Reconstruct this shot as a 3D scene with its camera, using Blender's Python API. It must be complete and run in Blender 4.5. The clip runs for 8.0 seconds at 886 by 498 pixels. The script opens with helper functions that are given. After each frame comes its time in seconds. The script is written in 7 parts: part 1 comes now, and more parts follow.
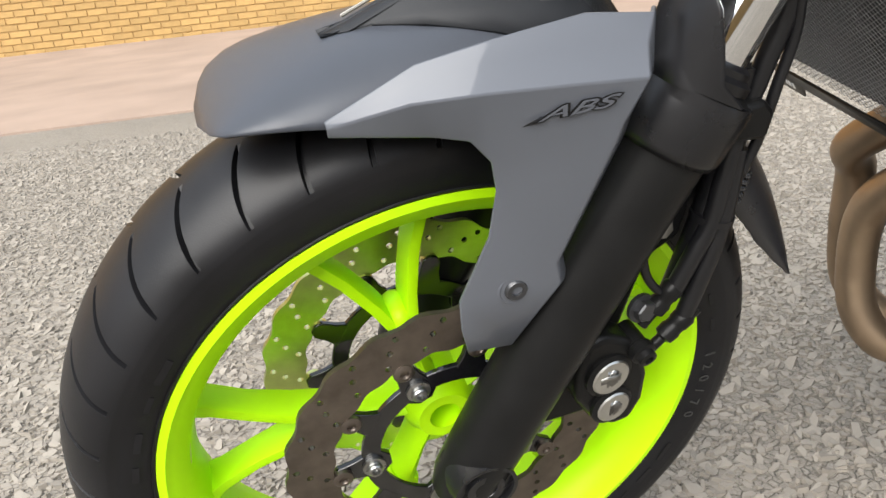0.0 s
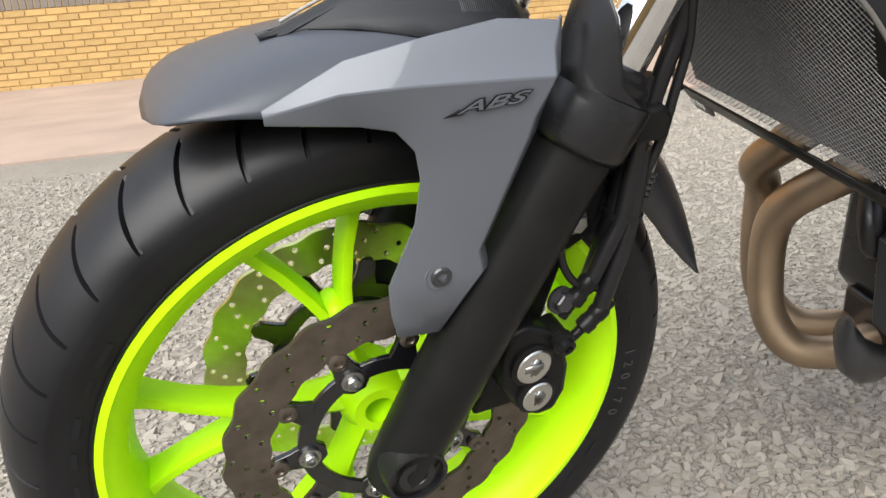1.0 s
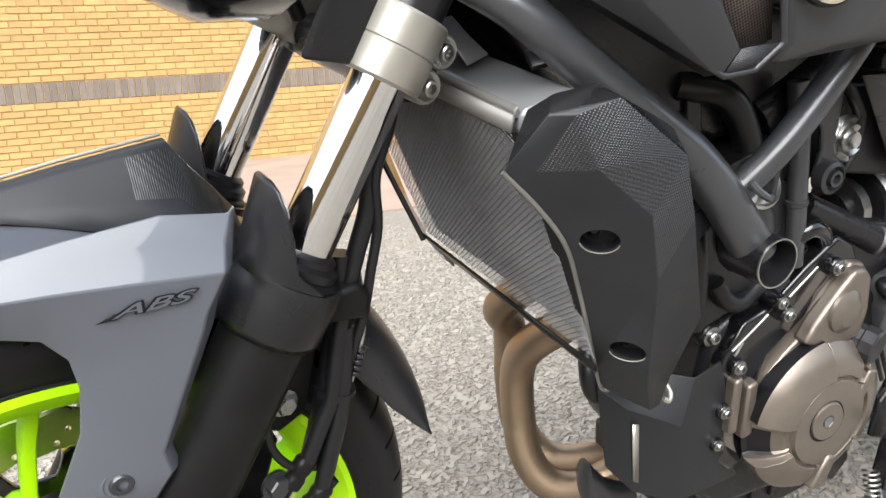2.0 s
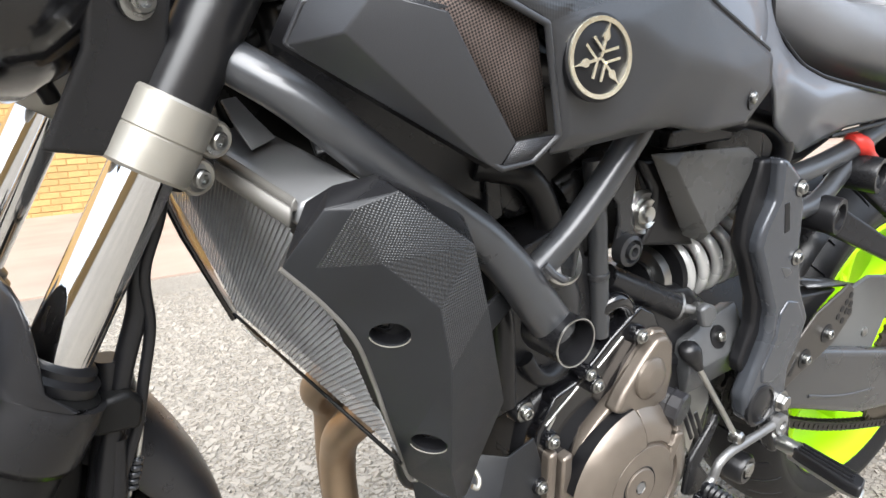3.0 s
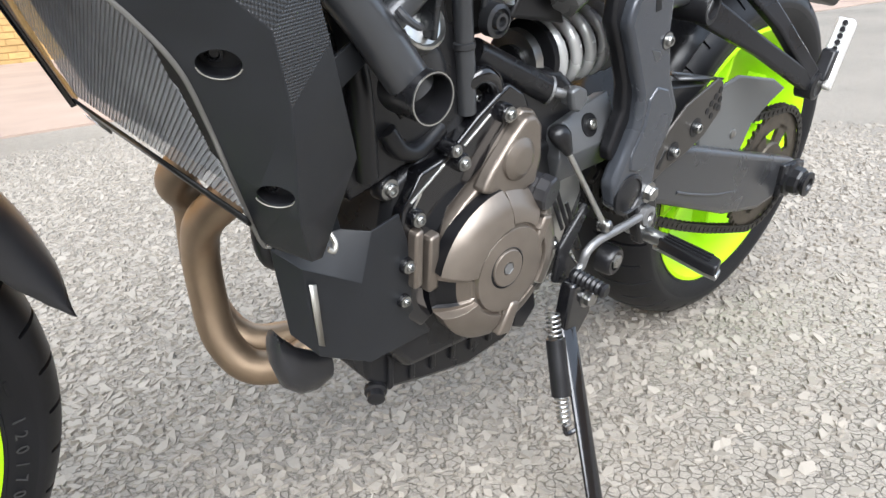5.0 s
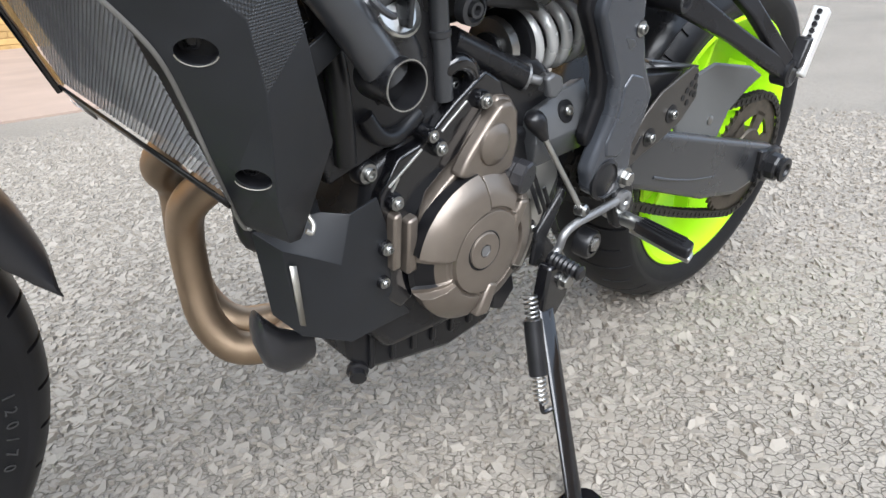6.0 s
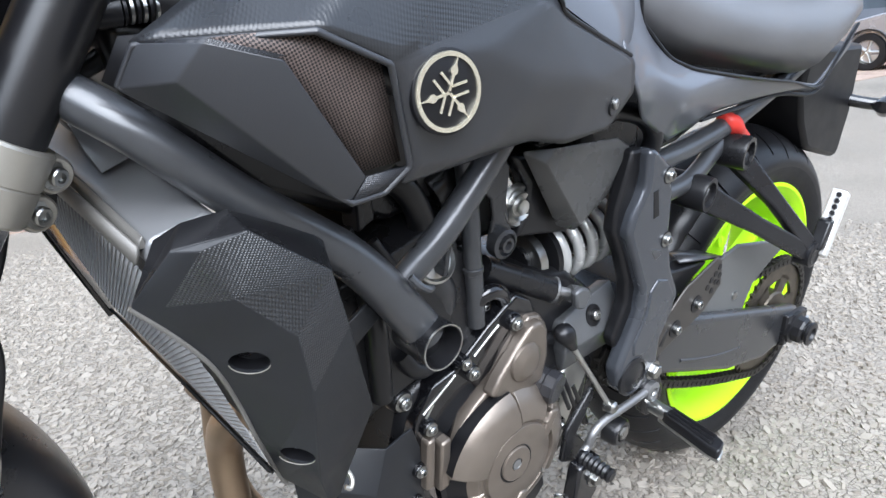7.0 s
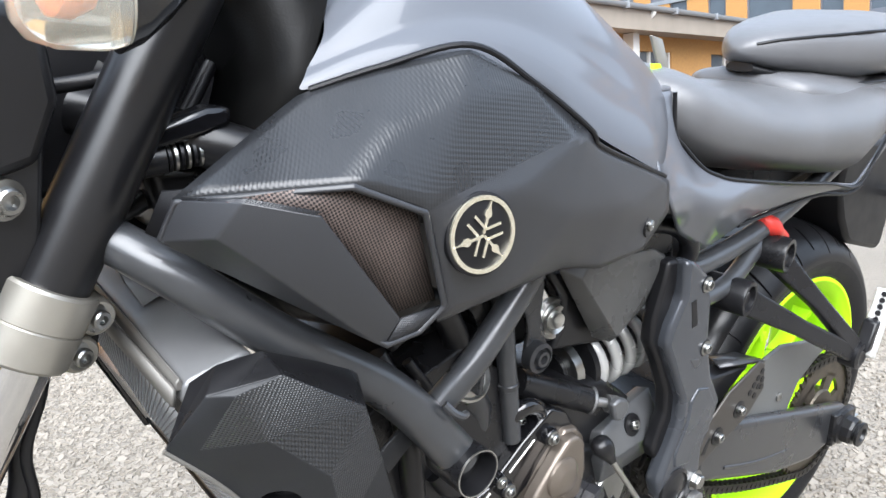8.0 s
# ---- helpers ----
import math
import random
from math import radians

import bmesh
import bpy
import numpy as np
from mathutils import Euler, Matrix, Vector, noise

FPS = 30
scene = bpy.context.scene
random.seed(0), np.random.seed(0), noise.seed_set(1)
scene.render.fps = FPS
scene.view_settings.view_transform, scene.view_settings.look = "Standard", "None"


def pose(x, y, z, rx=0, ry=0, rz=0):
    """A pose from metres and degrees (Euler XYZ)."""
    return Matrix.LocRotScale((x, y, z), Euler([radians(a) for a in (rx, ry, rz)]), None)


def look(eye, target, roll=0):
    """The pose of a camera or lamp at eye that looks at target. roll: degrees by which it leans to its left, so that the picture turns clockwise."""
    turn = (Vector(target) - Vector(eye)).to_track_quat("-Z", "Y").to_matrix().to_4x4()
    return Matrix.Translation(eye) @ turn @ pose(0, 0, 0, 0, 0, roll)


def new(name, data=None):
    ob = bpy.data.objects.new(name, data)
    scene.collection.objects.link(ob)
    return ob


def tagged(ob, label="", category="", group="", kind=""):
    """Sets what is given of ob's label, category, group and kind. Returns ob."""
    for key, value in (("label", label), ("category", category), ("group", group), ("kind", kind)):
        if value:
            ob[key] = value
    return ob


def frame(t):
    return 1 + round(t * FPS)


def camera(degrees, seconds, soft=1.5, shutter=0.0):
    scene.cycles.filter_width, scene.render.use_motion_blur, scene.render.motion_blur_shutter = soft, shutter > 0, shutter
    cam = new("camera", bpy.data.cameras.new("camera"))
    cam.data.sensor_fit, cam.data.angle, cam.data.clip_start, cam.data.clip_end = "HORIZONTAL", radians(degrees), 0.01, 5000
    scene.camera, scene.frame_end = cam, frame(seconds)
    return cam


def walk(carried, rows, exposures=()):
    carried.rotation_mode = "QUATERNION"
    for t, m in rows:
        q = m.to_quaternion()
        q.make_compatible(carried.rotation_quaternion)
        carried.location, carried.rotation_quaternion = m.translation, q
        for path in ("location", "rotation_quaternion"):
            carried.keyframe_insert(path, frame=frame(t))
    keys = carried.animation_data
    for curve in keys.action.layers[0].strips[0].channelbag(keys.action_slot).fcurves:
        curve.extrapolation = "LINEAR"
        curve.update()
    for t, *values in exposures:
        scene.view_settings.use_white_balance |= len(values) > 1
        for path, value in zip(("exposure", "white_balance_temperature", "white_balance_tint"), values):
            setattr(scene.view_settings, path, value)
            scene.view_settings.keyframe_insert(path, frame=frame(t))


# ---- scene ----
cam = camera(60.2, 8.0)
PATH = [
    (0, (-0.0767, -0.6572, 0.6620), (0.1740, 1.1901, -0.0630), -6.1),
    (0.5, (-0.0814, -0.6817, 0.6220), (0.2002, 1.1614, -0.1000), -5.5),
    (1, (-0.0725, -0.7095, 0.6360), (0.3178, 1.1505, 0.0150), -4.7),
    (1.5, (-0.0140, -0.7097, 0.6560), (0.5858, 1.1333, 0.1630), -4.2),
    (2, (0.0394, -0.7139, 0.6820), (0.8567, 1.0663, 0.2800), -4.2),
    (2.2, (0.0491, -0.7121, 0.6890), (0.9443, 1.0367, 0.3170), -4.1),
    (3.3, (0.1130, -0.7156, 0.7070), (1.3199, 0.8508, 0.4080), -3.8),
    (3.5, (0.1157, -0.7173, 0.7060), (1.3580, 0.8204, 0.3970), -3.7),
    (4, (0.1296, -0.7236, 0.6790), (1.4100, 0.7611, 0.2850), -3.8),
    (4.5, (0.1355, -0.7291, 0.6340), (1.4100, 0.7170, 0.1010), -3.6),
    (5, (0.1326, -0.7284, 0.6120), (1.3946, 0.6774, -0.0440), -3.3),
    (5.2, (0.1312, -0.7342, 0.6000), (1.3879, 0.6574, -0.0970), -3.2),
    (6.3, (0.1287, -0.7583, 0.6370), (1.4012, 0.6307, -0.0360), -3.2),
    (6.5, (0.1359, -0.7497, 0.6780), (1.4107, 0.6583, 0.0530), -3.3),
    (7, (0.1413, -0.7396, 0.7680), (1.4103, 0.7230, 0.2650), -3.6),
    (7.5, (0.1446, -0.7384, 0.8010), (1.3937, 0.7751, 0.4140), -4.0),
    (8, (0.1506, -0.7346, 0.8140), (1.3808, 0.8079, 0.4860), -4.0),
]
EXPOSURES = [(0, 1.32, 6600, 10), (0.5, 1.36, 6600, 10), (1, 1.34, 6550, 10), (1.5, 1.42, 6450, 10), (2, 1.64, 6400, 10), (3.5, 1.88, 6250, 10), (4.5, 1.74, 6100, 10), (5.2, 1.64, 6050, 10), (6.3, 1.44, 5920, 10), (7, 1.62, 5750, 10), (7.5, 1.70, 5950, 10), (8, 1.77, 6050, 10)]
walk(cam, [(t, look(eye, target, roll)) for t, eye, target, roll in PATH], EXPOSURES)


# ---- world and light: a bright overcast day ----
world = bpy.data.worlds.new("world")
scene.world = world
world.use_nodes = True
wn, wl = world.node_tree.nodes, world.node_tree.links
sky = wn.new("ShaderNodeTexSky")
sky.sky_type, sky.sun_disc = "NISHITA", False
sky.sun_elevation, sky.sun_rotation = radians(44), radians(213)
sky.dust_density, sky.ozone_density, sky.air_density = 6.0, 0.6, 1.0
mute = wn.new("ShaderNodeHueSaturation")
mute.inputs["Saturation"].default_value = 0.6
wl.new(sky.outputs[0], mute.inputs["Color"])
cloud = wn.new("ShaderNodeMix")
cloud.data_type = "RGBA"
cloud.inputs["Factor"].default_value = 0.8
cloud.inputs["B"].default_value = (3.0, 3.45, 4.05, 1)      # an even layer of bright cloud over the sky
wl.new(mute.outputs[0], cloud.inputs["A"])
wl.new(cloud.outputs["Result"], wn["Background"].inputs[0])
wn["Background"].inputs[1].default_value = 0.15
sun = new("sun", bpy.data.lights.new("sun", "SUN"))
sun.data.energy, sun.data.angle, sun.data.color = 3.0, radians(64), (1.0, 0.985, 0.96)
sun.matrix_world = look((-2.4, -3.6, 4.4), (0.3, 0, 0))


# ---- materials ----
def material(name, color, rough=0.5, metal=0.0, coat=0.0, var=0.12, scale=30.0, bump=0.0, bump_scale=400.0, rough_var=0.1, spec=0.5):
    """A surface with colour and roughness that vary at two scales, and fine relief."""
    m = bpy.data.materials.new(name)
    m.use_nodes = True
    n, l = m.node_tree.nodes, m.node_tree.links
    b = n["Principled BSDF"]
    b.inputs["Metallic"].default_value = metal
    b.inputs["Coat Weight"].default_value = coat
    b.inputs["Coat Roughness"].default_value = 0.12
    b.inputs["Specular IOR Level"].default_value = spec
    tc = n.new("ShaderNodeTexCoord")
    big, fine = n.new("ShaderNodeTexNoise"), n.new("ShaderNodeTexNoise")
    big.inputs["Scale"].default_value, big.inputs["Detail"].default_value = scale, 6
    fine.inputs["Scale"].default_value, fine.inputs["Detail"].default_value = bump_scale, 3
    l.new(tc.outputs["Object"], big.inputs["Vector"])
    l.new(tc.outputs["Object"], fine.inputs["Vector"])
    ramp = n.new("ShaderNodeMapRange")
    ramp.inputs["From Min"].default_value, ramp.inputs["From Max"].default_value = 0.3, 0.7
    ramp.inputs["To Min"].default_value, ramp.inputs["To Max"].default_value = 1 - var, 1 + var
    l.new(big.outputs[0], ramp.inputs["Value"])
    mul = n.new("ShaderNodeVectorMath")
    mul.operation = "SCALE"
    mul.inputs[0].default_value = color
    l.new(ramp.outputs[0], mul.inputs["Scale"])
    l.new(mul.outputs[0], b.inputs["Base Color"])
    rr = n.new("ShaderNodeMapRange")
    rr.inputs["To Min"].default_value, rr.inputs["To Max"].default_value = max(0.02, rough - rough_var), min(1, rough + rough_var)
    l.new(big.outputs[0], rr.inputs["Value"])
    l.new(rr.outputs[0], b.inputs["Roughness"])
    if bump:
        bu = n.new("ShaderNodeBump")
        bu.inputs["Strength"].default_value, bu.inputs["Distance"].default_value = bump, 0.0006
        l.new(fine.outputs[0], bu.inputs["Height"])
        l.new(bu.outputs[0], b.inputs["Normal"])
    return m


def perforated(name, strand, hole, pitch):
    """A sheet pierced with small round holes in staggered rows."""
    m = material(name, strand, 0.6, var=0.15, scale=60)
    n, l = m.node_tree.nodes, m.node_tree.links
    b = n["Principled BSDF"]
    tc = n.new("ShaderNodeTexCoord")
    sep = n.new("ShaderNodeSeparateXYZ"); l.new(tc.outputs["Object"], sep.inputs[0])
    k = 2 * math.pi / pitch
    waves = []
    for ax, az in ((1.0, 0.0), (0.0, 1.0)):
        s = n.new("ShaderNodeMath"); s.operation = "MULTIPLY"; s.inputs[1].default_value = (ax * 0.80 - az * 0.42) * k
        l.new(sep.outputs["X"], s.inputs[0])
        q = n.new("ShaderNodeMath"); q.operation = "MULTIPLY_ADD"; q.inputs[1].default_value = (ax * 0.42 + az * 0.80) * k
        l.new(sep.outputs["Z"], q.inputs[0]); l.new(s.outputs[0], q.inputs[2])
        o = n.new("ShaderNodeMath"); o.operation = "COSINE"; l.new(q.outputs[0], o.inputs[0])
        waves.append(o)
    total = n.new("ShaderNodeMath"); total.operation = "ADD"
    l.new(waves[0].outputs[0], total.inputs[0]); l.new(waves[1].outputs[0], total.inputs[1])
    cut = n.new("ShaderNodeMapRange"); cut.inputs["From Min"].default_value, cut.inputs["From Max"].default_value = -0.15, 0.35
    l.new(total.outputs[0], cut.inputs["Value"])
    mix = n.new("ShaderNodeMix"); mix.data_type = "RGBA"
    l.new(b.inputs["Base Color"].links[0].from_socket, mix.inputs["A"])
    mix.inputs["B"].default_value = (*hole, 1)
    l.new(cut.outputs[0], mix.inputs["Factor"]); l.new(mix.outputs["Result"], b.inputs["Base Color"])
    bu = n.new("ShaderNodeBump"); bu.inputs["Strength"].default_value, bu.inputs["Distance"].default_value = 1.0, 0.0005
    bu.invert = True
    l.new(cut.outputs[0], bu.inputs["Height"]); l.new(bu.outputs[0], b.inputs["Normal"])
    return m


def weave(name, color, rough, pitch, depth):
    """Moulded plastic with a regular pattern of small raised lozenges."""
    m = material(name, color, rough, var=0.06)
    n, l = m.node_tree.nodes, m.node_tree.links
    tc = n.new("ShaderNodeTexCoord")
    sep = n.new("ShaderNodeSeparateXYZ")
    l.new(tc.outputs["Object"], sep.inputs[0])
    slope = n.new("ShaderNodeMath"); slope.operation = "SUBTRACT"
    l.new(sep.outputs["Z"], slope.inputs[0]); l.new(sep.outputs["Y"], slope.inputs[1])

    def wave(ax, az, k):
        s = n.new("ShaderNodeMath"); s.operation = "MULTIPLY"; s.inputs[1].default_value = ax * k
        l.new(sep.outputs["X"], s.inputs[0])
        q = n.new("ShaderNodeMath"); q.operation = "MULTIPLY_ADD"; q.inputs[1].default_value = az * k
        l.new(slope.outputs[0], q.inputs[0]); l.new(s.outputs[0], q.inputs[2])
        o = n.new("ShaderNodeMath"); o.operation = "SINE"
        l.new(q.outputs[0], o.inputs[0])
        return o
    k = 2 * math.pi / pitch
    a, c = wave(0.85, 0.62, k), wave(-0.62, 1.0, k)
    mm = n.new("ShaderNodeMath"); mm.operation = "MULTIPLY"
    l.new(a.outputs[0], mm.inputs[0]); l.new(c.outputs[0], mm.inputs[1])
    bu = n.new("ShaderNodeBump")
    bu.inputs["Strength"].default_value, bu.inputs["Distance"].default_value = 1.0, depth
    l.new(mm.outputs[0], bu.inputs["Height"])
    l.new(bu.outputs[0], n["Principled BSDF"].inputs["Normal"])
    return m


FLUO = material("fluorescent_yellow_paint", (0.43, 0.80, 0.002), 0.5, var=0.04, scale=9, bump=0.1, bump_scale=700, spec=0.25)
RUBBER = material("tyre_rubber", (0.008, 0.008, 0.009), 0.40, var=0.25, scale=14, bump=0.2, bump_scale=900, spec=0.25)
BLACK = material("satin_black_plastic", (0.018, 0.018, 0.020), 0.30, var=0.1, bump=0.2, bump_scale=1200)
CAST = material("black_painted_casting", (0.009, 0.009, 0.010), 0.28, var=0.15, scale=20, bump=0.1, bump_scale=900, rough_var=0.05, spec=0.38)
TUBEBLACK = material("smooth_satin_black_tube", (0.007, 0.007, 0.008), 0.30, var=0.05, scale=8, rough_var=0.04)
FORKBLACK = material("fork_satin_black", (0.007, 0.007, 0.007), 0.34, var=0.15, scale=30, bump=0.2, bump_scale=600, spec=0.16)
GLOSS_BLACK = material("gloss_black_paint", (0.005, 0.005, 0.006), 0.13, var=0.1, coat=0.4)
GREY = material("grey_gloss_paint", (0.086, 0.092, 0.106), 0.34, metal=0.05, coat=0.42, var=0.03, scale=6, bump=0.03, bump_scale=1600, rough_var=0.05, spec=0.14)
GREY.node_tree.nodes["Principled BSDF"].inputs["Coat Roughness"].default_value = 0.05
DARK = material("dark_grey_satin_paint", (0.042, 0.046, 0.054), 0.26, metal=0.3, coat=0.3, var=0.06, scale=8)
FRAME = material("frame_satin_black", (0.046, 0.048, 0.052), 0.31, metal=0.3, coat=0.3, var=0.1, bump=0.08)
CHROME = material("chrome", (0.75, 0.75, 0.75), 0.06, metal=1.0, var=0.03, rough_var=0.02)
COVERGREY = material("mid_grey_cast_cover", (0.105, 0.108, 0.112), 0.36, metal=0.45, var=0.06, scale=14, bump=0.08, bump_scale=900)
CASTALU = material("dull_cast_aluminium", (0.22, 0.22, 0.22), 0.46, metal=0.8, var=0.12, bump=0.15)
ALU = material("brushed_aluminium", (0.55, 0.55, 0.53), 0.32, metal=1.0, var=0.1, bump=0.15)
SILVER = material("silver_painted_clamp", (0.32, 0.305, 0.27), 0.38, metal=0.7, var=0.08, bump=0.1, bump_scale=600)
STEEL = material("zinc_bolt_steel", (0.33, 0.33, 0.32), 0.30, metal=1.0, var=0.15, scale=120)
BRONZE = material("bronze_magnesium_paint", (0.165, 0.140, 0.116), 0.35, metal=0.65, coat=0.15, var=0.1, scale=30, bump=0.2, bump_scale=800)
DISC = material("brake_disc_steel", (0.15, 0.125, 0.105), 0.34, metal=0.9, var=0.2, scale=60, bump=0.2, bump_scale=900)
CASTGREY = material("dark_grey_cast_alloy", (0.042, 0.043, 0.046), 0.28, metal=0.45, coat=0.15, var=0.04, scale=12, bump=0.05, bump_scale=900, rough_var=0.05)
# far disc's steel: the yellow wheel's reflection is painted into its colour
GREENDISC = material("brake_steel_wheel_reflection", (0.55, 0.58, 0.24), 0.32, metal=1.0, var=0.12, scale=60, bump=0.15, bump_scale=900)
TITAN = material("heat_tinted_exhaust_steel", (0.30, 0.225, 0.155), 0.42, metal=0.9, var=0.35, scale=9, bump=0.15, bump_scale=300)
VINYL = material("black_seat_vinyl", (0.092, 0.093, 0.098), 0.36, var=0.1, scale=12, bump=0.3, bump_scale=1500)
HOSE = material("black_rubber_hose", (0.007, 0.007, 0.008), 0.34, var=0.15, spec=0.38)
WHITE = material("white_print", (0.7, 0.7, 0.7), 0.5, var=0.03)
# black for decals and seams, and for shade painted into grooves and openings
INK_AND_SHADE = material("black_ink_and_shade", (0.006, 0.006, 0.007), 0.4, var=0.05, spec=0.3)
CLEAR = material("clear_lamp_lens", (0.5, 0.5, 0.5), 0.1, var=0.05, coat=0.5)
RED = material("red_plastic", (0.5, 0.03, 0.02), 0.45, var=0.1)
WEAVE = weave("patterned_black_plastic", (0.018, 0.019, 0.021), 0.29, 0.0034, 0.00006)
SHROUDWEAVE = weave("patterned_shroud_plastic", (0.020, 0.021, 0.023), 0.34, 0.0034, 0.00028)
GRAIN = weave("fine_patterned_plastic", (0.022, 0.023, 0.026), 0.3, 0.0022, 0.00014)

SHROUD = material("shroud_matt_plastic", (0.012, 0.013, 0.015), 0.46, var=0.08, bump=0.3, bump_scale=1500, spec=0.34)


# ---- building tools ----
def mesh_of(bm, name):
    bmesh.ops.recalc_face_normals(bm, faces=bm.faces)
    me = bpy.data.meshes.new(name)
    bm.to_mesh(me)
    bm.free()
    return me


def part(name, bm, mat, parent, label="", m=None, smooth=40, bevel=0.0, solid=0.0, segments=2):
    """Links a bmesh as one mesh object under a thing or a part."""
    me = mesh_of(bm, name)
    me.materials.append(mat)
    ob = new(name, me)
    if parent:
        ob.parent = parent
    if m is not None:
        ob.matrix_basis = m
    if smooth:
        me.shade_smooth()
        me.set_sharp_from_angle(angle=radians(smooth))
    if solid:
        md = ob.modifiers.new("thickness", "SOLIDIFY")
        md.thickness, md.offset = solid, -1
    if bevel:
        md = ob.modifiers.new("edges", "BEVEL")
        md.width, md.segments, md.limit_method, md.angle_limit = bevel, segments, "ANGLE", radians(28)
        md.harden_normals = False
    if label:
        tagged(ob, label)
    return ob


def grid_faces(bm, rings, close_u=False, close_v=False):
    """Faces between rows of vertices: rings[i][j]."""
    nu, nv = len(rings), len(rings[0])
    for i in range(nu if close_u else nu - 1):
        for j in range(nv if close_v else nv - 1):
            q = [rings[i][j], rings[(i + 1) % nu][j], rings[(i + 1) % nu][(j + 1) % nv], rings[i][(j + 1) % nv]]
            bm.faces.new(q)


def lathe(profile, n=64, closed=False, center=(0, 0, 0), bm=None, a0=0.0, a1=360.0):
    """Turns (radius, y) pairs round the y axis."""
    bm = bm or bmesh.new()
    full = abs(a1 - a0) >= 359.9
    rings = []
    for i in range(n if full else n + 1):
        a = radians(a0 + (a1 - a0) * i / n)
        rings.append([bm.verts.new((center[0] + r * math.cos(a), center[1] + y, center[2] + r * math.sin(a))) for r, y in profile])
    grid_faces(bm, rings, full, closed)
    return bm


def rod(p, q, r, r2=None, n=20, bm=None, caps=True):
    """A round bar from p to q."""
    bm = bm or bmesh.new()
    p, q = Vector(p), Vector(q)
    d = (q - p).normalized()
    s = d.orthogonal().normalized()
    t = d.cross(s)
    r2 = r if r2 is None else r2
    rings = [[bm.verts.new(c + (s * math.cos(a) + t * math.sin(a)) * k) for a in (2 * math.pi * i / n for i in range(n))] for c, k in ((p, r), (q, r2))]
    grid_faces(bm, rings, False, True)
    if caps:
        bm.faces.new(rings[0])
        bm.faces.new(rings[1])
    return bm


def turned(p, d, profile, n=24, bm=None):
    """A turned piece along direction d from p: (radius, height) pairs, closed at both ends."""
    bm = bm or bmesh.new()
    p, d = Vector(p), Vector(d).normalized()
    s = d.orthogonal().normalized()
    t = d.cross(s)
    rings = [[bm.verts.new(p + d * h + (s * math.cos(2 * math.pi * i / n) + t * math.sin(2 * math.pi * i / n)) * r) for i in range(n)] for r, h in profile]
    grid_faces(bm, rings, False, True)
    bm.faces.new(rings[0])
    bm.faces.new(rings[-1])
    return bm


def smooth_line(points, steps=8):
    """A Catmull-Rom line through the points."""
    p = [Vector(v) for v in points]
    p = [p[0] * 2 - p[1]] + p + [p[-1] * 2 - p[-2]]
    out = []
    for i in range(1, len(p) - 2):
        for k in range(steps):
            t = k / steps
            out.append(0.5 * ((2 * p[i]) + (p[i + 1] - p[i - 1]) * t + (2 * p[i - 1] - 5 * p[i] + 4 * p[i + 1] - p[i + 2]) * t * t
                              + (3 * p[i] - p[i - 1] - 3 * p[i + 1] + p[i + 2]) * t ** 3))
    return out + [p[-2]]


def pipe(points, r, n=14, steps=8, bm=None, taper=None, caps=True, straight=False):
    """A round tube along a smooth line."""
    bm = bm or bmesh.new()
    line = [Vector(v) for v in points] if straight else smooth_line(points, steps)
    side = None
    rings = []
    for i, c in enumerate(line):
        d = (line[min(i + 1, len(line) - 1)] - line[max(i - 1, 0)]).normalized()
        side = d.orthogonal().normalized() if side is None else (side - d * side.dot(d)).normalized()
        up = d.cross(side)
        k = r if taper is None else r + (taper - r) * i / (len(line) - 1)
        rings.append([bm.verts.new(c + (side * math.cos(2 * math.pi * j / n) + up * math.sin(2 * math.pi * j / n)) * k) for j in range(n)])
    grid_faces(bm, rings, False, True)
    if caps:
        bm.faces.new(rings[0])
        bm.faces.new(rings[-1])
    return bm


def slab(outline, y0, y1, bm=None):
    """A plate: an outline in x and z, from y0 to y1. Points may carry a third number, added to both."""
    bm = bm or bmesh.new()
    a = [bm.verts.new((p[0], y0 + (p[2] if len(p) > 2 else 0), p[1])) for p in outline]
    b = [bm.verts.new((p[0], y1 + (p[2] if len(p) > 2 else 0), p[1])) for p in outline]
    bm.faces.new(a)
    bm.faces.new(b[::-1])
    n = len(outline)
    for i in range(n):
        bm.faces.new((a[i], b[i], b[(i + 1) % n], a[(i + 1) % n]))
    return bm


def loft(sections, bm=None, caps=True):
    """A body through closed sections with equal numbers of points."""
    bm = bm or bmesh.new()
    rings = [[bm.verts.new(p) for p in s] for s in sections]
    grid_faces(bm, rings, False, True)
    if caps:
        bm.faces.new(rings[0])
        bm.faces.new(rings[-1])
    return bm


def facets(verts, faces, bm=None):
    bm = bm or bmesh.new()
    v = [bm.verts.new(p) for p in verts]
    for f in faces:
        bm.faces.new([v[i] for i in f])
    return bm


def box(x0, x1, y0, y1, z0, z1, bm=None):
    return slab([(x0, z0), (x1, z0), (x1, z1), (x0, z1)], y0, y1, bm)


def sheet(rows, bm=None):
    """An open surface through rows of points."""
    bm = bm or bmesh.new()
    grid_faces(bm, [[bm.verts.new(p) for p in r] for r in rows])
    return bm


def socket_bolt(name, p, d, r, parent, mat=None, washer=True, depth=0.0):
    """A round-headed socket bolt with a washer, its head standing out along d."""
    prof = ([(r * 1.5, -0.002), (r * 1.5, 0.001), (r * 1.05, 0.0015)] if washer else [(r, -0.003)])
    prof += [(r, 0.0015), (r, r * 0.75), (r * 0.85, r * 0.95), (r * 0.55, r * 0.95), (r * 0.5, r * 0.35)]
    return part(name, turned(p, d, prof, 18), mat or STEEL, parent, smooth=35)


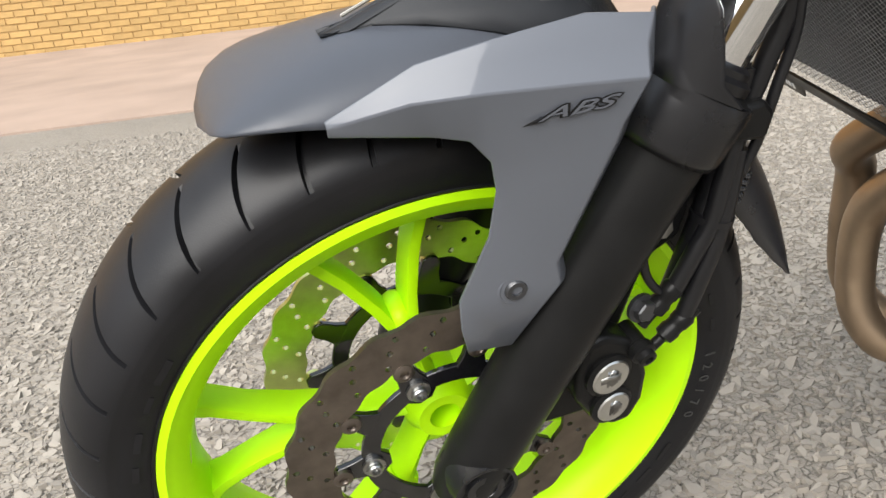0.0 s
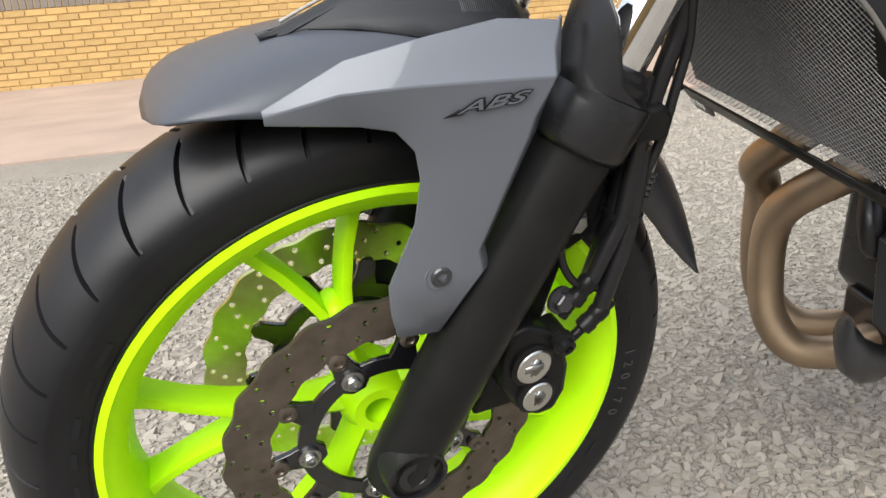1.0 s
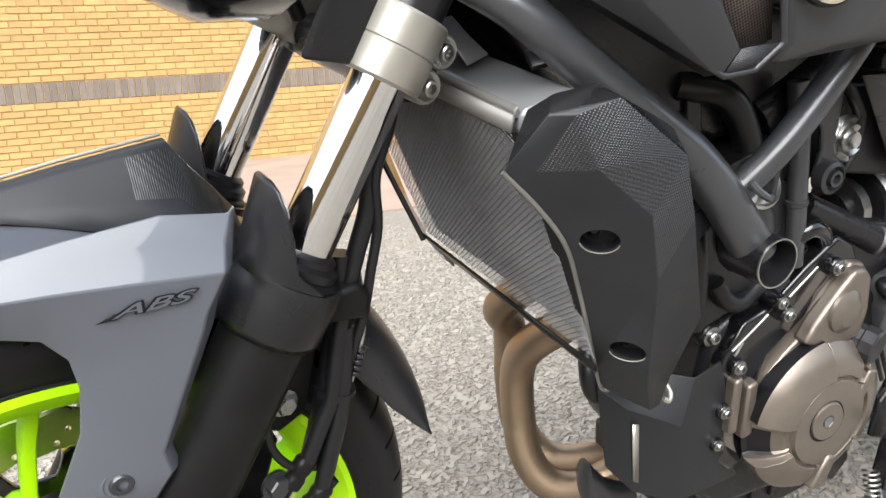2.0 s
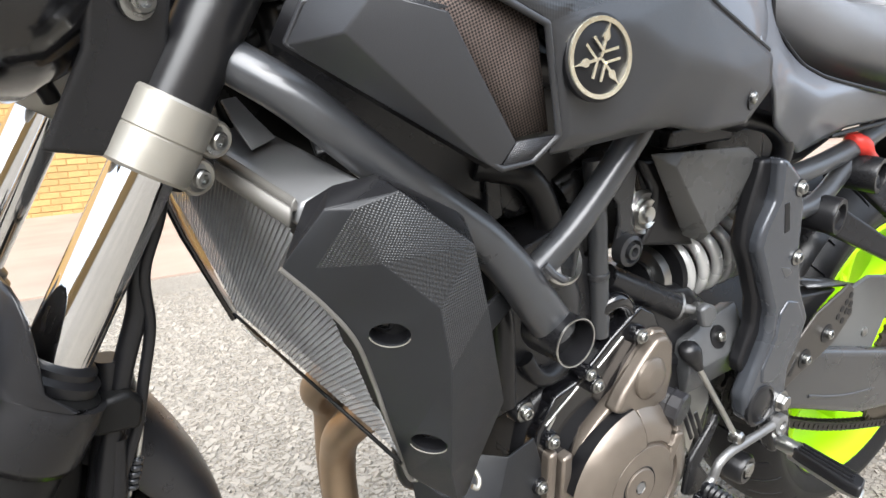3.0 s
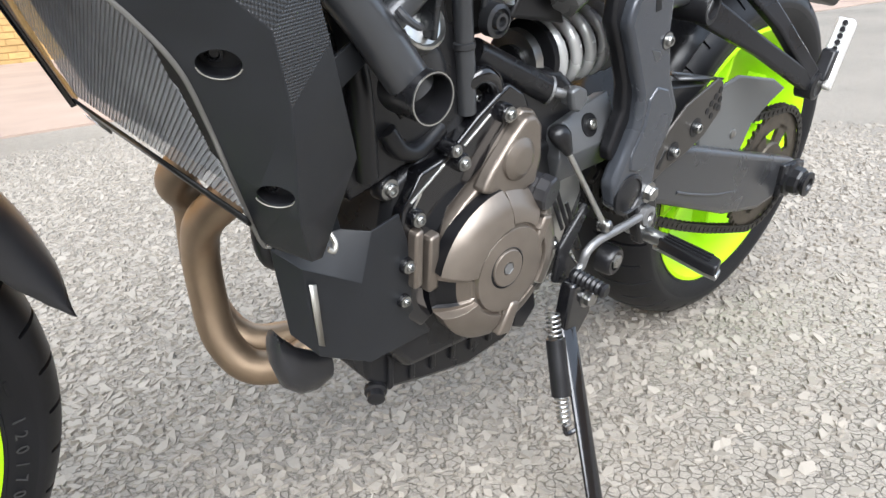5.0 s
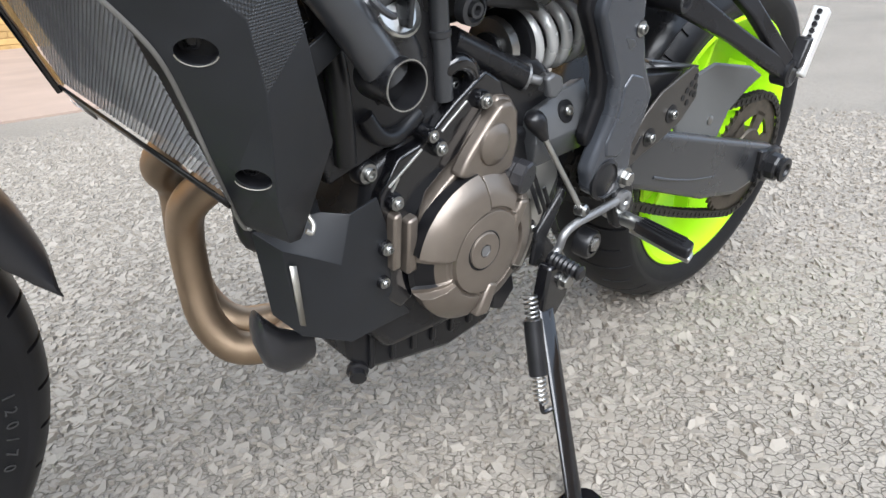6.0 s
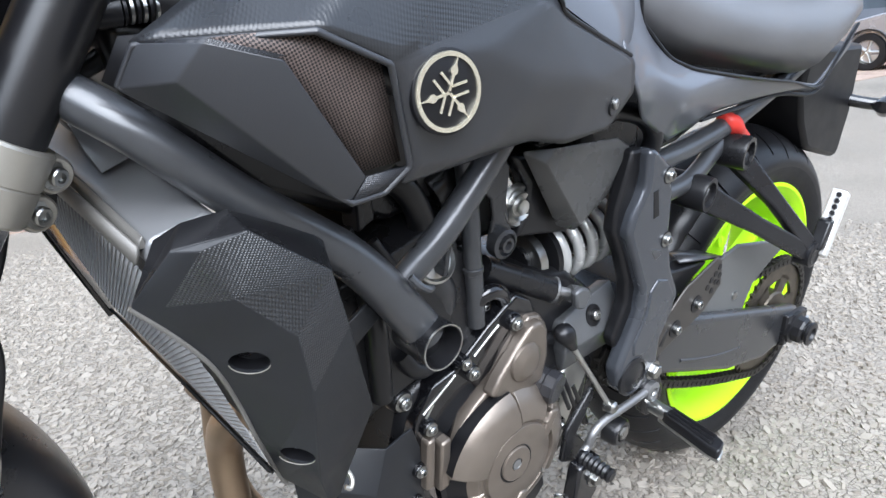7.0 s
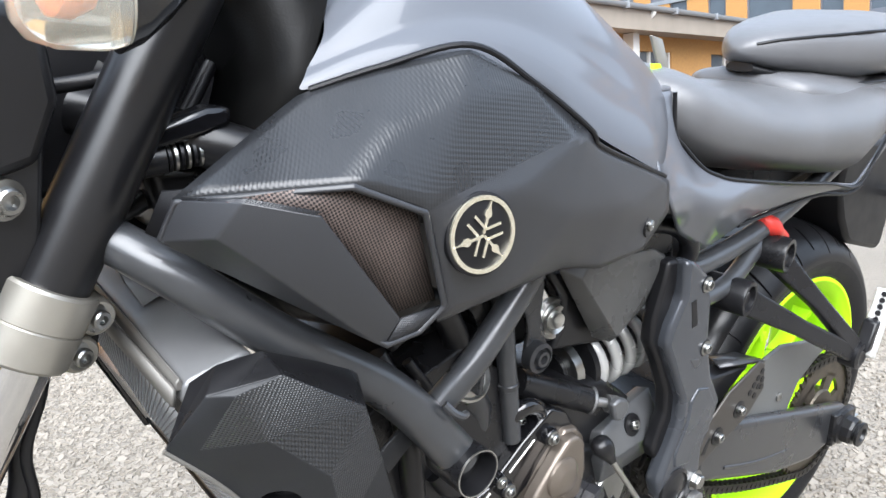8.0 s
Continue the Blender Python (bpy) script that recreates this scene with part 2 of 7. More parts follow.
def hex_bolt(name, p, d, r, parent, mat=None):
    bm = turned(p, d, [(r * 1.5, -0.002), (r * 1.5, 0.0015)], 20)
    turned(Vector(p) + Vector(d).normalized() * 0.0015, d, [(r * 1.1, 0), (r * 1.1, r * 0.7), (r * 0.95, r * 0.85)], 6, bm)
    return part(name, bm, mat or STEEL, parent, smooth=30)


def lettering(name, text, size, mat, parent, m, thick=0.0003, shear=0.0, fat=0.0):
    """Text in the built-in font, as a mesh."""
    cu = bpy.data.curves.new(name, "FONT")
    cu.body, cu.size, cu.extrude, cu.shear, cu.offset, cu.align_x = text, size, thick, shear, fat, "CENTER"
    tmp = bpy.data.objects.new(name, cu)
    me = bpy.data.meshes.new_from_object(tmp)
    bpy.data.objects.remove(tmp)
    me.materials.clear()
    me.materials.append(mat)
    ob = new(name, me)
    ob.parent = parent
    ob.matrix_basis = m
    return ob


# ---- the place ----
def ground_material(name, base, dark, light, k, bump):
    """Worn surface dressing: pale stone chips in a darker binder."""
    m = bpy.data.materials.new(name)
    m.use_nodes = True
    n, l = m.node_tree.nodes, m.node_tree.links
    b = n["Principled BSDF"]
    tc = n.new("ShaderNodeTexCoord")
    warp = n.new("ShaderNodeTexNoise"); warp.inputs["Scale"].default_value = 60
    add = n.new("ShaderNodeVectorMath"); add.operation = "MULTIPLY_ADD"; add.inputs[1].default_value = (0.012, 0.012, 0.0)
    l.new(tc.outputs["Object"], warp.inputs["Vector"])
    l.new(warp.outputs["Color"], add.inputs[0]); l.new(tc.outputs["Object"], add.inputs[2])
    vor = n.new("ShaderNodeTexVoronoi"); vor.feature = "F1"; vor.inputs["Scale"].default_value = k
    l.new(add.outputs[0], vor.inputs["Vector"])
    edge = n.new("ShaderNodeTexVoronoi"); edge.feature = "DISTANCE_TO_EDGE"; edge.inputs["Scale"].default_value = k
    l.new(add.outputs[0], edge.inputs["Vector"])
    big = n.new("ShaderNodeTexNoise"); big.inputs["Scale"].default_value = 0.9; big.inputs["Detail"].default_value = 8
    l.new(tc.outputs["Object"], big.inputs["Vector"])
    fine = n.new("ShaderNodeTexNoise"); fine.inputs["Scale"].default_value = 260; fine.inputs["Detail"].default_value = 6
    l.new(tc.outputs["Object"], fine.inputs["Vector"])
    sep = n.new("ShaderNodeSeparateColor"); l.new(vor.outputs["Color"], sep.inputs[0])
    chip = n.new("ShaderNodeMix"); chip.data_type = "RGBA"
    chip.inputs["A"].default_value, chip.inputs["B"].default_value = (*base, 1), (*light, 1)
    l.new(sep.outputs[0], chip.inputs["Factor"])
    gap = n.new("ShaderNodeMapRange"); gap.inputs["From Min"].default_value, gap.inputs["From Max"].default_value = 0.0, 0.07
    l.new(edge.outputs["Distance"], gap.inputs["Value"])
    mix = n.new("ShaderNodeMix"); mix.data_type = "RGBA"; mix.inputs["A"].default_value = (*dark, 1)
    l.new(gap.outputs[0], mix.inputs["Factor"]); l.new(chip.outputs["Result"], mix.inputs["B"])
    tone = n.new("ShaderNodeMapRange"); tone.inputs["From Min"].default_value, tone.inputs["From Max"].default_value = 0.3, 0.7
    tone.inputs["To Min"].default_value, tone.inputs["To Max"].default_value = 0.82, 1.15
    l.new(big.outputs[0], tone.inputs["Value"])
    spk = n.new("ShaderNodeMapRange"); spk.inputs["From Min"].default_value, spk.inputs["From Max"].default_value = 0.3, 0.7
    spk.inputs["To Min"].default_value, spk.inputs["To Max"].default_value = 0.75, 1.2
    l.new(fine.outputs[0], spk.inputs["Value"])
    mm = n.new("ShaderNodeMath"); mm.operation = "MULTIPLY"
    l.new(tone.outputs[0], mm.inputs[0]); l.new(spk.outputs[0], mm.inputs[1])
    sc = n.new("ShaderNodeVectorMath"); sc.operation = "SCALE"
    l.new(mix.outputs["Result"], sc.inputs[0]); l.new(mm.outputs[0], sc.inputs["Scale"])
    l.new(sc.outputs[0], b.inputs["Base Color"])
    b.inputs["Roughness"].default_value = 0.9
    hs = n.new("ShaderNodeMath"); hs.operation = "MULTIPLY_ADD"; hs.inputs[1].default_value = 0.35
    l.new(fine.outputs[0], hs.inputs[0]); l.new(gap.outputs[0], hs.inputs[2])
    bu = n.new("ShaderNodeBump"); bu.inputs["Strength"].default_value, bu.inputs["Distance"].default_value = bump, 0.004
    l.new(hs.outputs[0], bu.inputs["Height"]); l.new(bu.outputs[0], b.inputs["Normal"])
    return m


ASPHALT = ground_material("surface_dressed_asphalt", (0.198, 0.177, 0.147), (0.134, 0.117, 0.094), (0.228, 0.205, 0.173), 80, 0.8)
PAVER = material("red_block_paving", (0.252, 0.188, 0.148), 0.85, var=0.16, scale=1.6, bump=0.5, bump_scale=300)
MORTAR = material("brick_mortar", (0.325, 0.208, 0.082), 0.95, var=0.1, scale=9, bump=0.5, bump_scale=200)


def varied(name, color, spread, source, rough=0.88, bump=0.5):
    """A mineral surface whose tone differs from piece to piece: source is "object" or "island"."""
    m = material(name, color, rough, var=0.1, scale=14, bump=bump, bump_scale=260)
    n, l = m.node_tree.nodes, m.node_tree.links
    pick = n.new("ShaderNodeObjectInfo" if source == "object" else "ShaderNodeNewGeometry")
    tone = n.new("ShaderNodeMapRange")
    tone.inputs["To Min"].default_value, tone.inputs["To Max"].default_value = 1 - spread, 1 + spread
    l.new(pick.outputs["Random" if source == "object" else "Random Per Island"], tone.inputs["Value"])
    sc = n.new("ShaderNodeVectorMath"); sc.operation = "SCALE"
    b = n["Principled BSDF"]
    l.new(b.inputs["Base Color"].links[0].from_socket, sc.inputs[0])
    l.new(tone.outputs[0], sc.inputs["Scale"])
    l.new(sc.outputs[0], b.inputs["Base Color"])
    return m


BRICK = varied("buff_brick", (0.348, 0.222, 0.082), 0.11, "object")
BRICK_FAR = varied("buff_brick_run", (0.348, 0.222, 0.082), 0.11, "island")
GREYBRICK = varied("grey_brick", (0.135, 0.115, 0.098), 0.15, "island")
CHIPS = varied("dressing_stone", (0.220, 0.198, 0.166), 0.055, "island", 0.85)
ORANGE = varied("orange_brick_panel", (0.36, 0.19, 0.06), 0.06, "island")

KERB_Y, WALL_Y = 3.55, 9.2
ground = tagged(part("ground", facets([(-150, -150, 0), (250, -150, 0), (250, 250, 0), (-150, 250, 0)], [(0, 1, 2, 3)]), ASPHALT, None, smooth=0),
                "worn grey surface-dressed asphalt car park", "ground", kind="structure")
wall = tagged(part("wall_north", box(-40, 9, WALL_Y, WALL_Y + 0.3, -0.1, 7), MORTAR, None, smooth=0),
              "buff brick wall with a grey soldier course", "wall", kind="structure")
pavement = tagged(part("pavement", box(-40, 13, KERB_Y, WALL_Y, -0.2, 0.012), PAVER, None, smooth=0),
                  "faded red block paving in front of the brick wall", "pavement", kind="structure")
parking = tagged(part("pavement_parking", box(13.1, 22, -4, 9.5, -0.2, 0.010), PAVER, None, smooth=0),
                 "pinkish paved parking bay under the cars", "pavement", kind="structure")
# two walls added out of view, so that reflections near the horizon go darker
unseen_wall_south = tagged(part("unseen_wall_south", box(-30, 24, -14.3, -14, -0.1, 4), MORTAR, None, smooth=0),
                   "unseen plain buff wall added across the car park to darken low reflections", "wall", kind="structure")
unseen_wall_west = tagged(part("unseen_wall_west", box(-20.3, -20, -14, WALL_Y, -0.1, 4), MORTAR, None, smooth=0),
                  "unseen plain buff wall added at the car park's end to darken low reflections", "wall", kind="structure")


# ---- the motorcycle, leaning on its side stand ----
LEAN_ANGLE, STEER, RAKE = 11.0, 9.0, 27.7
bike = new("motorcycle")
bike.matrix_basis = pose(0, 0, 0, LEAN_ANGLE, 0, 0)
tagged(bike, "grey and black motorcycle with fluorescent yellow wheels on its side stand", "motorcycle")
FW, RW = Vector((-0.015, 0, 0.300)), Vector((1.377, 0.020, 0.3125))
FORK_DIR = Vector((math.sin(radians(RAKE)), 0, math.cos(radians(RAKE))))
A0 = FW + Vector((0.04, 0, 0))
FM = Matrix.Translation(A0 + Vector((-0.004, 0.003, 0.003))) @ Matrix.Rotation(radians(STEER), 4, FORK_DIR) @ Matrix.Translation(-A0)


def tyre_mesh(c, radius, half, rim_r, rim_half, count, short=0):
    """A sport tyre with curved rain grooves cut into its crown; the mesh runs along the grooves."""
    bm = bmesh.new()
    steps = (0.0, 0.12, 0.24, 0.36, 0.452, 0.464, 0.536, 0.548, 0.64, 0.76, 0.88)
    tread = [-1 + i / 14 for i in range(29)]
    wall = [0.04, 0.1, 0.2, 0.3, 0.42, 0.55, 0.68, 0.78, 0.80, 0.86, 0.88, 0.94, 1.0]
    r_edge = radius - half * 0.533
    rings = []
    for g in range(count):
        for f in steps:
            a0 = 2 * math.pi * (g + f) / count
            row = []
            for w in reversed(wall):
                row.append((w, -1))
            for u in tread:
                row.append((None, u))
            for w in wall:
                row.append((w, 1))
            line = []
            for w, u in row:
                k = 1.0 if w is not None else abs(u)
                a = a0 + 0.075 * (1 - (1 - k) ** 2)
                if w is None:
                    ang = k * radians(78)
                    y = half * math.sin(ang) / math.sin(radians(78))
                    r = radius - half * 0.533 * (1 - math.cos(ang)) / (1 - math.cos(radians(78)))
                    lo, hi = (0.08, 0.90) if (g + (u > 0)) % 2 == 0 or not short else (0.35, 0.75)
                    if 0.46 < f < 0.54 and lo < k < hi:
                        r -= 0.006
                else:
                    y = half + 0.002 * math.sin(w * math.pi) - (half - rim_half) * w ** 1.5 + (0.0016 if 0.79 < w < 0.87 else 0)
                    r = r_edge + (rim_r - r_edge) * w
                line.append(bm.verts.new((c.x + r * math.cos(a), c.y + math.copysign(y, u), c.z + r * math.sin(a))))
            rings.append(line)
    grid_faces(bm, rings, True, False)
    return bm


def perforated_ring(c, y0, y1, r_in, r_out, sectors, holes, hole_r, waves=0, wave=0.0, rows=3):
    """A flat ring with drilled holes and a scalloped outer edge. holes: a function of sector and row."""
    bm = bmesh.new()
    na, nr = sectors * 2, rows * 2

    def at(i, k, y):
        a = 2 * math.pi * i / na
        t = k / nr
        ro = r_out + wave * math.cos(a * waves)
        ri = r_in + wave * 0.7 * math.cos(a * waves)
        r = ri + (ro - ri) * t
        return Vector((c.x + r * math.cos(a), y, c.z + r * math.sin(a)))
    layers = []
    for y in (y0, y1):
        layers.append([[bm.verts.new(at(i, k, y)) for k in range(nr + 1)] for i in range(na)])
    for i in range(0, na, 2):
        for k in range(0, nr, 2):
            idx = [(i, k), (i + 1, k), (i + 2, k), (i + 2, k + 1), (i + 2, k + 2), (i + 1, k + 2), (i, k + 2), (i, k + 1)]
            rims = []
            for layer, y in zip(layers, (y0, y1)):
                loop = [layer[p % na][q] for p, q in idx]
                if holes(i // 2, k // 2):
                    mid = at(i + 1, k + 1, y)
                    ring = []
                    for v in loop:
                        d = (v.co - mid).normalized()
                        ring.append(bm.verts.new(mid + d * hole_r))
                    for q in range(8):
                        bm.faces.new((loop[q], loop[(q + 1) % 8], ring[(q + 1) % 8], ring[q]))
                    rims.append(ring)
                else:
                    bm.faces.new(loop)
            if rims:
                for q in range(8):
                    bm.faces.new((rims[0][q], rims[0][(q + 1) % 8], rims[1][(q + 1) % 8], rims[1][q]))
    for i in range(na):
        for k in (0, nr):
            a, b = layers
            bm.faces.new((a[i][k], a[(i + 1) % na][k], b[(i + 1) % na][k], b[i][k]))
    return bm


SIDEWALL = material("dressed_sidewall_rubber", (0.007, 0.007, 0.008), 0.5, var=0.2, scale=20, bump=0.3, bump_scale=900, spec=0.25)


def tyre(c, radius, half, rim_half, count, short, parent, bead=0.222):
    ob = part("tyre", tyre_mesh(c, radius, half, bead, rim_half, count, short), RUBBER, parent, "black road tyre with curved rain grooves", smooth=32)
    ob.data.materials.append(SIDEWALL)
    limit = radius - half * 0.533 - 0.008
    for p in ob.data.polygons:
        if (Vector((p.center.x - c.x, p.center.z - c.z))).length < limit:
            p.material_index = 1
    return ob


def wheel(name, c, half, pairs0, hub_half, m, grow=0.0):
    """A cast wheel with five pairs of spokes; grow widens the rim."""
    e = half
    profile = [(0.2285, -e), (0.2270, -e - 0.004), (0.2210, -e - 0.005), (0.2150, -e + 0.001), (0.2040, -e + 0.008), (0.1985, -e * 0.45), (0.1960, 0),
               (0.1985, e * 0.45), (0.2040, e - 0.008), (0.2150, e - 0.001), (0.2210, e + 0.005), (0.2270, e + 0.004), (0.2285, e), (0.2150, e - 0.006), (0.2050, 0), (0.2150, -e + 0.006)]
    profile = [(r + grow, y) for r, y in profile]
    ob = part(name, lathe(profile, 128, True, c), FLUO, bike, "fluorescent yellow cast wheel with paired spokes", m, smooth=50)
    for k in range(5):
        base = radians(pairs0 + 72 * k)
        for sgn in (-1, 1):
            a_in, a_out = base + sgn * radians(4.5), base + sgn * radians(14.3)
            secs = []
            for t in (0.0, 0.25, 0.6, 0.88, 1.0):
                r = 0.098 + (0.199 + grow - 0.098) * t
                a = a_in + (a_out - a_in) * t
                d = Vector((math.cos(a), 0, math.sin(a)))
                s = Vector((-math.sin(a), 0, math.cos(a)))
                w = 0.0056 + 0.0018 * max(0, t - 0.85) * 6
                dep = 0.013 + 0.006 * (1 - t) + (0.006 if t > 0.95 else 0.002 if t > 0.8 else 0)
                mid = c + d * r
                ring = []
                for q in range(12):
                    b = 2 * math.pi * q / 12
                    x, y = math.cos(b), math.sin(b)
                    ring.append(mid + s * (w * math.copysign(abs(x) ** 0.4, x)) + Vector((0, dep * math.copysign(abs(y) ** 0.4, y), 0)))
                secs.append(ring)
            part("spoke", loft(secs), FLUO, ob, smooth=50)
        d = Vector((math.cos(base), 0, math.sin(base)))
        s = Vector((-math.sin(base), 0, math.cos(base)))
        secs = []
        for r, w, dep in ((0.030, 0.010, 0.024), (0.055, 0.008, 0.022), (0.080, 0.010, 0.022), (0.098, 0.013, 0.022), (0.110, 0.012, 0.020), (0.115, 0.006, 0.012)):
            mid = c + d * r
            secs.append([mid + s * (w * math.cos(2 * math.pi * q / 12)) + Vector((0, dep * math.sin(2 * math.pi * q / 12), 0)) for q in range(12)])
        part("hub_arm", loft(secs), FLUO, ob, smooth=50)
    part("hub", lathe([(0.014, -hub_half), (0.024, -hub_half), (0.028, -hub_half + 0.010), (0.033, -0.02), (0.033, 0.02), (0.028, hub_half - 0.010), (0.024, hub_half), (0.014, hub_half)], 40, True, c), FLUO, ob, smooth=50)
    return ob


front_wheel = wheel("front_wheel", FW, 0.051, 104, 0.036, FM, 0.0088)
tyre(FW, 0.302, 0.060, 0.050, 40, 0, front_wheel, 0.231)


def sidewall_marks(c, y, r, parent, n=46):
    """Raised moulding marks on a sidewall: worn, unreadable, in groups."""
    bm = bmesh.new()
    rnd = random.Random(4)
    for k in range(n):
        if (k // 9) % 2 or k == 0 or k > 42:
            continue
        a0 = 2 * math.pi * k / n
        w = rnd.uniform(0.35, 0.75) * 2 * math.pi / n
        pts = [c + Vector((rr * math.cos(a), y, rr * math.sin(a))) for rr, a in ((r, a0), (r, a0 + w), (r + 0.005, a0 + w), (r + 0.005, a0))]
        facets(pts, [(0, 1, 2, 3)], bm)
    return tagged(part("sidewall_moulding", bm, SIDEWALL, parent, solid=0.0005, smooth=0), kind="stuff")


def brake_disc(side):
    y = side * 0.060
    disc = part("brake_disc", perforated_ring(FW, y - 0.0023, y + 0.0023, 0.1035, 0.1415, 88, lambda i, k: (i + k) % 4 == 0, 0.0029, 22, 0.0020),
                DISC if side < 0 else GREENDISC, front_wheel, "drilled wave-edged steel brake disc", smooth=30)
    bm = bmesh.new()
    y0, y1 = sorted((y - side * 0.001, y - side * 0.006))
    lathe([(0.0640, y0), (0.0800, y0), (0.0800, y1), (0.0640, y1)], 60, True, FW, bm)
    carrier = part("disc_carrier", bm, GLOSS_BLACK, disc, "black disc carrier ring", smooth=30, bevel=0.001)
    for k in range(10):
        a = radians(5 + 36 * k)
        d, s = Vector((math.cos(a), 0, math.sin(a))), Vector((-math.sin(a), 0, math.cos(a)))
        quad = [FW + d * r + s * w for r, w in ((0.076, -0.013), (0.076, 0.013), (0.088, 0.0095), (0.101, 0.0085), (0.106, 0.004), (0.106, -0.004), (0.101, -0.0085), (0.088, -0.0095))]
        part("carrier_arm", slab([(p.x, p.z) for p in quad], y0 - 0.0004, y1 + 0.0004), GLOSS_BLACK, carrier, smooth=30, bevel=0.001)
        p = FW + d * 0.0985 + Vector((0, y, 0))
        part("disc_button", turned(p, (0, side, 0), [(0.0085, -0.004), (0.0085, 0.003), (0.006, 0.0045), (0.004, 0.0045), (0.003, 0.002)], 16), DISC if side < 0 else GREENDISC, disc, smooth=35)
    for k in range(5):
        a = radians(41 + 72 * k)
        d, s = Vector((math.cos(a), 0, math.sin(a))), Vector((-math.sin(a), 0, math.cos(a)))
        quad = [FW + d * r + s * w for r, w in ((0.056, -0.006), (0.056, 0.006), (0.066, 0.016), (0.078, 0.012), (0.078, -0.012), (0.066, -0.016))]
        part("carrier_foot", slab([(p.x, p.z) for p in quad], y0 - 0.0002, y1 + 0.0002), GLOSS_BLACK, carrier, smooth=30, bevel=0.001)
        socket_bolt("disc_bolt", FW + d * 0.0715 + Vector((0, y + side * 0.001, 0)), (0, side, 0), 0.0066, disc)


sidewall_marks(FW, -0.0586, 0.2475, front_wheel)
PRINT = material("worn_sidewall_print", (0.030, 0.030, 0.031), 0.5, var=0.2)
for i, ch in enumerate("120/70"):
    # the tyre's size, moulded round the sidewall
    a = radians(1.4 - i * 3.6)
    up, along = Vector((math.cos(a), 0, math.sin(a))), Vector((math.sin(a), 0, -math.cos(a)))
    m = Matrix((along, up, Vector((0, -1, 0)))).transposed().to_4x4()
    lettering("sidewall_figure", ch, 0.0150, PRINT, front_wheel, Matrix.Translation(FW + up * 0.2440 + Vector((0, -0.0600, 0))) @ m, thick=0.0004)
brake_disc(-1)
brake_disc(1)
part("wheel_weight", slab([(-0.2260, 0.330), (-0.2230, 0.330), (-0.2180, 0.357), (-0.2210, 0.357)], -0.036, -0.026), ALU, front_wheel, "stick-on balance weight", bevel=0.001)


# ---- fork ----
LEG_Y = 0.089


def fork_at(s, y):
    """A point on a fork leg's axis, s metres above the axle."""
    return Vector((-0.009, y, 0.296)) + FORK_DIR * s


def fork_leg(side):
    y = side * LEG_Y
    bottom = fork_at(-0.035, y)
    leg = part("fork_leg", turned(bottom, FORK_DIR, [(0.016, 0), (0.024, 0.004), (0.0285, 0.02), (0.0295, 0.05), (0.0300, 0.075), (0.0312, 0.24), (0.0318, 0.30), (0.0325, 0.345),
               (0.034, 0.355), (0.034, 0.378), (0.029, 0.382)], 36), FORKBLACK, bike, "black painted fork lower", FM, smooth=40)
    part("stanchion", rod(fork_at(0.34, y), fork_at(0.53, y), 0.0205, n=36), CHROME, leg, "polished chrome stanchion")
    part("dust_seal", turned(fork_at(0.347, y), FORK_DIR, [(0.030, 0), (0.030, 0.006), (0.0255, 0.009), (0.0255, 0.013), (0.0215, 0.016)], 32), HOSE, leg)
    part("fork_cover", rod(fork_at(0.533, y), fork_at(0.92, y), 0.0225, 0.0238, n=48), TUBEBLACK, leg, "black fork tube cover")
    return leg


legs = [fork_leg(-1), fork_leg(1)]


for side, leg in ((-1, legs[0]), (1, legs[1])):
    y = side * LEG_Y
    c = fork_at(0, y)
    # axle clamp: a boss round the axle end with a recessed cap
    part("axle_boss", turned((c.x, side * 0.0905, c.z), (0, side, 0), [(0.0285, -0.01), (0.0285, 0.012), (0.0265, 0.022), (0.0265, 0.028), (0.0235, 0.028), (0.0235, 0.023), (0.016, 0.023), (0.016, 0.027),
                                                                       (0.0095, 0.027), (0.0085, 0.025), (0.0055, 0.025), (0.005, 0.012)], 40), CAST, leg, "axle boss with recessed cap", smooth=35)
    part("axle_end", turned((c.x, side * 0.1125, c.z), (0, side, 0), [(0.0075, 0), (0.0075, 0.002), (0.005, 0.0022), (0.0048, -0.004)], 6), STEEL, leg)
    # wrap-round guard at the top of the lower leg, with an upright blade in front of the chrome
    side_v, fwd = Vector((0, 1, 0)), FORK_DIR.cross(Vector((0, 1, 0))).normalized()
    if fwd.x > 0:
        fwd = -fwd
    rows = []
    for s, half_angle, r in ((0.298, 180, 0.0325), (0.304, 180, 0.0352), (0.332, 180, 0.0362), (0.340, 180, 0.0362), (0.3405, 104, 0.0370), (0.352, 66, 0.0395), (0.372, 50, 0.0430), (0.388, 36, 0.0455), (0.396, 24, 0.0468), (0.400, 10, 0.0470)):
        row = []
        for i in range(25):
            a = radians(half_angle * (2 * i / 24 - 1) * 0.995)
            d = fwd * math.cos(a) + side_v * math.sin(a)
            row.append(fork_at(s, y) + d * r)
        rows.append(row)
    part("fork_guard", sheet(rows), CAST, leg, "black plastic stanchion guard", solid=0.003, smooth=60)

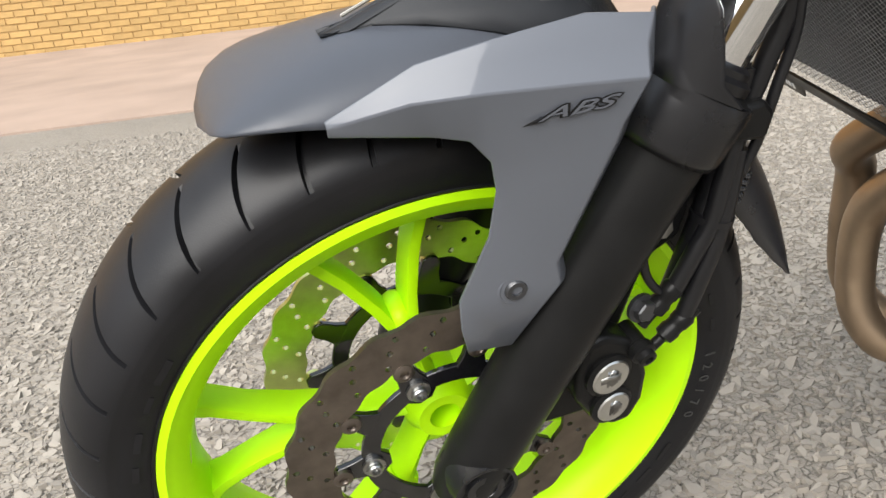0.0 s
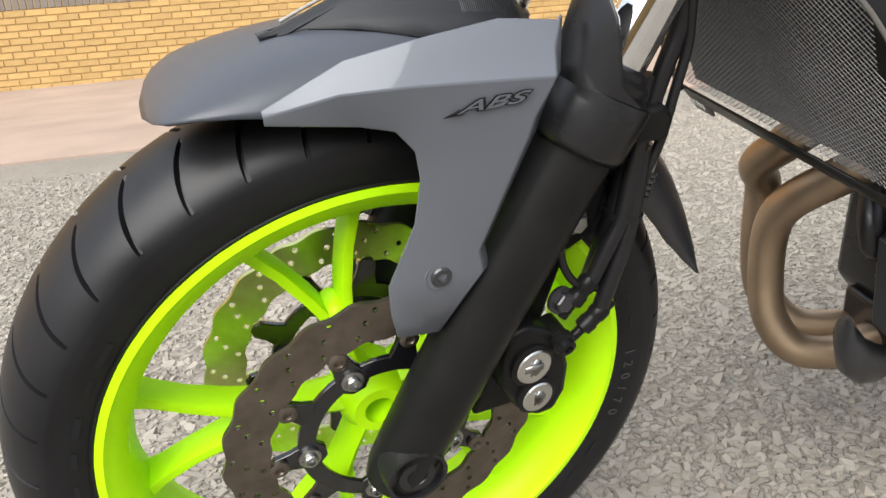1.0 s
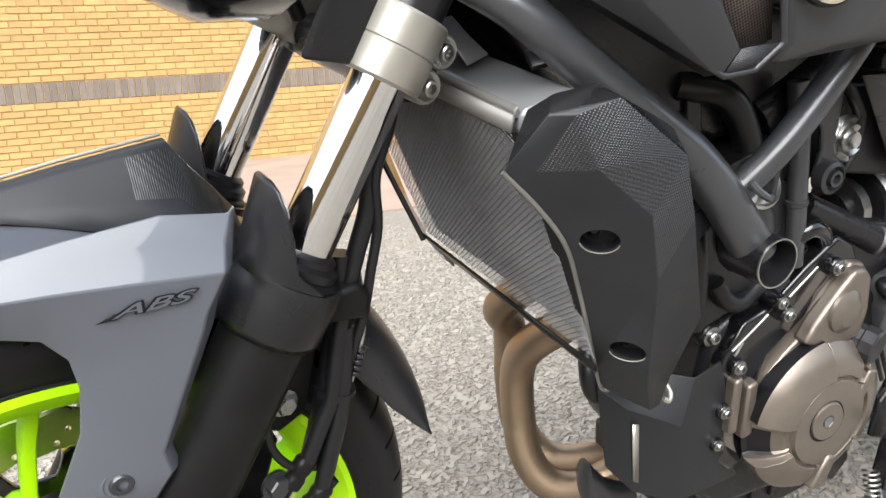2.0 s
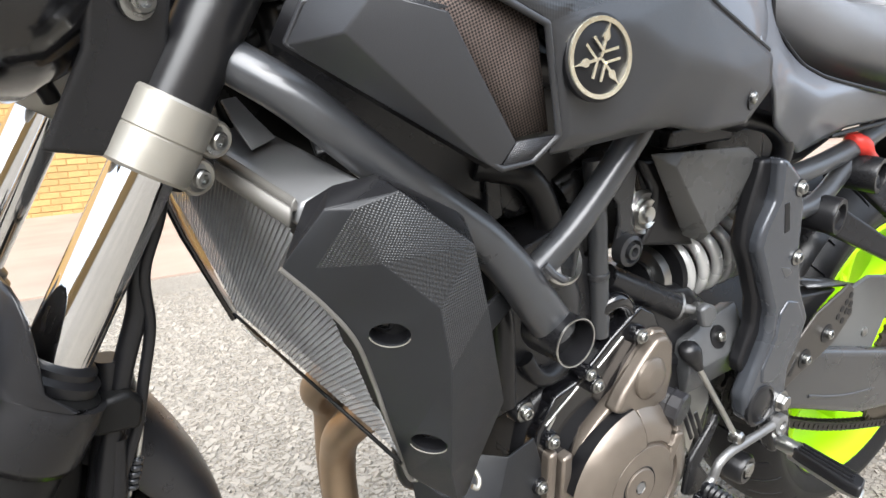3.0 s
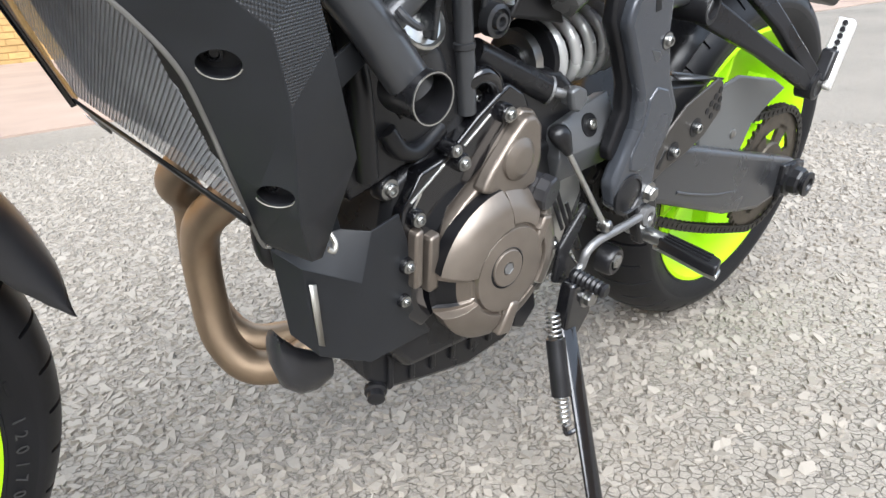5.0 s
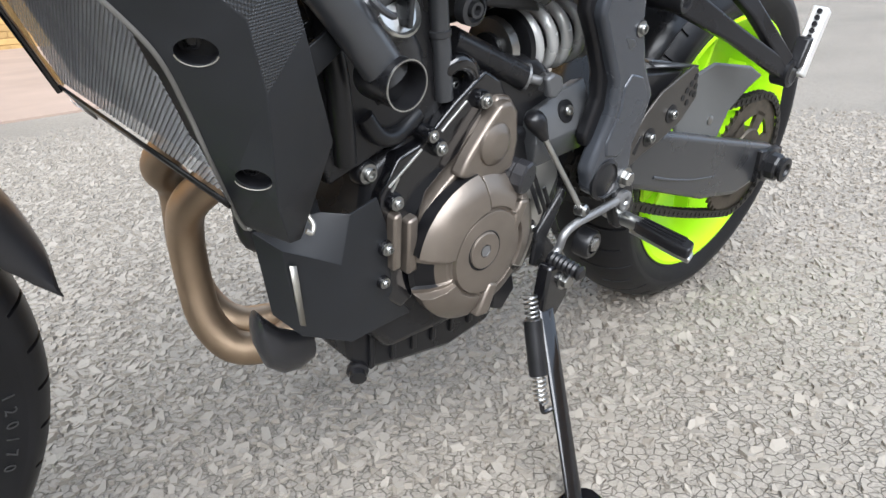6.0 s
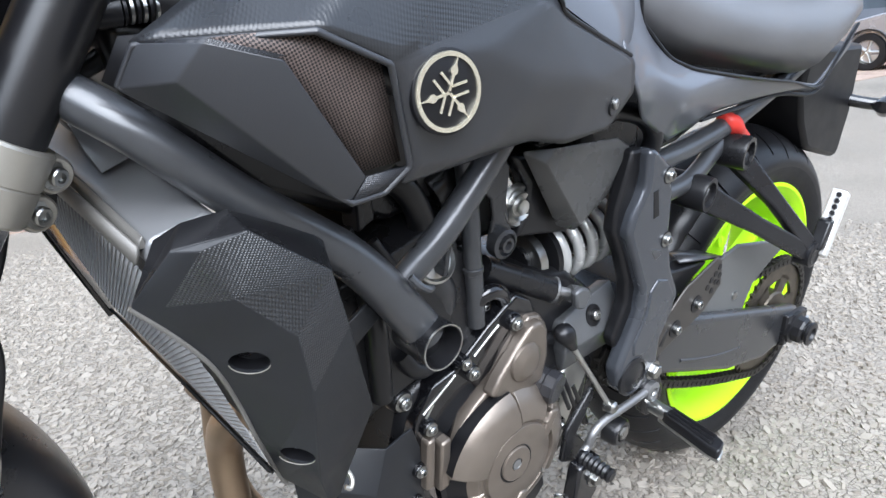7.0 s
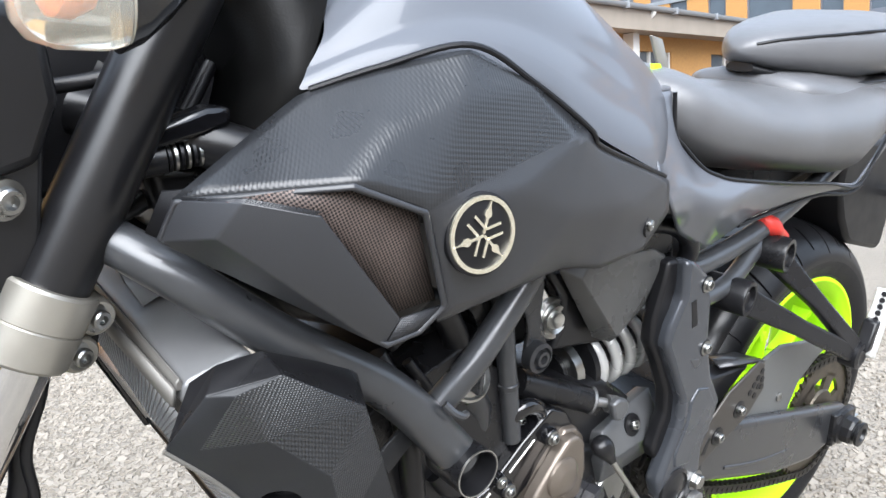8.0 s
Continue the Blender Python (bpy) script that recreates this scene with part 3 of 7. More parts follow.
# lower triple clamp, silver painted
clamp = part("lower_fork_clamp", turned(fork_at(0.486, -LEG_Y), FORK_DIR, [(0.0212, 0), (0.0270, 0), (0.0285, 0.002), (0.0288, 0.0235), (0.0280, 0.0245), (0.0288, 0.0255), (0.0290, 0.047), (0.0275, 0.049), (0.0228, 0.049)], 48),
             SILVER, bike, "silver painted lower fork clamp", FM, smooth=35)
part("clamp_ring", turned(fork_at(0.486, LEG_Y), FORK_DIR, [(0.0212, 0), (0.027, 0), (0.0285, 0.003), (0.0285, 0.047), (0.027, 0.049), (0.0228, 0.049)], 48), SILVER, clamp)
back = Vector((math.cos(radians(RAKE)), 0, -math.sin(radians(RAKE))))
for s in (0.496, 0.522):
    p = fork_at(s, -0.100) + back * 0.031
    bm = turned(p + Vector((0, 0.03, 0)), (0, -1, 0), [(0.0125, 0), (0.0125, 0.027), (0.011, 0.029)], 24)
    part("pinch_lug", bm, SILVER, clamp)
    socket_bolt("pinch_bolt", p + Vector((0, 0.001, 0)), (0.25, -1, 0), 0.0062, clamp)
secs = []
for yy, dz in ((-0.082, 0.0), (-0.04, -0.002), (0.0, -0.004), (0.04, -0.002), (0.082, 0.0)):
    c = fork_at(0.500, yy) + back * (0.022 + 0.012 * math.cos(yy * 18))
    secs.append([c + back * (0.026 * math.cos(q)) + FORK_DIR * (0.02 * math.sin(q)) for q in (2 * math.pi * i / 16 for i in range(16))])
part("yoke_bridge", loft(secs), CAST, clamp, "black yoke between the fork legs")

# ---- front mudguard ----
def fender_point(ang, s):
    """Shell over the tyre: ang in degrees round the axle, s from -1 to 1 across."""
    table = ((12, 0.320, 0.074, 0.009), (17.5, 0.327, 0.076, 0.012), (22, 0.333, 0.075, 0.030), (28, 0.337, 0.075, 0.044), (36, 0.340, 0.075, 0.051), (48, 0.342, 0.074, 0.052), (60, 0.344, 0.075, 0.052), (72, 0.346, 0.077, 0.052), (84, 0.345, 0.079, 0.051),
             (96, 0.342, 0.079, 0.036), (102, 0.341, 0.078, 0.024), (107, 0.340, 0.074, 0.0125), (110, 0.339, 0.067, 0.007), (112.5, 0.337, 0.056, 0.004), (114.3, 0.334, 0.038, 0.002), (115.2, 0.331, 0.016, 0.001))
    for i in range(len(table) - 1):
        if table[i][0] <= ang <= table[i + 1][0]:
            t = (ang - table[i][0]) / (table[i + 1][0] - table[i][0])
            r, w, d = (table[i][k] * (1 - t) + table[i + 1][k] * t for k in (1, 2, 3))
    rr = r - d * abs(s) ** 2.4
    a = radians(ang)
    return FW + Vector((rr * math.cos(a), w * math.sin(s * math.pi / 2 * 0.92) / math.sin(math.pi / 2 * 0.92), rr * math.sin(a)))


SHELL = material("grey_satin_shell_plastic", (0.042, 0.046, 0.055), 0.33, var=0.05, scale=8, bump=0.15, bump_scale=1500, spec=0.3)
mudguard = part("front_mudguard", sheet([[fender_point(a, s / 10) for s in range(-10, 11)] for a in [52 + i * (115.19 - 52) / 48 for i in range(49)]]), SHELL, bike, "dark grey satin front mudguard shell", FM, solid=0.003, smooth=60)
part("mudguard_tail", sheet([[fender_point(52 - (52 - 24 + 6.3 * abs(s / 10) ** 2.2) * i / 24, s / 10) for s in range(-10, 11)] for i in range(25)]), BLACK, mudguard, "pointed black plastic mudguard tail", solid=0.003, smooth=60)
CROWNSIDE = material("matt_black_crown_plastic", (0.012, 0.013, 0.015), 0.5, var=0.08, bump=0.2, bump_scale=1500, spec=0.25)
CROWN = weave("crown_patterned_plastic", (0.010, 0.011, 0.012), 0.45, 0.0022, 0.0001)
# raised centre between the fork legs, patterned, with a sky glint along its upper edge
top_line = [(-0.066, 0.640), (-0.014, 0.6585), (0.030, 0.6665), (0.096, 0.6762), (0.110, 0.656), (0.127, 0.636), (0.140, 0.619)]
angles, spread = (95.5, 89, 82, 71, 68, 65, 62), (0.06, 0.26, 0.42, 0.56, 0.60, 0.62, 0.62)
nose = fender_point(96.5, 0.0)
top_line[0] = (nose.x, nose.z + 0.0025)
for side in (-1, 1):
    rows = []
    for (x, z), ang, sp in zip(top_line, angles, spread):
        foot = fender_point(ang, side * sp) + Vector((0, 0, 0.0022))
        rows.append([Vector((x, 0.0, z + 0.0008)), Vector((x, side * 0.006, z)), Vector((x, side * 0.010, z - 0.002)), Vector((x, side * 0.010, z - 0.002)).lerp(foot, 0.5) + Vector((0, 0, -0.001)), foot])
    rows.insert(0, [fender_point(99.5, side * 0.012 * k) + Vector((0, 0, 0.0006)) for k in range(5)])
    rows.insert(4, [a.lerp(b, 0.55) for a, b in zip(rows[3], rows[4])])
    crown = part("mudguard_crown", sheet(rows), CROWNSIDE, mudguard, "matt black raised crown of the mudguard, finely patterned at the rear", solid=0.002, smooth=65)
    crown.data.materials.append(CROWN)
    for i, face in enumerate(crown.data.polygons):
        if i // 4 in (4, 5, 6) and i % 4 == 2:
            face.material_index = 1
# silver strip stands in for sky reflected along the crown's far edge
part("crown_edge_glint", pipe([(x, 0.010, z + 0.0012) for x, z in top_line[:4]], 0.0013, 8, straight=True), SILVER, mudguard, "pale strip painted as the sky's reflection on the crown edge")

# grey side panels of the mudguard
for side in (-1, 1):
    up = [(-0.0875, -0.078, 0.6165), (-0.034, -0.083, 0.643), (0.012, -0.086, 0.651), (0.066, -0.090, 0.6585), (0.108, -0.095, 0.654)]
    val = [(-0.0872, -0.0790, 0.6145), (-0.038, -0.0890, 0.6355), (0.005, -0.0935, 0.6405), (0.060, -0.0980, 0.6440), (0.101, -0.1030, 0.6400)]
    mid = [(-0.0868, -0.0800, 0.6120), (-0.043, -0.100, 0.6275), (-0.002, -0.1075, 0.6290), (0.055, -0.1150, 0.6275), (0.095, -0.1185, 0.6250)]
    low = [(-0.0865, -0.0790, 0.6060), (-0.030, -0.0970, 0.6030), (-0.009, -0.1015, 0.5980), (0.003, -0.1040, 0.5830), (0.082, -0.1170, 0.5990)]
    v = up + val + mid + low + [(0.006, -0.104, 0.562), (0.002, -0.101, 0.527), (-0.0185, -0.0985, 0.478), (-0.0175, -0.0975, 0.452), (-0.0130, -0.0965, 0.429), (0.0190, -0.0990, 0.427), (0.0520, -0.1070, 0.480), (0.0480, -0.1070, 0.498), (0.0790, -0.1160, 0.587),
                                (0.0880, -0.1090, 0.587), (0.0560, -0.1000, 0.499), (0.0600, -0.1000, 0.480), (0.0250, -0.0930, 0.425), (0.0915, -0.1090, 0.600), (0.1150, -0.0850, 0.654), (0.1030, -0.1090, 0.6250)]
    v = [(x, yy * -side, z - (0.022 if side > 0 and z > 0.605 else 0)) for x, yy, z in v]
    f = [(r * 5 + i, r * 5 + i + 1, r * 5 + i + 6, r * 5 + i + 5) for r in (0, 1, 2) for i in range(4) if (r, i) != (2, 3)]
    f += [(13, 14, 19, 28, 20, 18), (20, 28, 27, 21), (21, 27, 26, 22), (22, 26, 25, 23), (23, 25, 24), (28, 19, 33, 29), (27, 28, 29, 30), (26, 27, 30, 31), (25, 26, 31, 32), (4, 34, 35, 9), (9, 35, 14), (14, 35, 33, 19)]
    if side > 0:
        f = [q[::-1] for q in f]
    pan = part("mudguard_panel", facets(v, f), GREY, mudguard, "glossy grey mudguard side panel", solid=0.003, bevel=0.0016, segments=2, smooth=24)
    by = side * 0.1012
    part("panel_recess", turned((0.0205, by - side * 0.004, 0.4806), (0, side, 0), [(0.0135, 0), (0.0135, 0.0045), (0.012, 0.0052), (0.0095, 0.004)], 28), GREY, pan)
    part("panel_bolt", turned((0.0205, by, 0.4806), (0, side, 0), [(0.0085, 0), (0.0085, 0.002), (0.0072, 0.0036), (0.004, 0.0036), (0.0035, 0.001)], 22), CASTGREY, pan, "socket-headed panel bolt")
    if side < 0:
        # the three letters on the panel: dark outline, pale fill
        n = Vector((-0.13, -1, -0.083)).normalized()
        xa = Vector((0.0520, -0.0090, 0.0045)).normalized()
        xa = (xa - n * xa.dot(n)).normalized()
        za = n.cross(xa)
        rot = Matrix((xa, za, n)).transposed().to_4x4()
        base = Vector((0.0500, -0.1139, 0.6100))
        for layer, mat, size, lift in (("letters", INK_AND_SHADE, 0.0180, 0.0006), ("letter_fill", GREY, 0.0180, 0.0010)):
            lettering(layer, "ABS", size, mat, pan, Matrix.Translation(base + n * lift) @ rot @ Matrix.Diagonal((1.42, 0.60, 1, 1)), shear=0.46, fat=0.0013 if layer == "letters" else 0.0001, thick=0.0001)
        tri = [base + xa * q + za * w + n * 0.0007 for q, w in ((-0.0310, -0.0012), (-0.0180, -0.0010), (-0.0195, 0.0034))]
        part("swoosh", facets(tri, [(0, 1, 2)]), INK_AND_SHADE, pan, solid=0.0002)

# ---- left brake caliper ----
cy = -0.1015
body = [(0.076, 0.343), (0.076, 0.373), (0.082, 0.402), (0.100, 0.406), (0.122, 0.394), (0.135, 0.372), (0.141, 0.350), (0.140, 0.322), (0.130, 0.301), (0.112, 0.299), (0.092, 0.316)]
caliper = part("brake_caliper", slab(body, cy + 0.004, -0.036), FORKBLACK, bike, "black brake caliper with two silver piston plugs", FM, bevel=0.006, segments=3)
for (x, z), r in (((0.1030, 0.3645), 0.0170), ((0.1085, 0.3285), 0.0152)):
    part("plug_seat", turned((x, cy + 0.006, z), (0.1, -1, 0), [(r + 0.004, 0), (r + 0.004, 0.004), (r + 0.001, 0.006)], 36), FORKBLACK, caliper)
    star = turned((x, cy + 0.006, z), (0.1, -1, 0), [(r, 0), (r, 0.006), (r - 0.0012, 0.0072), (r * 0.62, 0.0072)], 40)
    plug = part("piston_plug", star, ALU, caliper, "machined aluminium piston plug", smooth=35)
    bm = bmesh.new()
    for k in range(3):
        a = math.pi * k / 3
        d, e = Vector((math.cos(a), 0, math.sin(a))) * r * 0.52, Vector((-math.sin(a), 0, math.cos(a))) * r * 0.2
        c = Vector((x - 0.0006, cy - 0.0016, z))
        facets([c + d + e, c - d + e, c - d - e, c + d - e], [(0, 1, 2, 3)], bm)
    part("plug_recess", bm, STEEL, plug, solid=0.0006)
part("caliper_bracket", slab([(0.06, 0.300), (0.075, 0.345), (0.095, 0.42), (0.118, 0.455), (0.140, 0.450), (0.128, 0.41), (0.10, 0.30)], -0.075, -0.060), FORKBLACK, caliper, bevel=0.003)
hex_bolt("caliper_bolt", (0.129, -0.092, 0.421), (0.15, -1, 0.1), 0.0082, caliper, CASTGREY)
part("bracket_pin", turned((0.050, -0.088, 0.345), (0.1, -1, 0), [(0.011, -0.02), (0.011, 0.004), (0.008, 0.006)], 20), FORKBLACK, caliper)
part("bleed_union", turned((0.126, -0.075, 0.388), (0.1, -1, -0.15), [(0.009, 0), (0.009, 0.022), (0.0105, 0.023), (0.0105, 0.03), (0.008, 0.031), (0.0075, 0.036), (0.004, 0.037), (0.0035, 0.033)], 20), FORKBLACK, caliper)
for q, (p0, p1) in enumerate((((0.131, -0.093, 0.404), (0.158, -0.096, 0.446)), ((0.137, -0.098, 0.380), (0.168, -0.098, 0.408)))):
    a, b = Vector(p0), Vector(p1)
    d = (b - a).normalized()
    part("hose_fitting", turned(a, d, [(0.0045, 0), (0.0045, 0.014), (0.008, 0.016), (0.0085, 0.024), (0.0075, 0.026), (0.0075, 0.030), (0.0085, 0.032), (0.0085, 0.040), (0.0065, 0.043), (0.0065, 0.05)], 18), FORKBLACK, caliper)

# ---- hoses and wiring behind the fork ----
def hose(name, pts, r, label="", mat=None, n=12):
    return part(name, pipe(pts, r, n), mat or HOSE, bike, label, FM, smooth=60)


hose("brake_hose", [(0.154, -0.096, 0.438), (0.166, -0.096, 0.467), (0.176, -0.095, 0.490), (0.182, -0.092, 0.525), (0.190, -0.088, 0.560), (0.201, -0.086, 0.600), (0.211, -0.085, 0.632), (0.215, -0.084, 0.663), (0.229, -0.08, 0.700), (0.242, -0.07, 0.75)], 0.0072, "black rubber brake hose")
hose("brake_hose", [(0.164, -0.098, 0.405), (0.172, -0.098, 0.437), (0.181, -0.097, 0.471), (0.187, -0.094, 0.51), (0.190, -0.09, 0.545)], 0.0072, "black rubber brake hose")
hose("sensor_cable", [(0.192, -0.092, 0.515), (0.204, -0.092, 0.549), (0.211, -0.091, 0.586), (0.217, -0.09, 0.621), (0.215, -0.09, 0.660), (0.230, -0.085, 0.70), (0.240, -0.07, 0.75)], 0.0040, "thin black sensor cable")
hose("sensor_cable", [(0.150, -0.08, 0.545), (0.140, -0.088, 0.525), (0.130, -0.090, 0.503), (0.124, -0.092, 0.482), (0.128, -0.093, 0.456), (0.141, -0.094, 0.436), (0.160, -0.095, 0.428)], 0.0034, "thin black sensor cable")
hose("wire_sheath", [(0.163, -0.082, 0.42), (0.172, -0.082, 0.455), (0.180, -0.083, 0.495), (0.187, -0.083, 0.545), (0.192, -0.078, 0.60)], 0.0105, "black wiring sheath")
hose("wire_sheath", [(0.176, -0.074, 0.44), (0.188, -0.074, 0.49), (0.196, -0.074, 0.545), (0.200, -0.070, 0.59)], 0.0075, "black wiring sheath")
hose("grey_cable", [(0.196, -0.085, 0.485), (0.205, -0.086, 0.52), (0.209, -0.085, 0.55), (0.206, -0.08, 0.585)], 0.0022, "grey cable", ALU)
holder = part("hose_clip", slab([(0.172, 0.556), (0.205, 0.552), (0.208, 0.572), (0.198, 0.583), (0.175, 0.580)], -0.100, -0.066), FORKBLACK, bike, "black hose clip", FM, bevel=0.004)
hex_bolt("bracket_bolt", (0.143, -0.080, 0.486), (0.1, -1, 0), 0.0075, holder)
part("cable_tie", turned((0.182, -0.087, 0.487), (0.15, 0, 1), [(0.0165, 0), (0.0165, 0.005)], 18), HOSE, holder)
part("hose_stay", slab([(0.112, 0.47), (0.128, 0.50), (0.15, 0.55), (0.178, 0.566), (0.17, 0.51), (0.162, 0.47), (0.140, 0.458)], -0.078, -0.072), FORKBLACK, holder, bevel=0.002)
for k in range(5):
    part("cable_corrugation", turned((0.199 + 0.0012 * k, -0.087, 0.497 + 0.005 * k), (0.2, 0, 1), [(0.0040, 0), (0.0052, 0.001), (0.0052, 0.003), (0.0040, 0.004)], 12), CASTGREY, holder)


# ---- radiator ----
RT, RB = Vector((0.306, 0, 0.702)), Vector((0.394, 0, 0.506))
rdir = (RB - RT).normalized()
rnorm = Vector((rdir.z, 0, -rdir.x))
if rnorm.x > 0:
    rnorm = -rnorm


def rad(u, y, out=0.0):
    """A place on the radiator's face: u from 0 at its top to 1 at its foot."""
    return RT + (RB - RT) * u + Vector((0, y, 0)) + rnorm * out


core_bm = bmesh.new()
facets([rad(0.03, -0.145), rad(-0.05, 0.172), rad(1, 0.172), rad(1, -0.150), rad(0.04, -0.145, -0.02), rad(-0.04, 0.172, -0.02), rad(1, 0.172, -0.03), rad(1, -0.150, -0.03)],
       [(0, 1, 2, 3), (7, 6, 5, 4), (0, 4, 5, 1), (1, 5, 6, 2), (2, 6, 7, 3), (3, 7, 4, 0)], core_bm)
FIN = material("dusty_radiator_fins", (0.006, 0.006, 0.007), 0.6, metal=0.2, var=0.3, scale=50, bump=0.5, bump_scale=600)
radiator = part("radiator", core_bm, FIN, bike, "black radiator core with cooling fins")
# wire guard in front: zigzag wires, wave-pressed
GUARD = material("dark_wire_guard", (0.12, 0.12, 0.118), 0.5, metal=0.2, var=0.2)
RAIL = material("grey_guard_paint", (0.13, 0.125, 0.115), 0.5, metal=0.3, var=0.1)
bm = bmesh.new()


def wire(pts, w, bm):
    rows = []
    for p in pts:
        rows.append([p + Vector((0, -w, 0)) , p + rnorm * w * 1.2, p + Vector((0, w, 0))])
    grid_faces(bm, [[bm.verts.new(v) for v in r] for r in rows])


VL = (RB - RT).length
for lean in (-1.4, 1.4):
    y0 = -0.50
    while y0 < 0.50:
        pts = []
        for k in range(49):
            u = -0.10 + 1.08 * k / 48
            y = y0 + lean * u * VL
            if -0.146 - 0.006 * u < y < 0.172 and u > 0.01 - 0.28 * (y + 0.15):
                pts.append(rad(u, y, 0.012 + (0.0005 if lean > 0 else 0)))
        if len(pts) > 1:
            wire(pts, 0.0005, bm)
        y0 += 0.0072
tagged(part("wire_guard", bm, GUARD, radiator, "black diamond wire guard", smooth=0), kind="stuff")
# frame of the guard
part("guard_rail", facets([rad(1.0, -0.15, 0.014), rad(1.0, 0.178, 0.014), rad(1.075, 0.17, 0.010), rad(1.075, -0.14, 0.010)], [(0, 1, 2, 3)]), FORKBLACK, radiator, "black lower guard rail", solid=0.003)
part("guard_rail", facets([rad(-0.03, -0.145, 0.008), rad(-0.12, 0.175, 0.008), rad(-0.07, 0.175, 0.0135), rad(0.02, -0.145, 0.0135)], [(0, 1, 2, 3)]), RAIL, radiator, "grey upper guard rail", solid=0.003)
plate = part("guard_plate", facets([rad(1.02, 0.12, 0.0145), rad(1.02, 0.172, 0.0145), rad(1.13, 0.165, 0.012), rad(1.13, 0.128, 0.012)], [(0, 1, 2, 3)]), RAIL, radiator, "grey plate with small white print", solid=0.002)
for q in range(5):
    part("print_bar", facets([rad(1.06 + 0.008 * q * 0, 0.165 - q * 0.0065, 0.0160), rad(1.06, 0.1612 - q * 0.0065, 0.0160), rad(1.09, 0.1612 - q * 0.0065, 0.0152), rad(1.09, 0.165 - q * 0.0065, 0.0152)], [(0, 1, 2, 3)]), WHITE, plate, solid=0.0004, smooth=0)
# top tank with filler neck and brackets
HEADER = material("satin_header_paint", (0.15, 0.152, 0.155), 0.34, metal=0.35, var=0.12, scale=20)
top_sec = ((0.302, 0.690), (0.303, 0.702), (0.307, 0.7065), (0.342, 0.7165), (0.350, 0.714), (0.350, 0.690), (0.320, 0.680))
part("radiator_header_tank", loft([[Vector((x, y, z + dz)) for x, z in top_sec] for y, dz in ((-0.146, 0.002), (-0.05, 0.008), (0.06, 0.014), (0.168, 0.018))]), HEADER, radiator, "satin black header tank", bevel=0.003)
part("header_strip", loft([[Vector((x, y, z + dz)) for x, z in ((0.299, 0.700), (0.2995, 0.7060), (0.3025, 0.7090), (0.305, 0.700))] for y, dz in ((-0.143, 0.001), (0.170, 0.018))]), RAIL, radiator, "grey header edge", bevel=0.001)
tab = part("mounting_bracket", facets([(0.305, -0.040, 0.739), (0.313, -0.050, 0.723), (0.334, -0.045, 0.730), (0.325, -0.030, 0.742), (0.314, -0.020, 0.757), (0.301, -0.025, 0.756)], [(0, 1, 2, 3), (0, 3, 4, 5)]), HEADER, radiator, "folded grey mounting bracket", solid=0.002, bevel=0.0008)
part("mounting_tab", facets([(0.338, -0.100, 0.727), (0.352, -0.104, 0.730), (0.350, -0.090, 0.738), (0.340, -0.086, 0.736)], [(0, 1, 2, 3)]), CAST, radiator, solid=0.004, bevel=0.001)
# black side plate on the far side
part("side_plate", facets([rad(-0.1, 0.176, 0.02), rad(-0.1, 0.205, 0.005), rad(0.45, 0.215, 0.012), rad(0.9, 0.20, 0.015), rad(1.03, 0.195, 0.012), rad(1.03, 0.176, 0.022), rad(0.5, 0.176, 0.026)], [(0, 1, 2, 3, 4, 5, 6)]), GLOSS_BLACK, radiator, "black side plate", solid=0.006, bevel=0.001)

# ---- left radiator shroud ----
sv = dict(c=(.2865, -.153, .669), e1=(.313, -.158, .642), e2=(.336, -.160, .612), e3=(.356, -.152, .572), e4=(.369, -.148, .540), e5=(.404, -.128, .466), bl=(.414, -.128, .456), b=(.438, -.164, .455),
          tl=(.306, -.172, .709), t=(.347, -.192, .7205), r=(.411, -.188, .676), r2=(.428, -.186, .628), rl=(.463, -.172, .536), rb=(.452, -.160, .480),
          m=(.341, -.183, .672), m2=(.378, -.197, .640), m3=(.392, -.195, .590), m4=(.408, -.180, .495), m5=(.424, -.170, .458))
lerp3 = lambda a, b, t, d=(0, 0, 0): tuple(p + (q - p) * t + e for p, q, e in zip(sv[a], sv[b], d))
sv.update(wc=lerp3("c", "m", 0.33, (-0.001, -0.004, 0.001)), wl=lerp3("tl", "t", 0.36, (0.0, -0.004, -0.003)))
names = list(sv)
ix = {k: i for i, k in enumerate(names)}
plain = [("c", "tl", "wl", "wc"), ("tl", "t", "wl"), ("c", "wc", "e1"), ("e1", "wc", "m"), ("e1", "m", "m2", "e2"), ("e2", "m2", "m3", "e3"), ("e3", "m3", "e4"), ("e4", "m3", "m4", "e5"), ("e5", "m4", "m5", "bl"), ("m2", "r", "r2", "m3"), ("m3", "r2", "rl", "m4"), ("m4", "rl", "rb", "m5"), ("m5", "rb", "b"), ("bl", "m5", "b")]
rough_f = [("wc", "wl", "t", "m"), ("m", "t", "r", "m2")]
shroud = part("radiator_shroud", facets([sv[k] for k in names], [[ix[k] for k in f] for f in plain + rough_f]), SHROUD, bike, "faceted matt black radiator shroud", solid=0.003, bevel=0.004, segments=3, smooth=30)
shroud.data.materials.append(SHROUDWEAVE)
for i in [n for n, f in enumerate(plain + rough_f) if f in rough_f or f == ("m2", "r", "r2", "m3")]:
    shroud.data.polygons[i].material_index = 1
part("shroud_edge", pipe([sv[k] for k in ("c", "e1", "e2", "e3", "e4", "e5", "bl")], 0.0019, 8), RAIL, shroud, "pale trimmed edge")
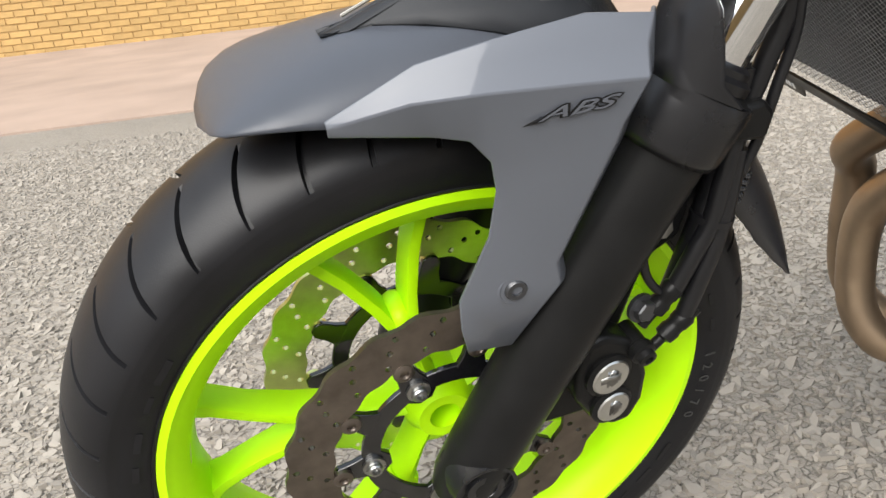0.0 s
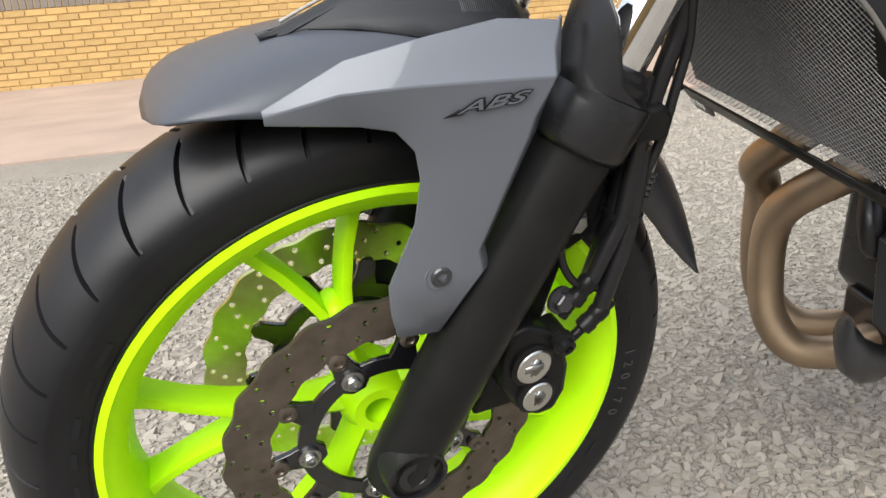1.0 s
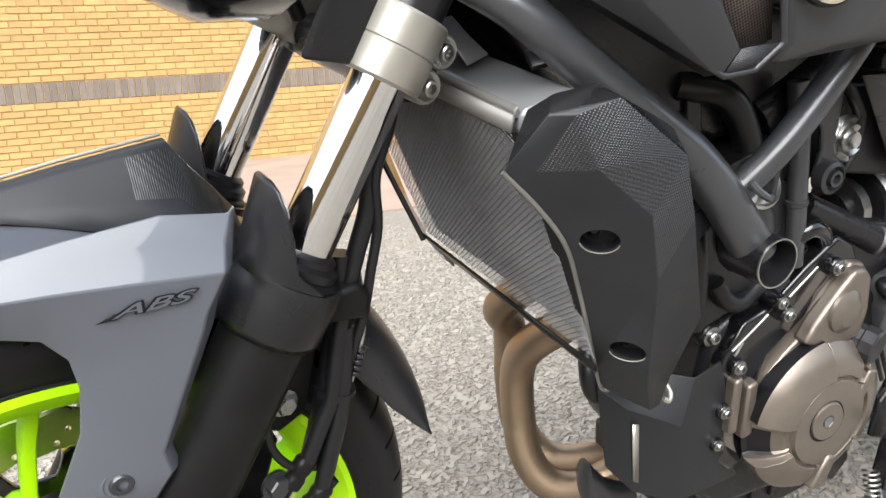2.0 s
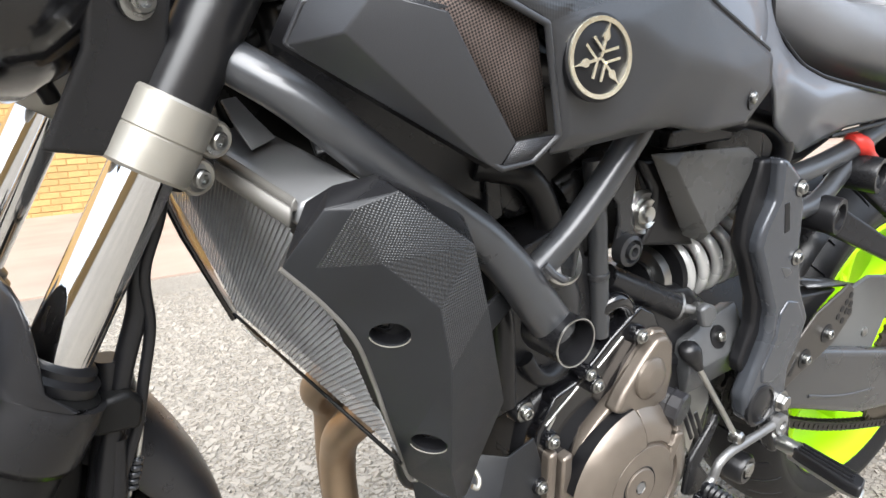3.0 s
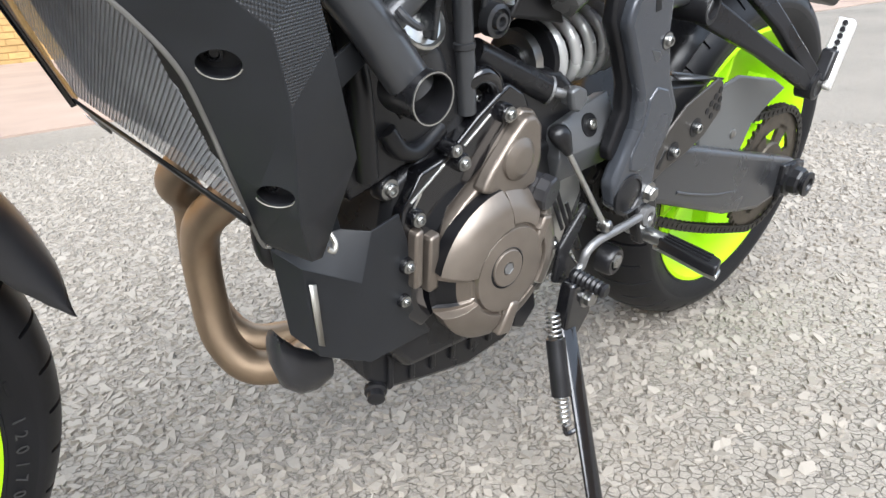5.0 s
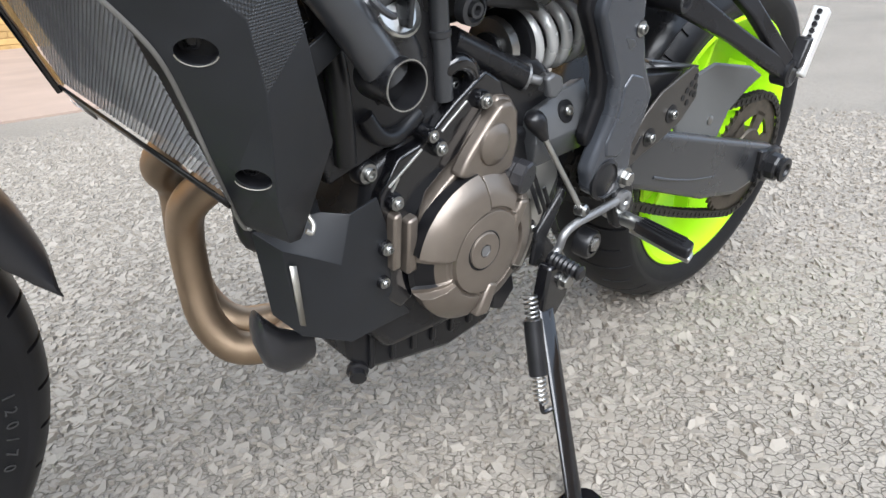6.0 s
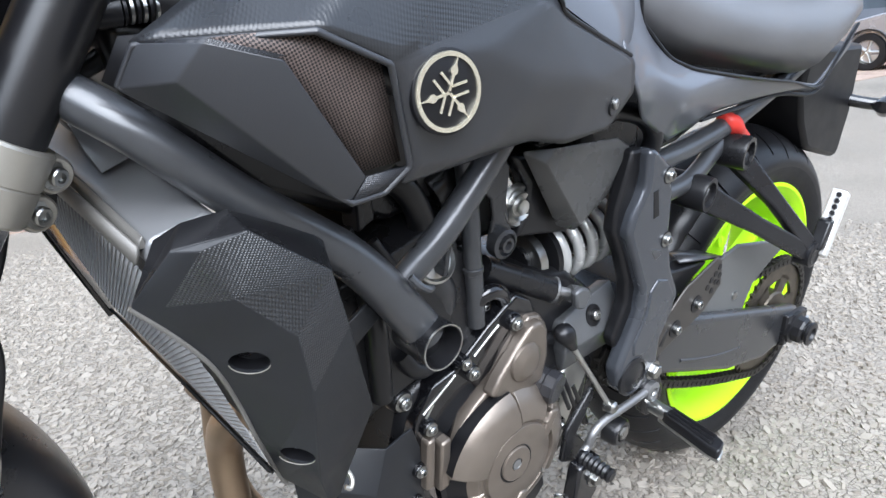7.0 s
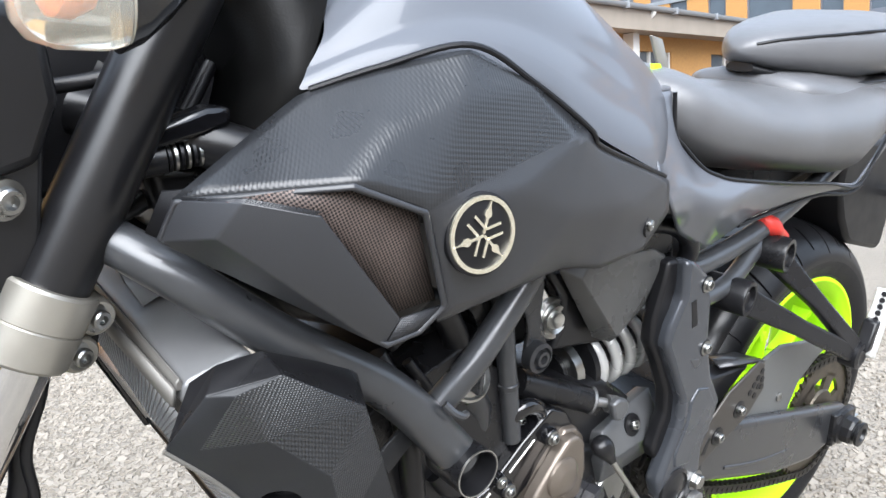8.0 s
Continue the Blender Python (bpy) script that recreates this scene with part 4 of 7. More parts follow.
bk = [sv["c"], sv["tl"], sv["t"], sv["r"], (.348, -.163, .7255), (.322, -.153, .7185), (.306, -.147, .708), (.422, -.158, .690), (.45, -.14, .60), sv["r2"], sv["rl"], (.475, -.13, .54)]
part("shroud_flange", facets(bk, [(0, 6, 5, 1), (1, 5, 4, 2), (2, 4, 7, 3), (3, 7, 8, 9), (9, 8, 11, 10)]), CAST, shroud, "black shroud flange", solid=0.003, bevel=0.002)
# two oval openings cut through the shroud, each with a black shade cup and a bolt behind
for c, n, ra, rb in ((Vector((0.354, -0.1744, 0.6179)), Vector((-0.57, -0.80, -0.19)).normalized(), 0.0140, 0.0096), (Vector((0.3931, -0.1707, 0.5201)), Vector((-0.70, -0.67, -0.22)).normalized(), 0.0140, 0.0088)):
    uz = (Vector((0, 0, 1)) - n * n.z).normalized()
    ux = uz.cross(n)
    oval = lambda k, h: [c + n * h + ux * (ra * k * math.cos(a)) + uz * (rb * k * math.sin(a)) for a in (2 * math.pi * i / 36 for i in range(36))]
    cutter = bpy.data.objects.new("cutter", mesh_of(loft([oval(1, -0.03), oval(1, 0.03)]), "cutter"))
    scene.collection.objects.link(cutter)
    cutter.parent = bike
    md = shroud.modifiers.new("opening", "BOOLEAN")
    md.object, md.operation, md.solver = cutter, "DIFFERENCE", "EXACT"
    cut = bpy.data.meshes.new_from_object(shroud.evaluated_get(bpy.context.evaluated_depsgraph_get()))
    shroud.modifiers.clear()
    shroud.data = cut
    bpy.data.objects.remove(cutter)
    # the cup's black stands in for shade in the recess
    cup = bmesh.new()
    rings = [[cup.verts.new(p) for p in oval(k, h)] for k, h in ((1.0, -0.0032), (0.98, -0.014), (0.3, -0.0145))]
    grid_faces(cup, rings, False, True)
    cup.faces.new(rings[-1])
    hole = part("shroud_hole_shade", cup, INK_AND_SHADE, shroud, "black cup for the shade inside the oval opening")
    part("hole_lip", pipe([c + n * 0.0004 + ux * (ra * 1.02 * math.cos(a)) + uz * (rb * 1.02 * math.sin(a)) for a in (radians(195 + 15 * i) for i in range(11))], 0.0005, 6), SILVER, hole)
    part("recessed_bolt", turned(c + ux * -0.004 + uz * 0.002 - n * 0.014, n, [(0.0060, -0.001), (0.0060, 0.004), (0.004, 0.005), (0.003, 0.003)], 14), CAST, hole)
part("shroud_clip", pipe([(.449, -.155, .472), (.451, -.162, .464), (.447, -.166, .459), (.443, -.164, .461)], 0.0022, 8), SILVER, shroud)
# inner flap beside the frame tube
part("shroud_stay", facets([(0.452, -0.140, 0.598), (0.493, -0.132, 0.618), (0.507, -0.130, 0.600), (0.465, -0.138, 0.576)], [(0, 1, 2, 3)]), SHROUD, shroud, "black stay plate", solid=0.004, bevel=0.001)

# ---- exhaust headers ----
hd = part("exhaust_header", pipe([(0.530, -0.035, 0.500), (0.495, -0.015, 0.474), (0.470, 0.005, 0.450), (0.446, 0.045, 0.405), (0.450, 0.072, 0.358), (0.456, 0.074, 0.296), (0.461, 0.060, 0.248), (0.481, 0.038, 0.216), (0.52, 0.020, 0.212), (0.56, 0.010, 0.230), (0.62, 0.0, 0.245)], 0.0198, 24, 12), TITAN, bike, "heat-tinted steel exhaust header", smooth=60)
hd2 = part("exhaust_header", pipe([(0.520, 0.055, 0.510), (0.480, 0.055, 0.492), (0.452, 0.070, 0.464), (0.444, 0.106, 0.424), (0.466, 0.120, 0.388), (0.467, 0.112, 0.322), (0.473, 0.097, 0.262), (0.498, 0.068, 0.228), (0.55, 0.05, 0.222), (0.62, 0.04, 0.222)], 0.0198, 24, 12), TITAN, bike, "heat-tinted steel exhaust header", smooth=60)
for h, y in ((hd, -0.035), (hd2, 0.055)):
    part("header_flange", turned((0.520, y, 0.495), (0.75, 0, 0.66), [(0.026, 0), (0.030, 0.003), (0.030, 0.012), (0.024, 0.014)], 24), CAST, h)
part("coolant_union", pipe([(0.490, -0.03, 0.47), (0.478, -0.045, 0.440), (0.470, -0.05, 0.420), (0.480, -0.055, 0.40), (0.50, -0.06, 0.385)], 0.010, 14), HOSE, bike, "black curved coolant hose")

# ---- engine ----
engine = part("crankcase", slab([(0.560, 0.28), (0.552, 0.40), (0.560, 0.462), (0.585, 0.478), (0.640, 0.520), (0.72, 0.555), (0.80, 0.545), (0.86, 0.50), (0.90, 0.43), (0.885, 0.33), (0.82, 0.265), (0.72, 0.235), (0.60, 0.235)], -0.098, 0.09), CAST, bike, "black painted engine crankcase", bevel=0.012, segments=3)
cyl = []
for k, (w, dz) in enumerate(((0.072, 0), (0.072, 0.05), (0.076, 0.052), (0.076, 0.10), (0.070, 0.105), (0.070, 0.15))):
    ax = Vector((-0.34, 0, 0.94)) * dz
    c = Vector((0.585, 0, 0.485)) + ax
    cyl.append([c + Vector((sx * w, sy * 0.098, sx * w * 0.36)) for sx, sy in ((-1, -1), (1, -1), (1, 1), (-1, 1))])
part("cylinder_block", loft(cyl), CAST, engine, "black cylinder block and head", bevel=0.006, segments=3)
# black lower cover in front of the engine
cov = [(0.441, -0.080, 0.425), (0.454, -0.110, 0.415), (0.508, -0.126, 0.390), (0.518, -0.1245, 0.440), (0.553, -0.120, 0.446), (0.570, -0.115, 0.412), (0.586, -0.112, 0.329), (0.622, -0.104, 0.283), (0.533, -0.113, 0.285), (0.478, -0.104, 0.310), (0.459, -0.082, 0.331), (0.496, -0.108, 0.442)] + [(0.478, -0.050, 0.415), (0.490, -0.052, 0.305), (0.54, -0.06, 0.280), (0.60, -0.06, 0.272), (0.53, -0.04, 0.450)]
cowl = part("engine_cover", facets(cov, [(0, 1, 9, 10), (1, 2, 8, 9), (0, 11, 3, 2, 1), (3, 4, 5, 2), (2, 5, 6, 7, 8), (0, 10, 13, 12), (10, 9, 14, 13), (9, 8, 14), (8, 7, 15, 14), (0, 12, 16, 11)]), SHROUD, bike, "matt black plastic lower engine cover", solid=0.003, bevel=0.009, segments=4, smooth=50)
part("cover_slot", facets([(0.459, -0.113, 0.400), (0.466, -0.114, 0.398), (0.480, -0.108, 0.324), (0.474, -0.107, 0.327)], [(0, 1, 2, 3)]), SILVER, cowl, "pale slot in the cover", solid=0.0015)
part("cooler_pipe", pipe([(0.455, -0.045, 0.455), (0.447, -0.06, 0.432), (0.450, -0.065, 0.412), (0.462, -0.06, 0.400)], 0.011, 14), HOSE, bike, "black coolant hose")
part("front_lug", loft([[Vector((x, -0.055 + r * 0.6 * math.cos(a), z + r * math.sin(a))) for a in (2 * math.pi * i / 18 for i in range(18))] for x, z, r in ((0.454, 0.306, 0.012), (0.457, 0.298, 0.024), (0.466, 0.280, 0.030), (0.484, 0.262, 0.028), (0.504, 0.254, 0.024), (0.522, 0.254, 0.018))]), BLACK, bike, "rounded black exhaust joint cover")
# sump
sump = part("oil_sump", slab([(0.555, 0.275), (0.560, 0.225), (0.590, 0.200), (0.640, 0.190), (0.720, 0.178), (0.790, 0.190), (0.815, 0.235), (0.80, 0.28)], -0.075, 0.06), CAST, bike, "black finned oil sump", bevel=0.006)
for k in range(7):
    x = 0.585 + k * 0.032
    part("sump_fin", slab([(x, 0.26), (x + 0.006, 0.26), (x + 0.010, 0.205), (x + 0.003, 0.203)], -0.080, -0.070), CAST, sump, bevel=0.0015)
part("drain_plug", turned((0.576, -0.070, 0.206), (-0.55, -0.8, -0.2), [(0.013, 0), (0.013, 0.006), (0.010, 0.008), (0.010, 0.016), (0.006, 0.017)], 12), CAST, sump)

# generator cover: bronze painted, stepped, with ribs and a round inspection cap
out = [(0.729, 0.518), (0.711, 0.521), (0.697, 0.507), (0.681, 0.489), (0.668, 0.469), (0.660, 0.450), (0.640, 0.435), (0.622, 0.417), (0.611, 0.392), (0.611, 0.355), (0.619, 0.322), (0.640, 0.290), (0.672, 0.268), (0.715, 0.258), (0.750, 0.270), (0.774, 0.302), (0.784, 0.340), (0.780, 0.380), (0.764, 0.410), (0.748, 0.438), (0.746, 0.474), (0.742, 0.503)]
gc = Vector((0.690, 0, 0.360))


def ring(scale, y, lift=0.0):
    return [Vector((gc.x + (x - gc.x) * scale, y, gc.z + (z - gc.z) * scale + lift)) for x, z in out]


cover = part("generator_cover", loft([ring(1.0, -0.096), ring(1.0, -0.116), ring(0.985, -0.120)]), BRONZE, bike, "bronze painted generator cover", bevel=0.003, segments=3, smooth=30)


def lift(a):
    """Raised plates of the cover by angle, with sunk joints between them."""
    for lo, hi, h in ((50, 92, 0.001), (97, 172, 0.0075), (179, 203, -0.008), (208, 262, 0.0055), (268, 322, 0.002), (328, 406, 0.005)):
        if lo <= a <= hi or lo <= a + 360 <= hi:
            return h
    return -0.004


dome = bmesh.new()
prof = ((0.0875, -0.117), (0.0855, -0.127), (0.0780, -0.136), (0.067, -0.1435), (0.057, -0.1475), (0.0535, -0.1480), (0.0520, -0.1450), (0.0500, -0.1450), (0.0485, -0.1500), (0.036, -0.1520), (0.024, -0.1525))
cuts = (50, 92, 97, 172, 179, 203, 208, 262, 268, 322, 328, 406)
angs = sorted(set([i * 4 for i in range(90)] + [v % 360 + e for v in cuts for e in (-0.6, 0.6)]))
c0 = Vector((gc.x - 0.002, 0, gc.z - 0.002))
rings = []
for a in angs:
    row = []
    for k, (r, y) in enumerate(prof):
        h = lift(a) * (1.0 if k <= 3 else 0.6) if 1 <= k <= 5 else 0
        rr = r + (h * 0.5 if k in (1, 2) else 0)
        row.append(dome.verts.new(c0 + Vector((rr * math.cos(radians(a)), y - h, rr * math.sin(radians(a))))))
    rings.append(row)
for q in range(len(angs)):
    for k in range(len(prof) - 1):
        a, b = rings[q], rings[(q + 1) % len(angs)]
        f = dome.faces.new((a[k], a[k + 1], b[k + 1], b[k]))
        # groove shade painted black in the sunk joint and along the foot of the upper plate
        f.material_index = 1 if (97 <= angs[q] < 171 and k == 0) or (178 < angs[q] < 203 and k <= 2) else 0
dome.faces.new([r[-1] for r in rings])
domed = part("cover_dome", dome, BRONZE, cover, "domed centre of the cover with raised plates", smooth=24, bevel=0.0012)
domed.data.materials.append(INK_AND_SHADE)
cap = part("inspection_cap", turned((0.678, -0.1515, 0.365), (-0.03, -1, 0.04), [(0.0232, 0), (0.0232, 0.0012), (0.0222, 0.0014), (0.0218, -0.0005), (0.0212, -0.0005), (0.0208, 0.0026), (0.0198, 0.0034), (0.0075, 0.0034), (0.0065, 0.001)], 48), BRONZE, cover, "round inspection cap with hexagon socket", smooth=30)
part("cap_socket", turned((0.6778, -0.1548, 0.3652), (-0.03, -1, 0.04), [(0.0068, 0), (0.0068, 0.0006), (0.0064, 0.0006), (0.0056, -0.003)], 6), CASTALU, cap)
part("cap_groove", turned((0.678, -0.1517, 0.365), (-0.03, -1, 0.04), [(0.0232, 0), (0.0236, 0.0010), (0.0224, 0.0018), (0.0216, 0.0010)], 48), INK_AND_SHADE, cap)
part("cover_face", slab([(0.652, 0.446), (0.664, 0.468), (0.690, 0.500), (0.705, 0.516), (0.720, 0.517), (0.732, 0.505), (0.738, 0.470), (0.734, 0.440), (0.700, 0.428)], -0.131, -0.112), BRONZE, cover, "raised upper face of the cover", bevel=0.005, segments=3)
part("cover_boss", turned((0.700, -0.130, 0.474), (0.05, -1, 0), [(0.0235, 0), (0.0225, 0.003), (0.0150, 0.0080), (0.0125, 0.0088), (0.004, 0.0090)], 36), BRONZE, cover, smooth=32)
part("oil_cap", turned((0.738, -0.110, 0.432), (0.25, -1, -0.1), [(0.018, 0), (0.018, 0.020), (0.0195, 0.022), (0.0195, 0.034), (0.017, 0.036)], 10), BLACK, cover, "black ribbed oil filler cap", smooth=20)
part("lower_lug", loft([[Vector((0.690 + dx, y, 0.304 + dz)) for dx, dz in ((-0.014, -0.024), (0.006, -0.026), (0.017, 0.010), (0.004, 0.014))] for y in (-0.125, -0.150, -0.154)]), BRONZE, cover, bevel=0.003)
part("side_rib", loft([[Vector((0.726 + dx, y, 0.385 + dz)) for dx, dz in ((-0.010, -0.020), (0.002, -0.024), (0.020, 0.022), (0.006, 0.024))] for y in (-0.125, -0.148, -0.151)]), BRONZE, cover, bevel=0.003)
# black flange with bolts along the cover's edge
flange = [(0.585, 0.476), (0.615, 0.485), (0.655, 0.520), (0.695, 0.548), (0.72, 0.535), (0.735, 0.512), (0.70, 0.488), (0.655, 0.455), (0.625, 0.43), (0.617, 0.40), (0.612, 0.35), (0.618, 0.31), (0.600, 0.30), (0.565, 0.33), (0.556, 0.39), (0.565, 0.44)]
part("case_flange", slab(flange, -0.112, -0.09), GLOSS_BLACK, engine, "gloss black crankcase upper half", bevel=0.004, segments=3)
for k, (x, z, w) in enumerate(((0.573, 0.420, 0.010), (0.592, 0.410, 0.013))):
    part("case_rib", slab([(x, z), (x + w, z + 0.004), (x + w + 0.004, z - 0.06), (x + 0.003, z - 0.062)], -0.124, -0.10), BRONZE, engine, bevel=0.003)
# highlight lines on the gloss case, put in as thin bright rods
for k, (x0, z0, x1, z1) in enumerate(((0.573, 0.449, 0.613, 0.480), (0.638, 0.494, 0.670, 0.520), (0.577, 0.443, 0.585, 0.456))):
    part("case_edge_glint", rod((x0, -0.113, z0), (x1, -0.113, z1), 0.0013, n=8), ALU, engine)
for (x, y, z), r in (((0.559, -0.098, 0.461), 0.0068), ((0.579, -0.120, 0.433), 0.0050), ((0.570, -0.120, 0.385), 0.0046), ((0.631, -0.122, 0.480), 0.0050), ((0.690, -0.121, 0.519), 0.0054), ((0.672, -0.090, 0.531), 0.0050), ((0.800, -0.118, 0.343), 0.0050), ((0.570, -0.118, 0.345), 0.004), ((0.619, -0.122, 0.495), 0.0042)):
    part("bolt_boss", turned((x, -0.085, z), (0, -1, 0), [(r * 2.0, 0), (r * 1.9, abs(y) - 0.088), (r * 1.6, abs(y) - 0.0855)], 20), CAST if r > 0.006 else GLOSS_BLACK, engine)
    socket_bolt("engine_bolt", (x, y, z), (0, -1, 0), r, engine)

# starter / sensor group behind the cylinder
part("water_pipe", pipe([(0.660, -0.085, 0.535), (0.645, -0.10, 0.548), (0.655, -0.108, 0.560), (0.675, -0.106, 0.553), (0.690, -0.10, 0.535)], 0.009, 16), GLOSS_BLACK, bike, "gloss black coolant pipe")
A_START, A_RING = Vector((0.666, -0.085, 0.575)), Vector((0.77, -0.098, 0.528))
part("actuator", rod(A_START, A_RING, 0.0145, n=28), CAST, bike, "gloss black actuator barrel")
part("actuator_tip", turned(A_RING, (0.80, -0.45, -0.22), [(0.012, 0), (0.0155, 0.001), (0.0155, 0.004), (0.0115, 0.005), (0.0115, 0.003), (0.0055, 0.003), (0.0055, 0.022), (0.0100, 0.023), (0.0105, 0.034), (0.006, 0.036)], 24), CASTALU, bike, "bare metal actuator rod")
part("link_plate", slab([(0.778, 0.531), (0.790, 0.536), (0.805, 0.530), (0.809, 0.518), (0.798, 0.506), (0.786, 0.509)], -0.127, -0.117), COVERGREY, bike, "dark grey linkage arm", bevel=0.003)


# ---- frame ----
main = part("frame_tube", pipe([(0.278, -0.088, 0.792), (0.312, -0.122, 0.768), (0.366, -0.142, 0.724), (0.420, -0.146, 0.686), (0.452, -0.148, 0.662), (0.484, -0.151, 0.630), (0.529, -0.155, 0.576)], 0.0145, 28, 12, taper=0.0185), FRAME, bike, "satin black main frame tube", smooth=60)
part("tube_end", turned((0.529, -0.135, 0.573), (0, -1, 0), [(0.0200, 0), (0.0212, 0.004), (0.0212, 0.043), (0.0210, 0.045), (0.0194, 0.045), (0.0190, 0.006)], 44), CAST, main, "open round frame end")
part("tube_rim", lathe([(0.0213, -0.1790), (0.0213, -0.1804), (0.0203, -0.1804), (0.0203, -0.1790)], 44, True, (0.529, 0, 0.573)), ALU, main, "worn bright rim")
part("tube_plug", turned((0.529, -0.158, 0.573), (0, -1, 0), [(0.0192, 0), (0.0192, 0.002), (0.001, 0.002)], 30), INK_AND_SHADE, main)
part("frame_tube", pipe([(0.508, -0.148, 0.628), (0.540, -0.158, 0.668), (0.588, -0.160, 0.728), (0.637, -0.155, 0.79)], 0.0122, 24, 8), FRAME, bike, "satin black diagonal frame tube", smooth=60)
part("weld_bead", pipe([(0.500, -0.166, 0.640), (0.506, -0.171, 0.633), (0.514, -0.172, 0.628), (0.521, -0.169, 0.626)], 0.0032, 8), FRAME, main, "rough weld bead")
part("head_stock", turned((0.245, 0, 0.74), FORK_DIR, [(0.032, 0), (0.036, 0.004), (0.036, 0.02), (0.031, 0.03), (0.031, 0.13), (0.036, 0.14), (0.036, 0.16)], 32), CAST, bike, "black steering head")
part("frame_tube", pipe([(0.285, -0.03, 0.86), (0.36, -0.09, 0.84), (0.48, -0.12, 0.80), (0.62, -0.12, 0.765), (0.80, -0.115, 0.735)], 0.017, 18), CAST, bike, "satin black upper frame tube")
# engine hanger plates
part("engine_hanger", slab([(0.647, 0.665), (0.659, 0.680), (0.675, 0.694), (0.682, 0.684), (0.682, 0.648), (0.698, 0.606), (0.692, 0.594), (0.676, 0.594), (0.663, 0.609), (0.666, 0.633), (0.660, 0.654)], -0.096, -0.090), CASTGREY, bike, "grey engine hanger plate", bevel=0.002)
part("hanger_boss", turned((0.676, -0.094, 0.607), (0, -1, 0), [(0.016, 0), (0.016, 0.012), (0.012, 0.014), (0.012, 0.009), (0.008, 0.009), (0.008, 0.016), (0.005, 0.016), (0.004, 0.010)], 28), CASTGREY, bike, "engine mounting bolt boss")
horn = part("chrome_cap", turned((0.702, -0.086, 0.639), (0, -1, 0.05), [(0.023, 0), (0.024, 0.006), (0.021, 0.010), (0.0165, 0.008), (0.015, 0.013), (0.010, 0.010), (0.008, 0.016), (0.003, 0.014)], 18), ALU, bike, "crumpled bright metal cap", smooth=20)
part("cap_stem", slab([(0.678, 0.681), (0.689, 0.683), (0.704, 0.657), (0.714, 0.651), (0.694, 0.649), (0.685, 0.658)], -0.090, -0.084), CHROME, horn, bevel=0.002)
part("throttle_body", rod((0.60, -0.06, 0.66), (0.67, -0.06, 0.70), 0.028, n=24), CAST, bike, "black throttle body")
part("filler_block", slab([(0.505, 0.70), (0.520, 0.705), (0.530, 0.655), (0.512, 0.645)], -0.080, -0.055), CAST, bike, "black block behind the frame", bevel=0.002)
part("breather_pipe", pipe([(0.618, -0.095, 0.70), (0.627, -0.100, 0.647), (0.632, -0.102, 0.61), (0.642, -0.102, 0.56), (0.650, -0.100, 0.522)], 0.0095, 16), FRAME, bike, "grey breather pipe", smooth=60)
part("pipe_clip", turned((0.635, -0.102, 0.592), (0.17, 0, -0.98), [(0.0100, 0), (0.0112, 0.001), (0.0112, 0.006), (0.0100, 0.007)], 20), CASTGREY, bike, "hose clip")
dish = part("thermostat_cap", turned((0.585, -0.088, 0.604), (-0.1, -0.85, 0.5), [(0.022, 0), (0.024, 0.004), (0.024, 0.016), (0.022, 0.018), (0.019, 0.015), (0.004, 0.017)], 32), ALU, bike, "pale alloy housing cap", smooth=35)
part("cap_fin", slab([(0.580, 0.600), (0.586, 0.600), (0.588, 0.635), (0.582, 0.640)], -0.120, -0.100), CASTGREY, dish, bevel=0.002)
part("thermostat_neck", pipe([(0.585, -0.085, 0.600), (0.600, -0.088, 0.580), (0.612, -0.085, 0.560), (0.615, -0.08, 0.53)], 0.016, 16), CASTGREY, bike, "grey cast coolant neck", smooth=60)
part("coolant_hose", pipe([(0.50, -0.07, 0.70), (0.545, -0.085, 0.69), (0.575, -0.085, 0.655), (0.583, -0.086, 0.622)], 0.013, 14), HOSE, bike, "black coolant hose")
part("coolant_hose", pipe([(0.485, -0.09, 0.655), (0.500, -0.10, 0.62), (0.512, -0.105, 0.575), (0.520, -0.105, 0.53), (0.530, -0.10, 0.48)], 0.011, 14), HOSE, bike, "black coolant hose")
part("coolant_hose", pipe([(0.55, -0.10, 0.52), (0.565, -0.104, 0.50), (0.59, -0.10, 0.495), (0.62, -0.095, 0.51)], 0.009, 14), HOSE, bike, "black coolant hose")
part("spark_cable", pipe([(0.52, -0.09, 0.64), (0.545, -0.10, 0.60), (0.550, -0.10, 0.56), (0.570, -0.095, 0.53)], 0.005, 10), HOSE, bike, "black ignition cable")
part("intake_boot", slab([(0.575, 0.62), (0.60, 0.575), (0.70, 0.565), (0.80, 0.575), (0.82, 0.64), (0.80, 0.71), (0.58, 0.71)], -0.02, 0.07), HOSE, bike, "black rubber intake boots behind the cylinders", bevel=0.012, segments=3)
part("airbox", slab([(0.31, 0.83), (0.325, 0.775), (0.42, 0.695), (0.545, 0.645), (0.60, 0.655), (0.72, 0.67), (0.80, 0.70), (0.80, 0.78), (0.62, 0.82)], -0.075, 0.11), CAST, bike, "black airbox under the tank", bevel=0.01)

# ---- footrest bracket, swingarm, rear end ----
outl = [(0.838, 0.694), (0.852, 0.693), (0.884, 0.672), (0.900, 0.637), (0.908, 0.588), (0.928, 0.538), (0.958, 0.497), (0.952, 0.469), (0.936, 0.436), (0.940, 0.405), (0.930, 0.375), (0.896, 0.366), (0.862, 0.384), (0.850, 0.416), (0.861, 0.446), (0.876, 0.486), (0.873, 0.520), (0.848, 0.560), (0.823, 0.599), (0.828, 0.622), (0.844, 0.651)]
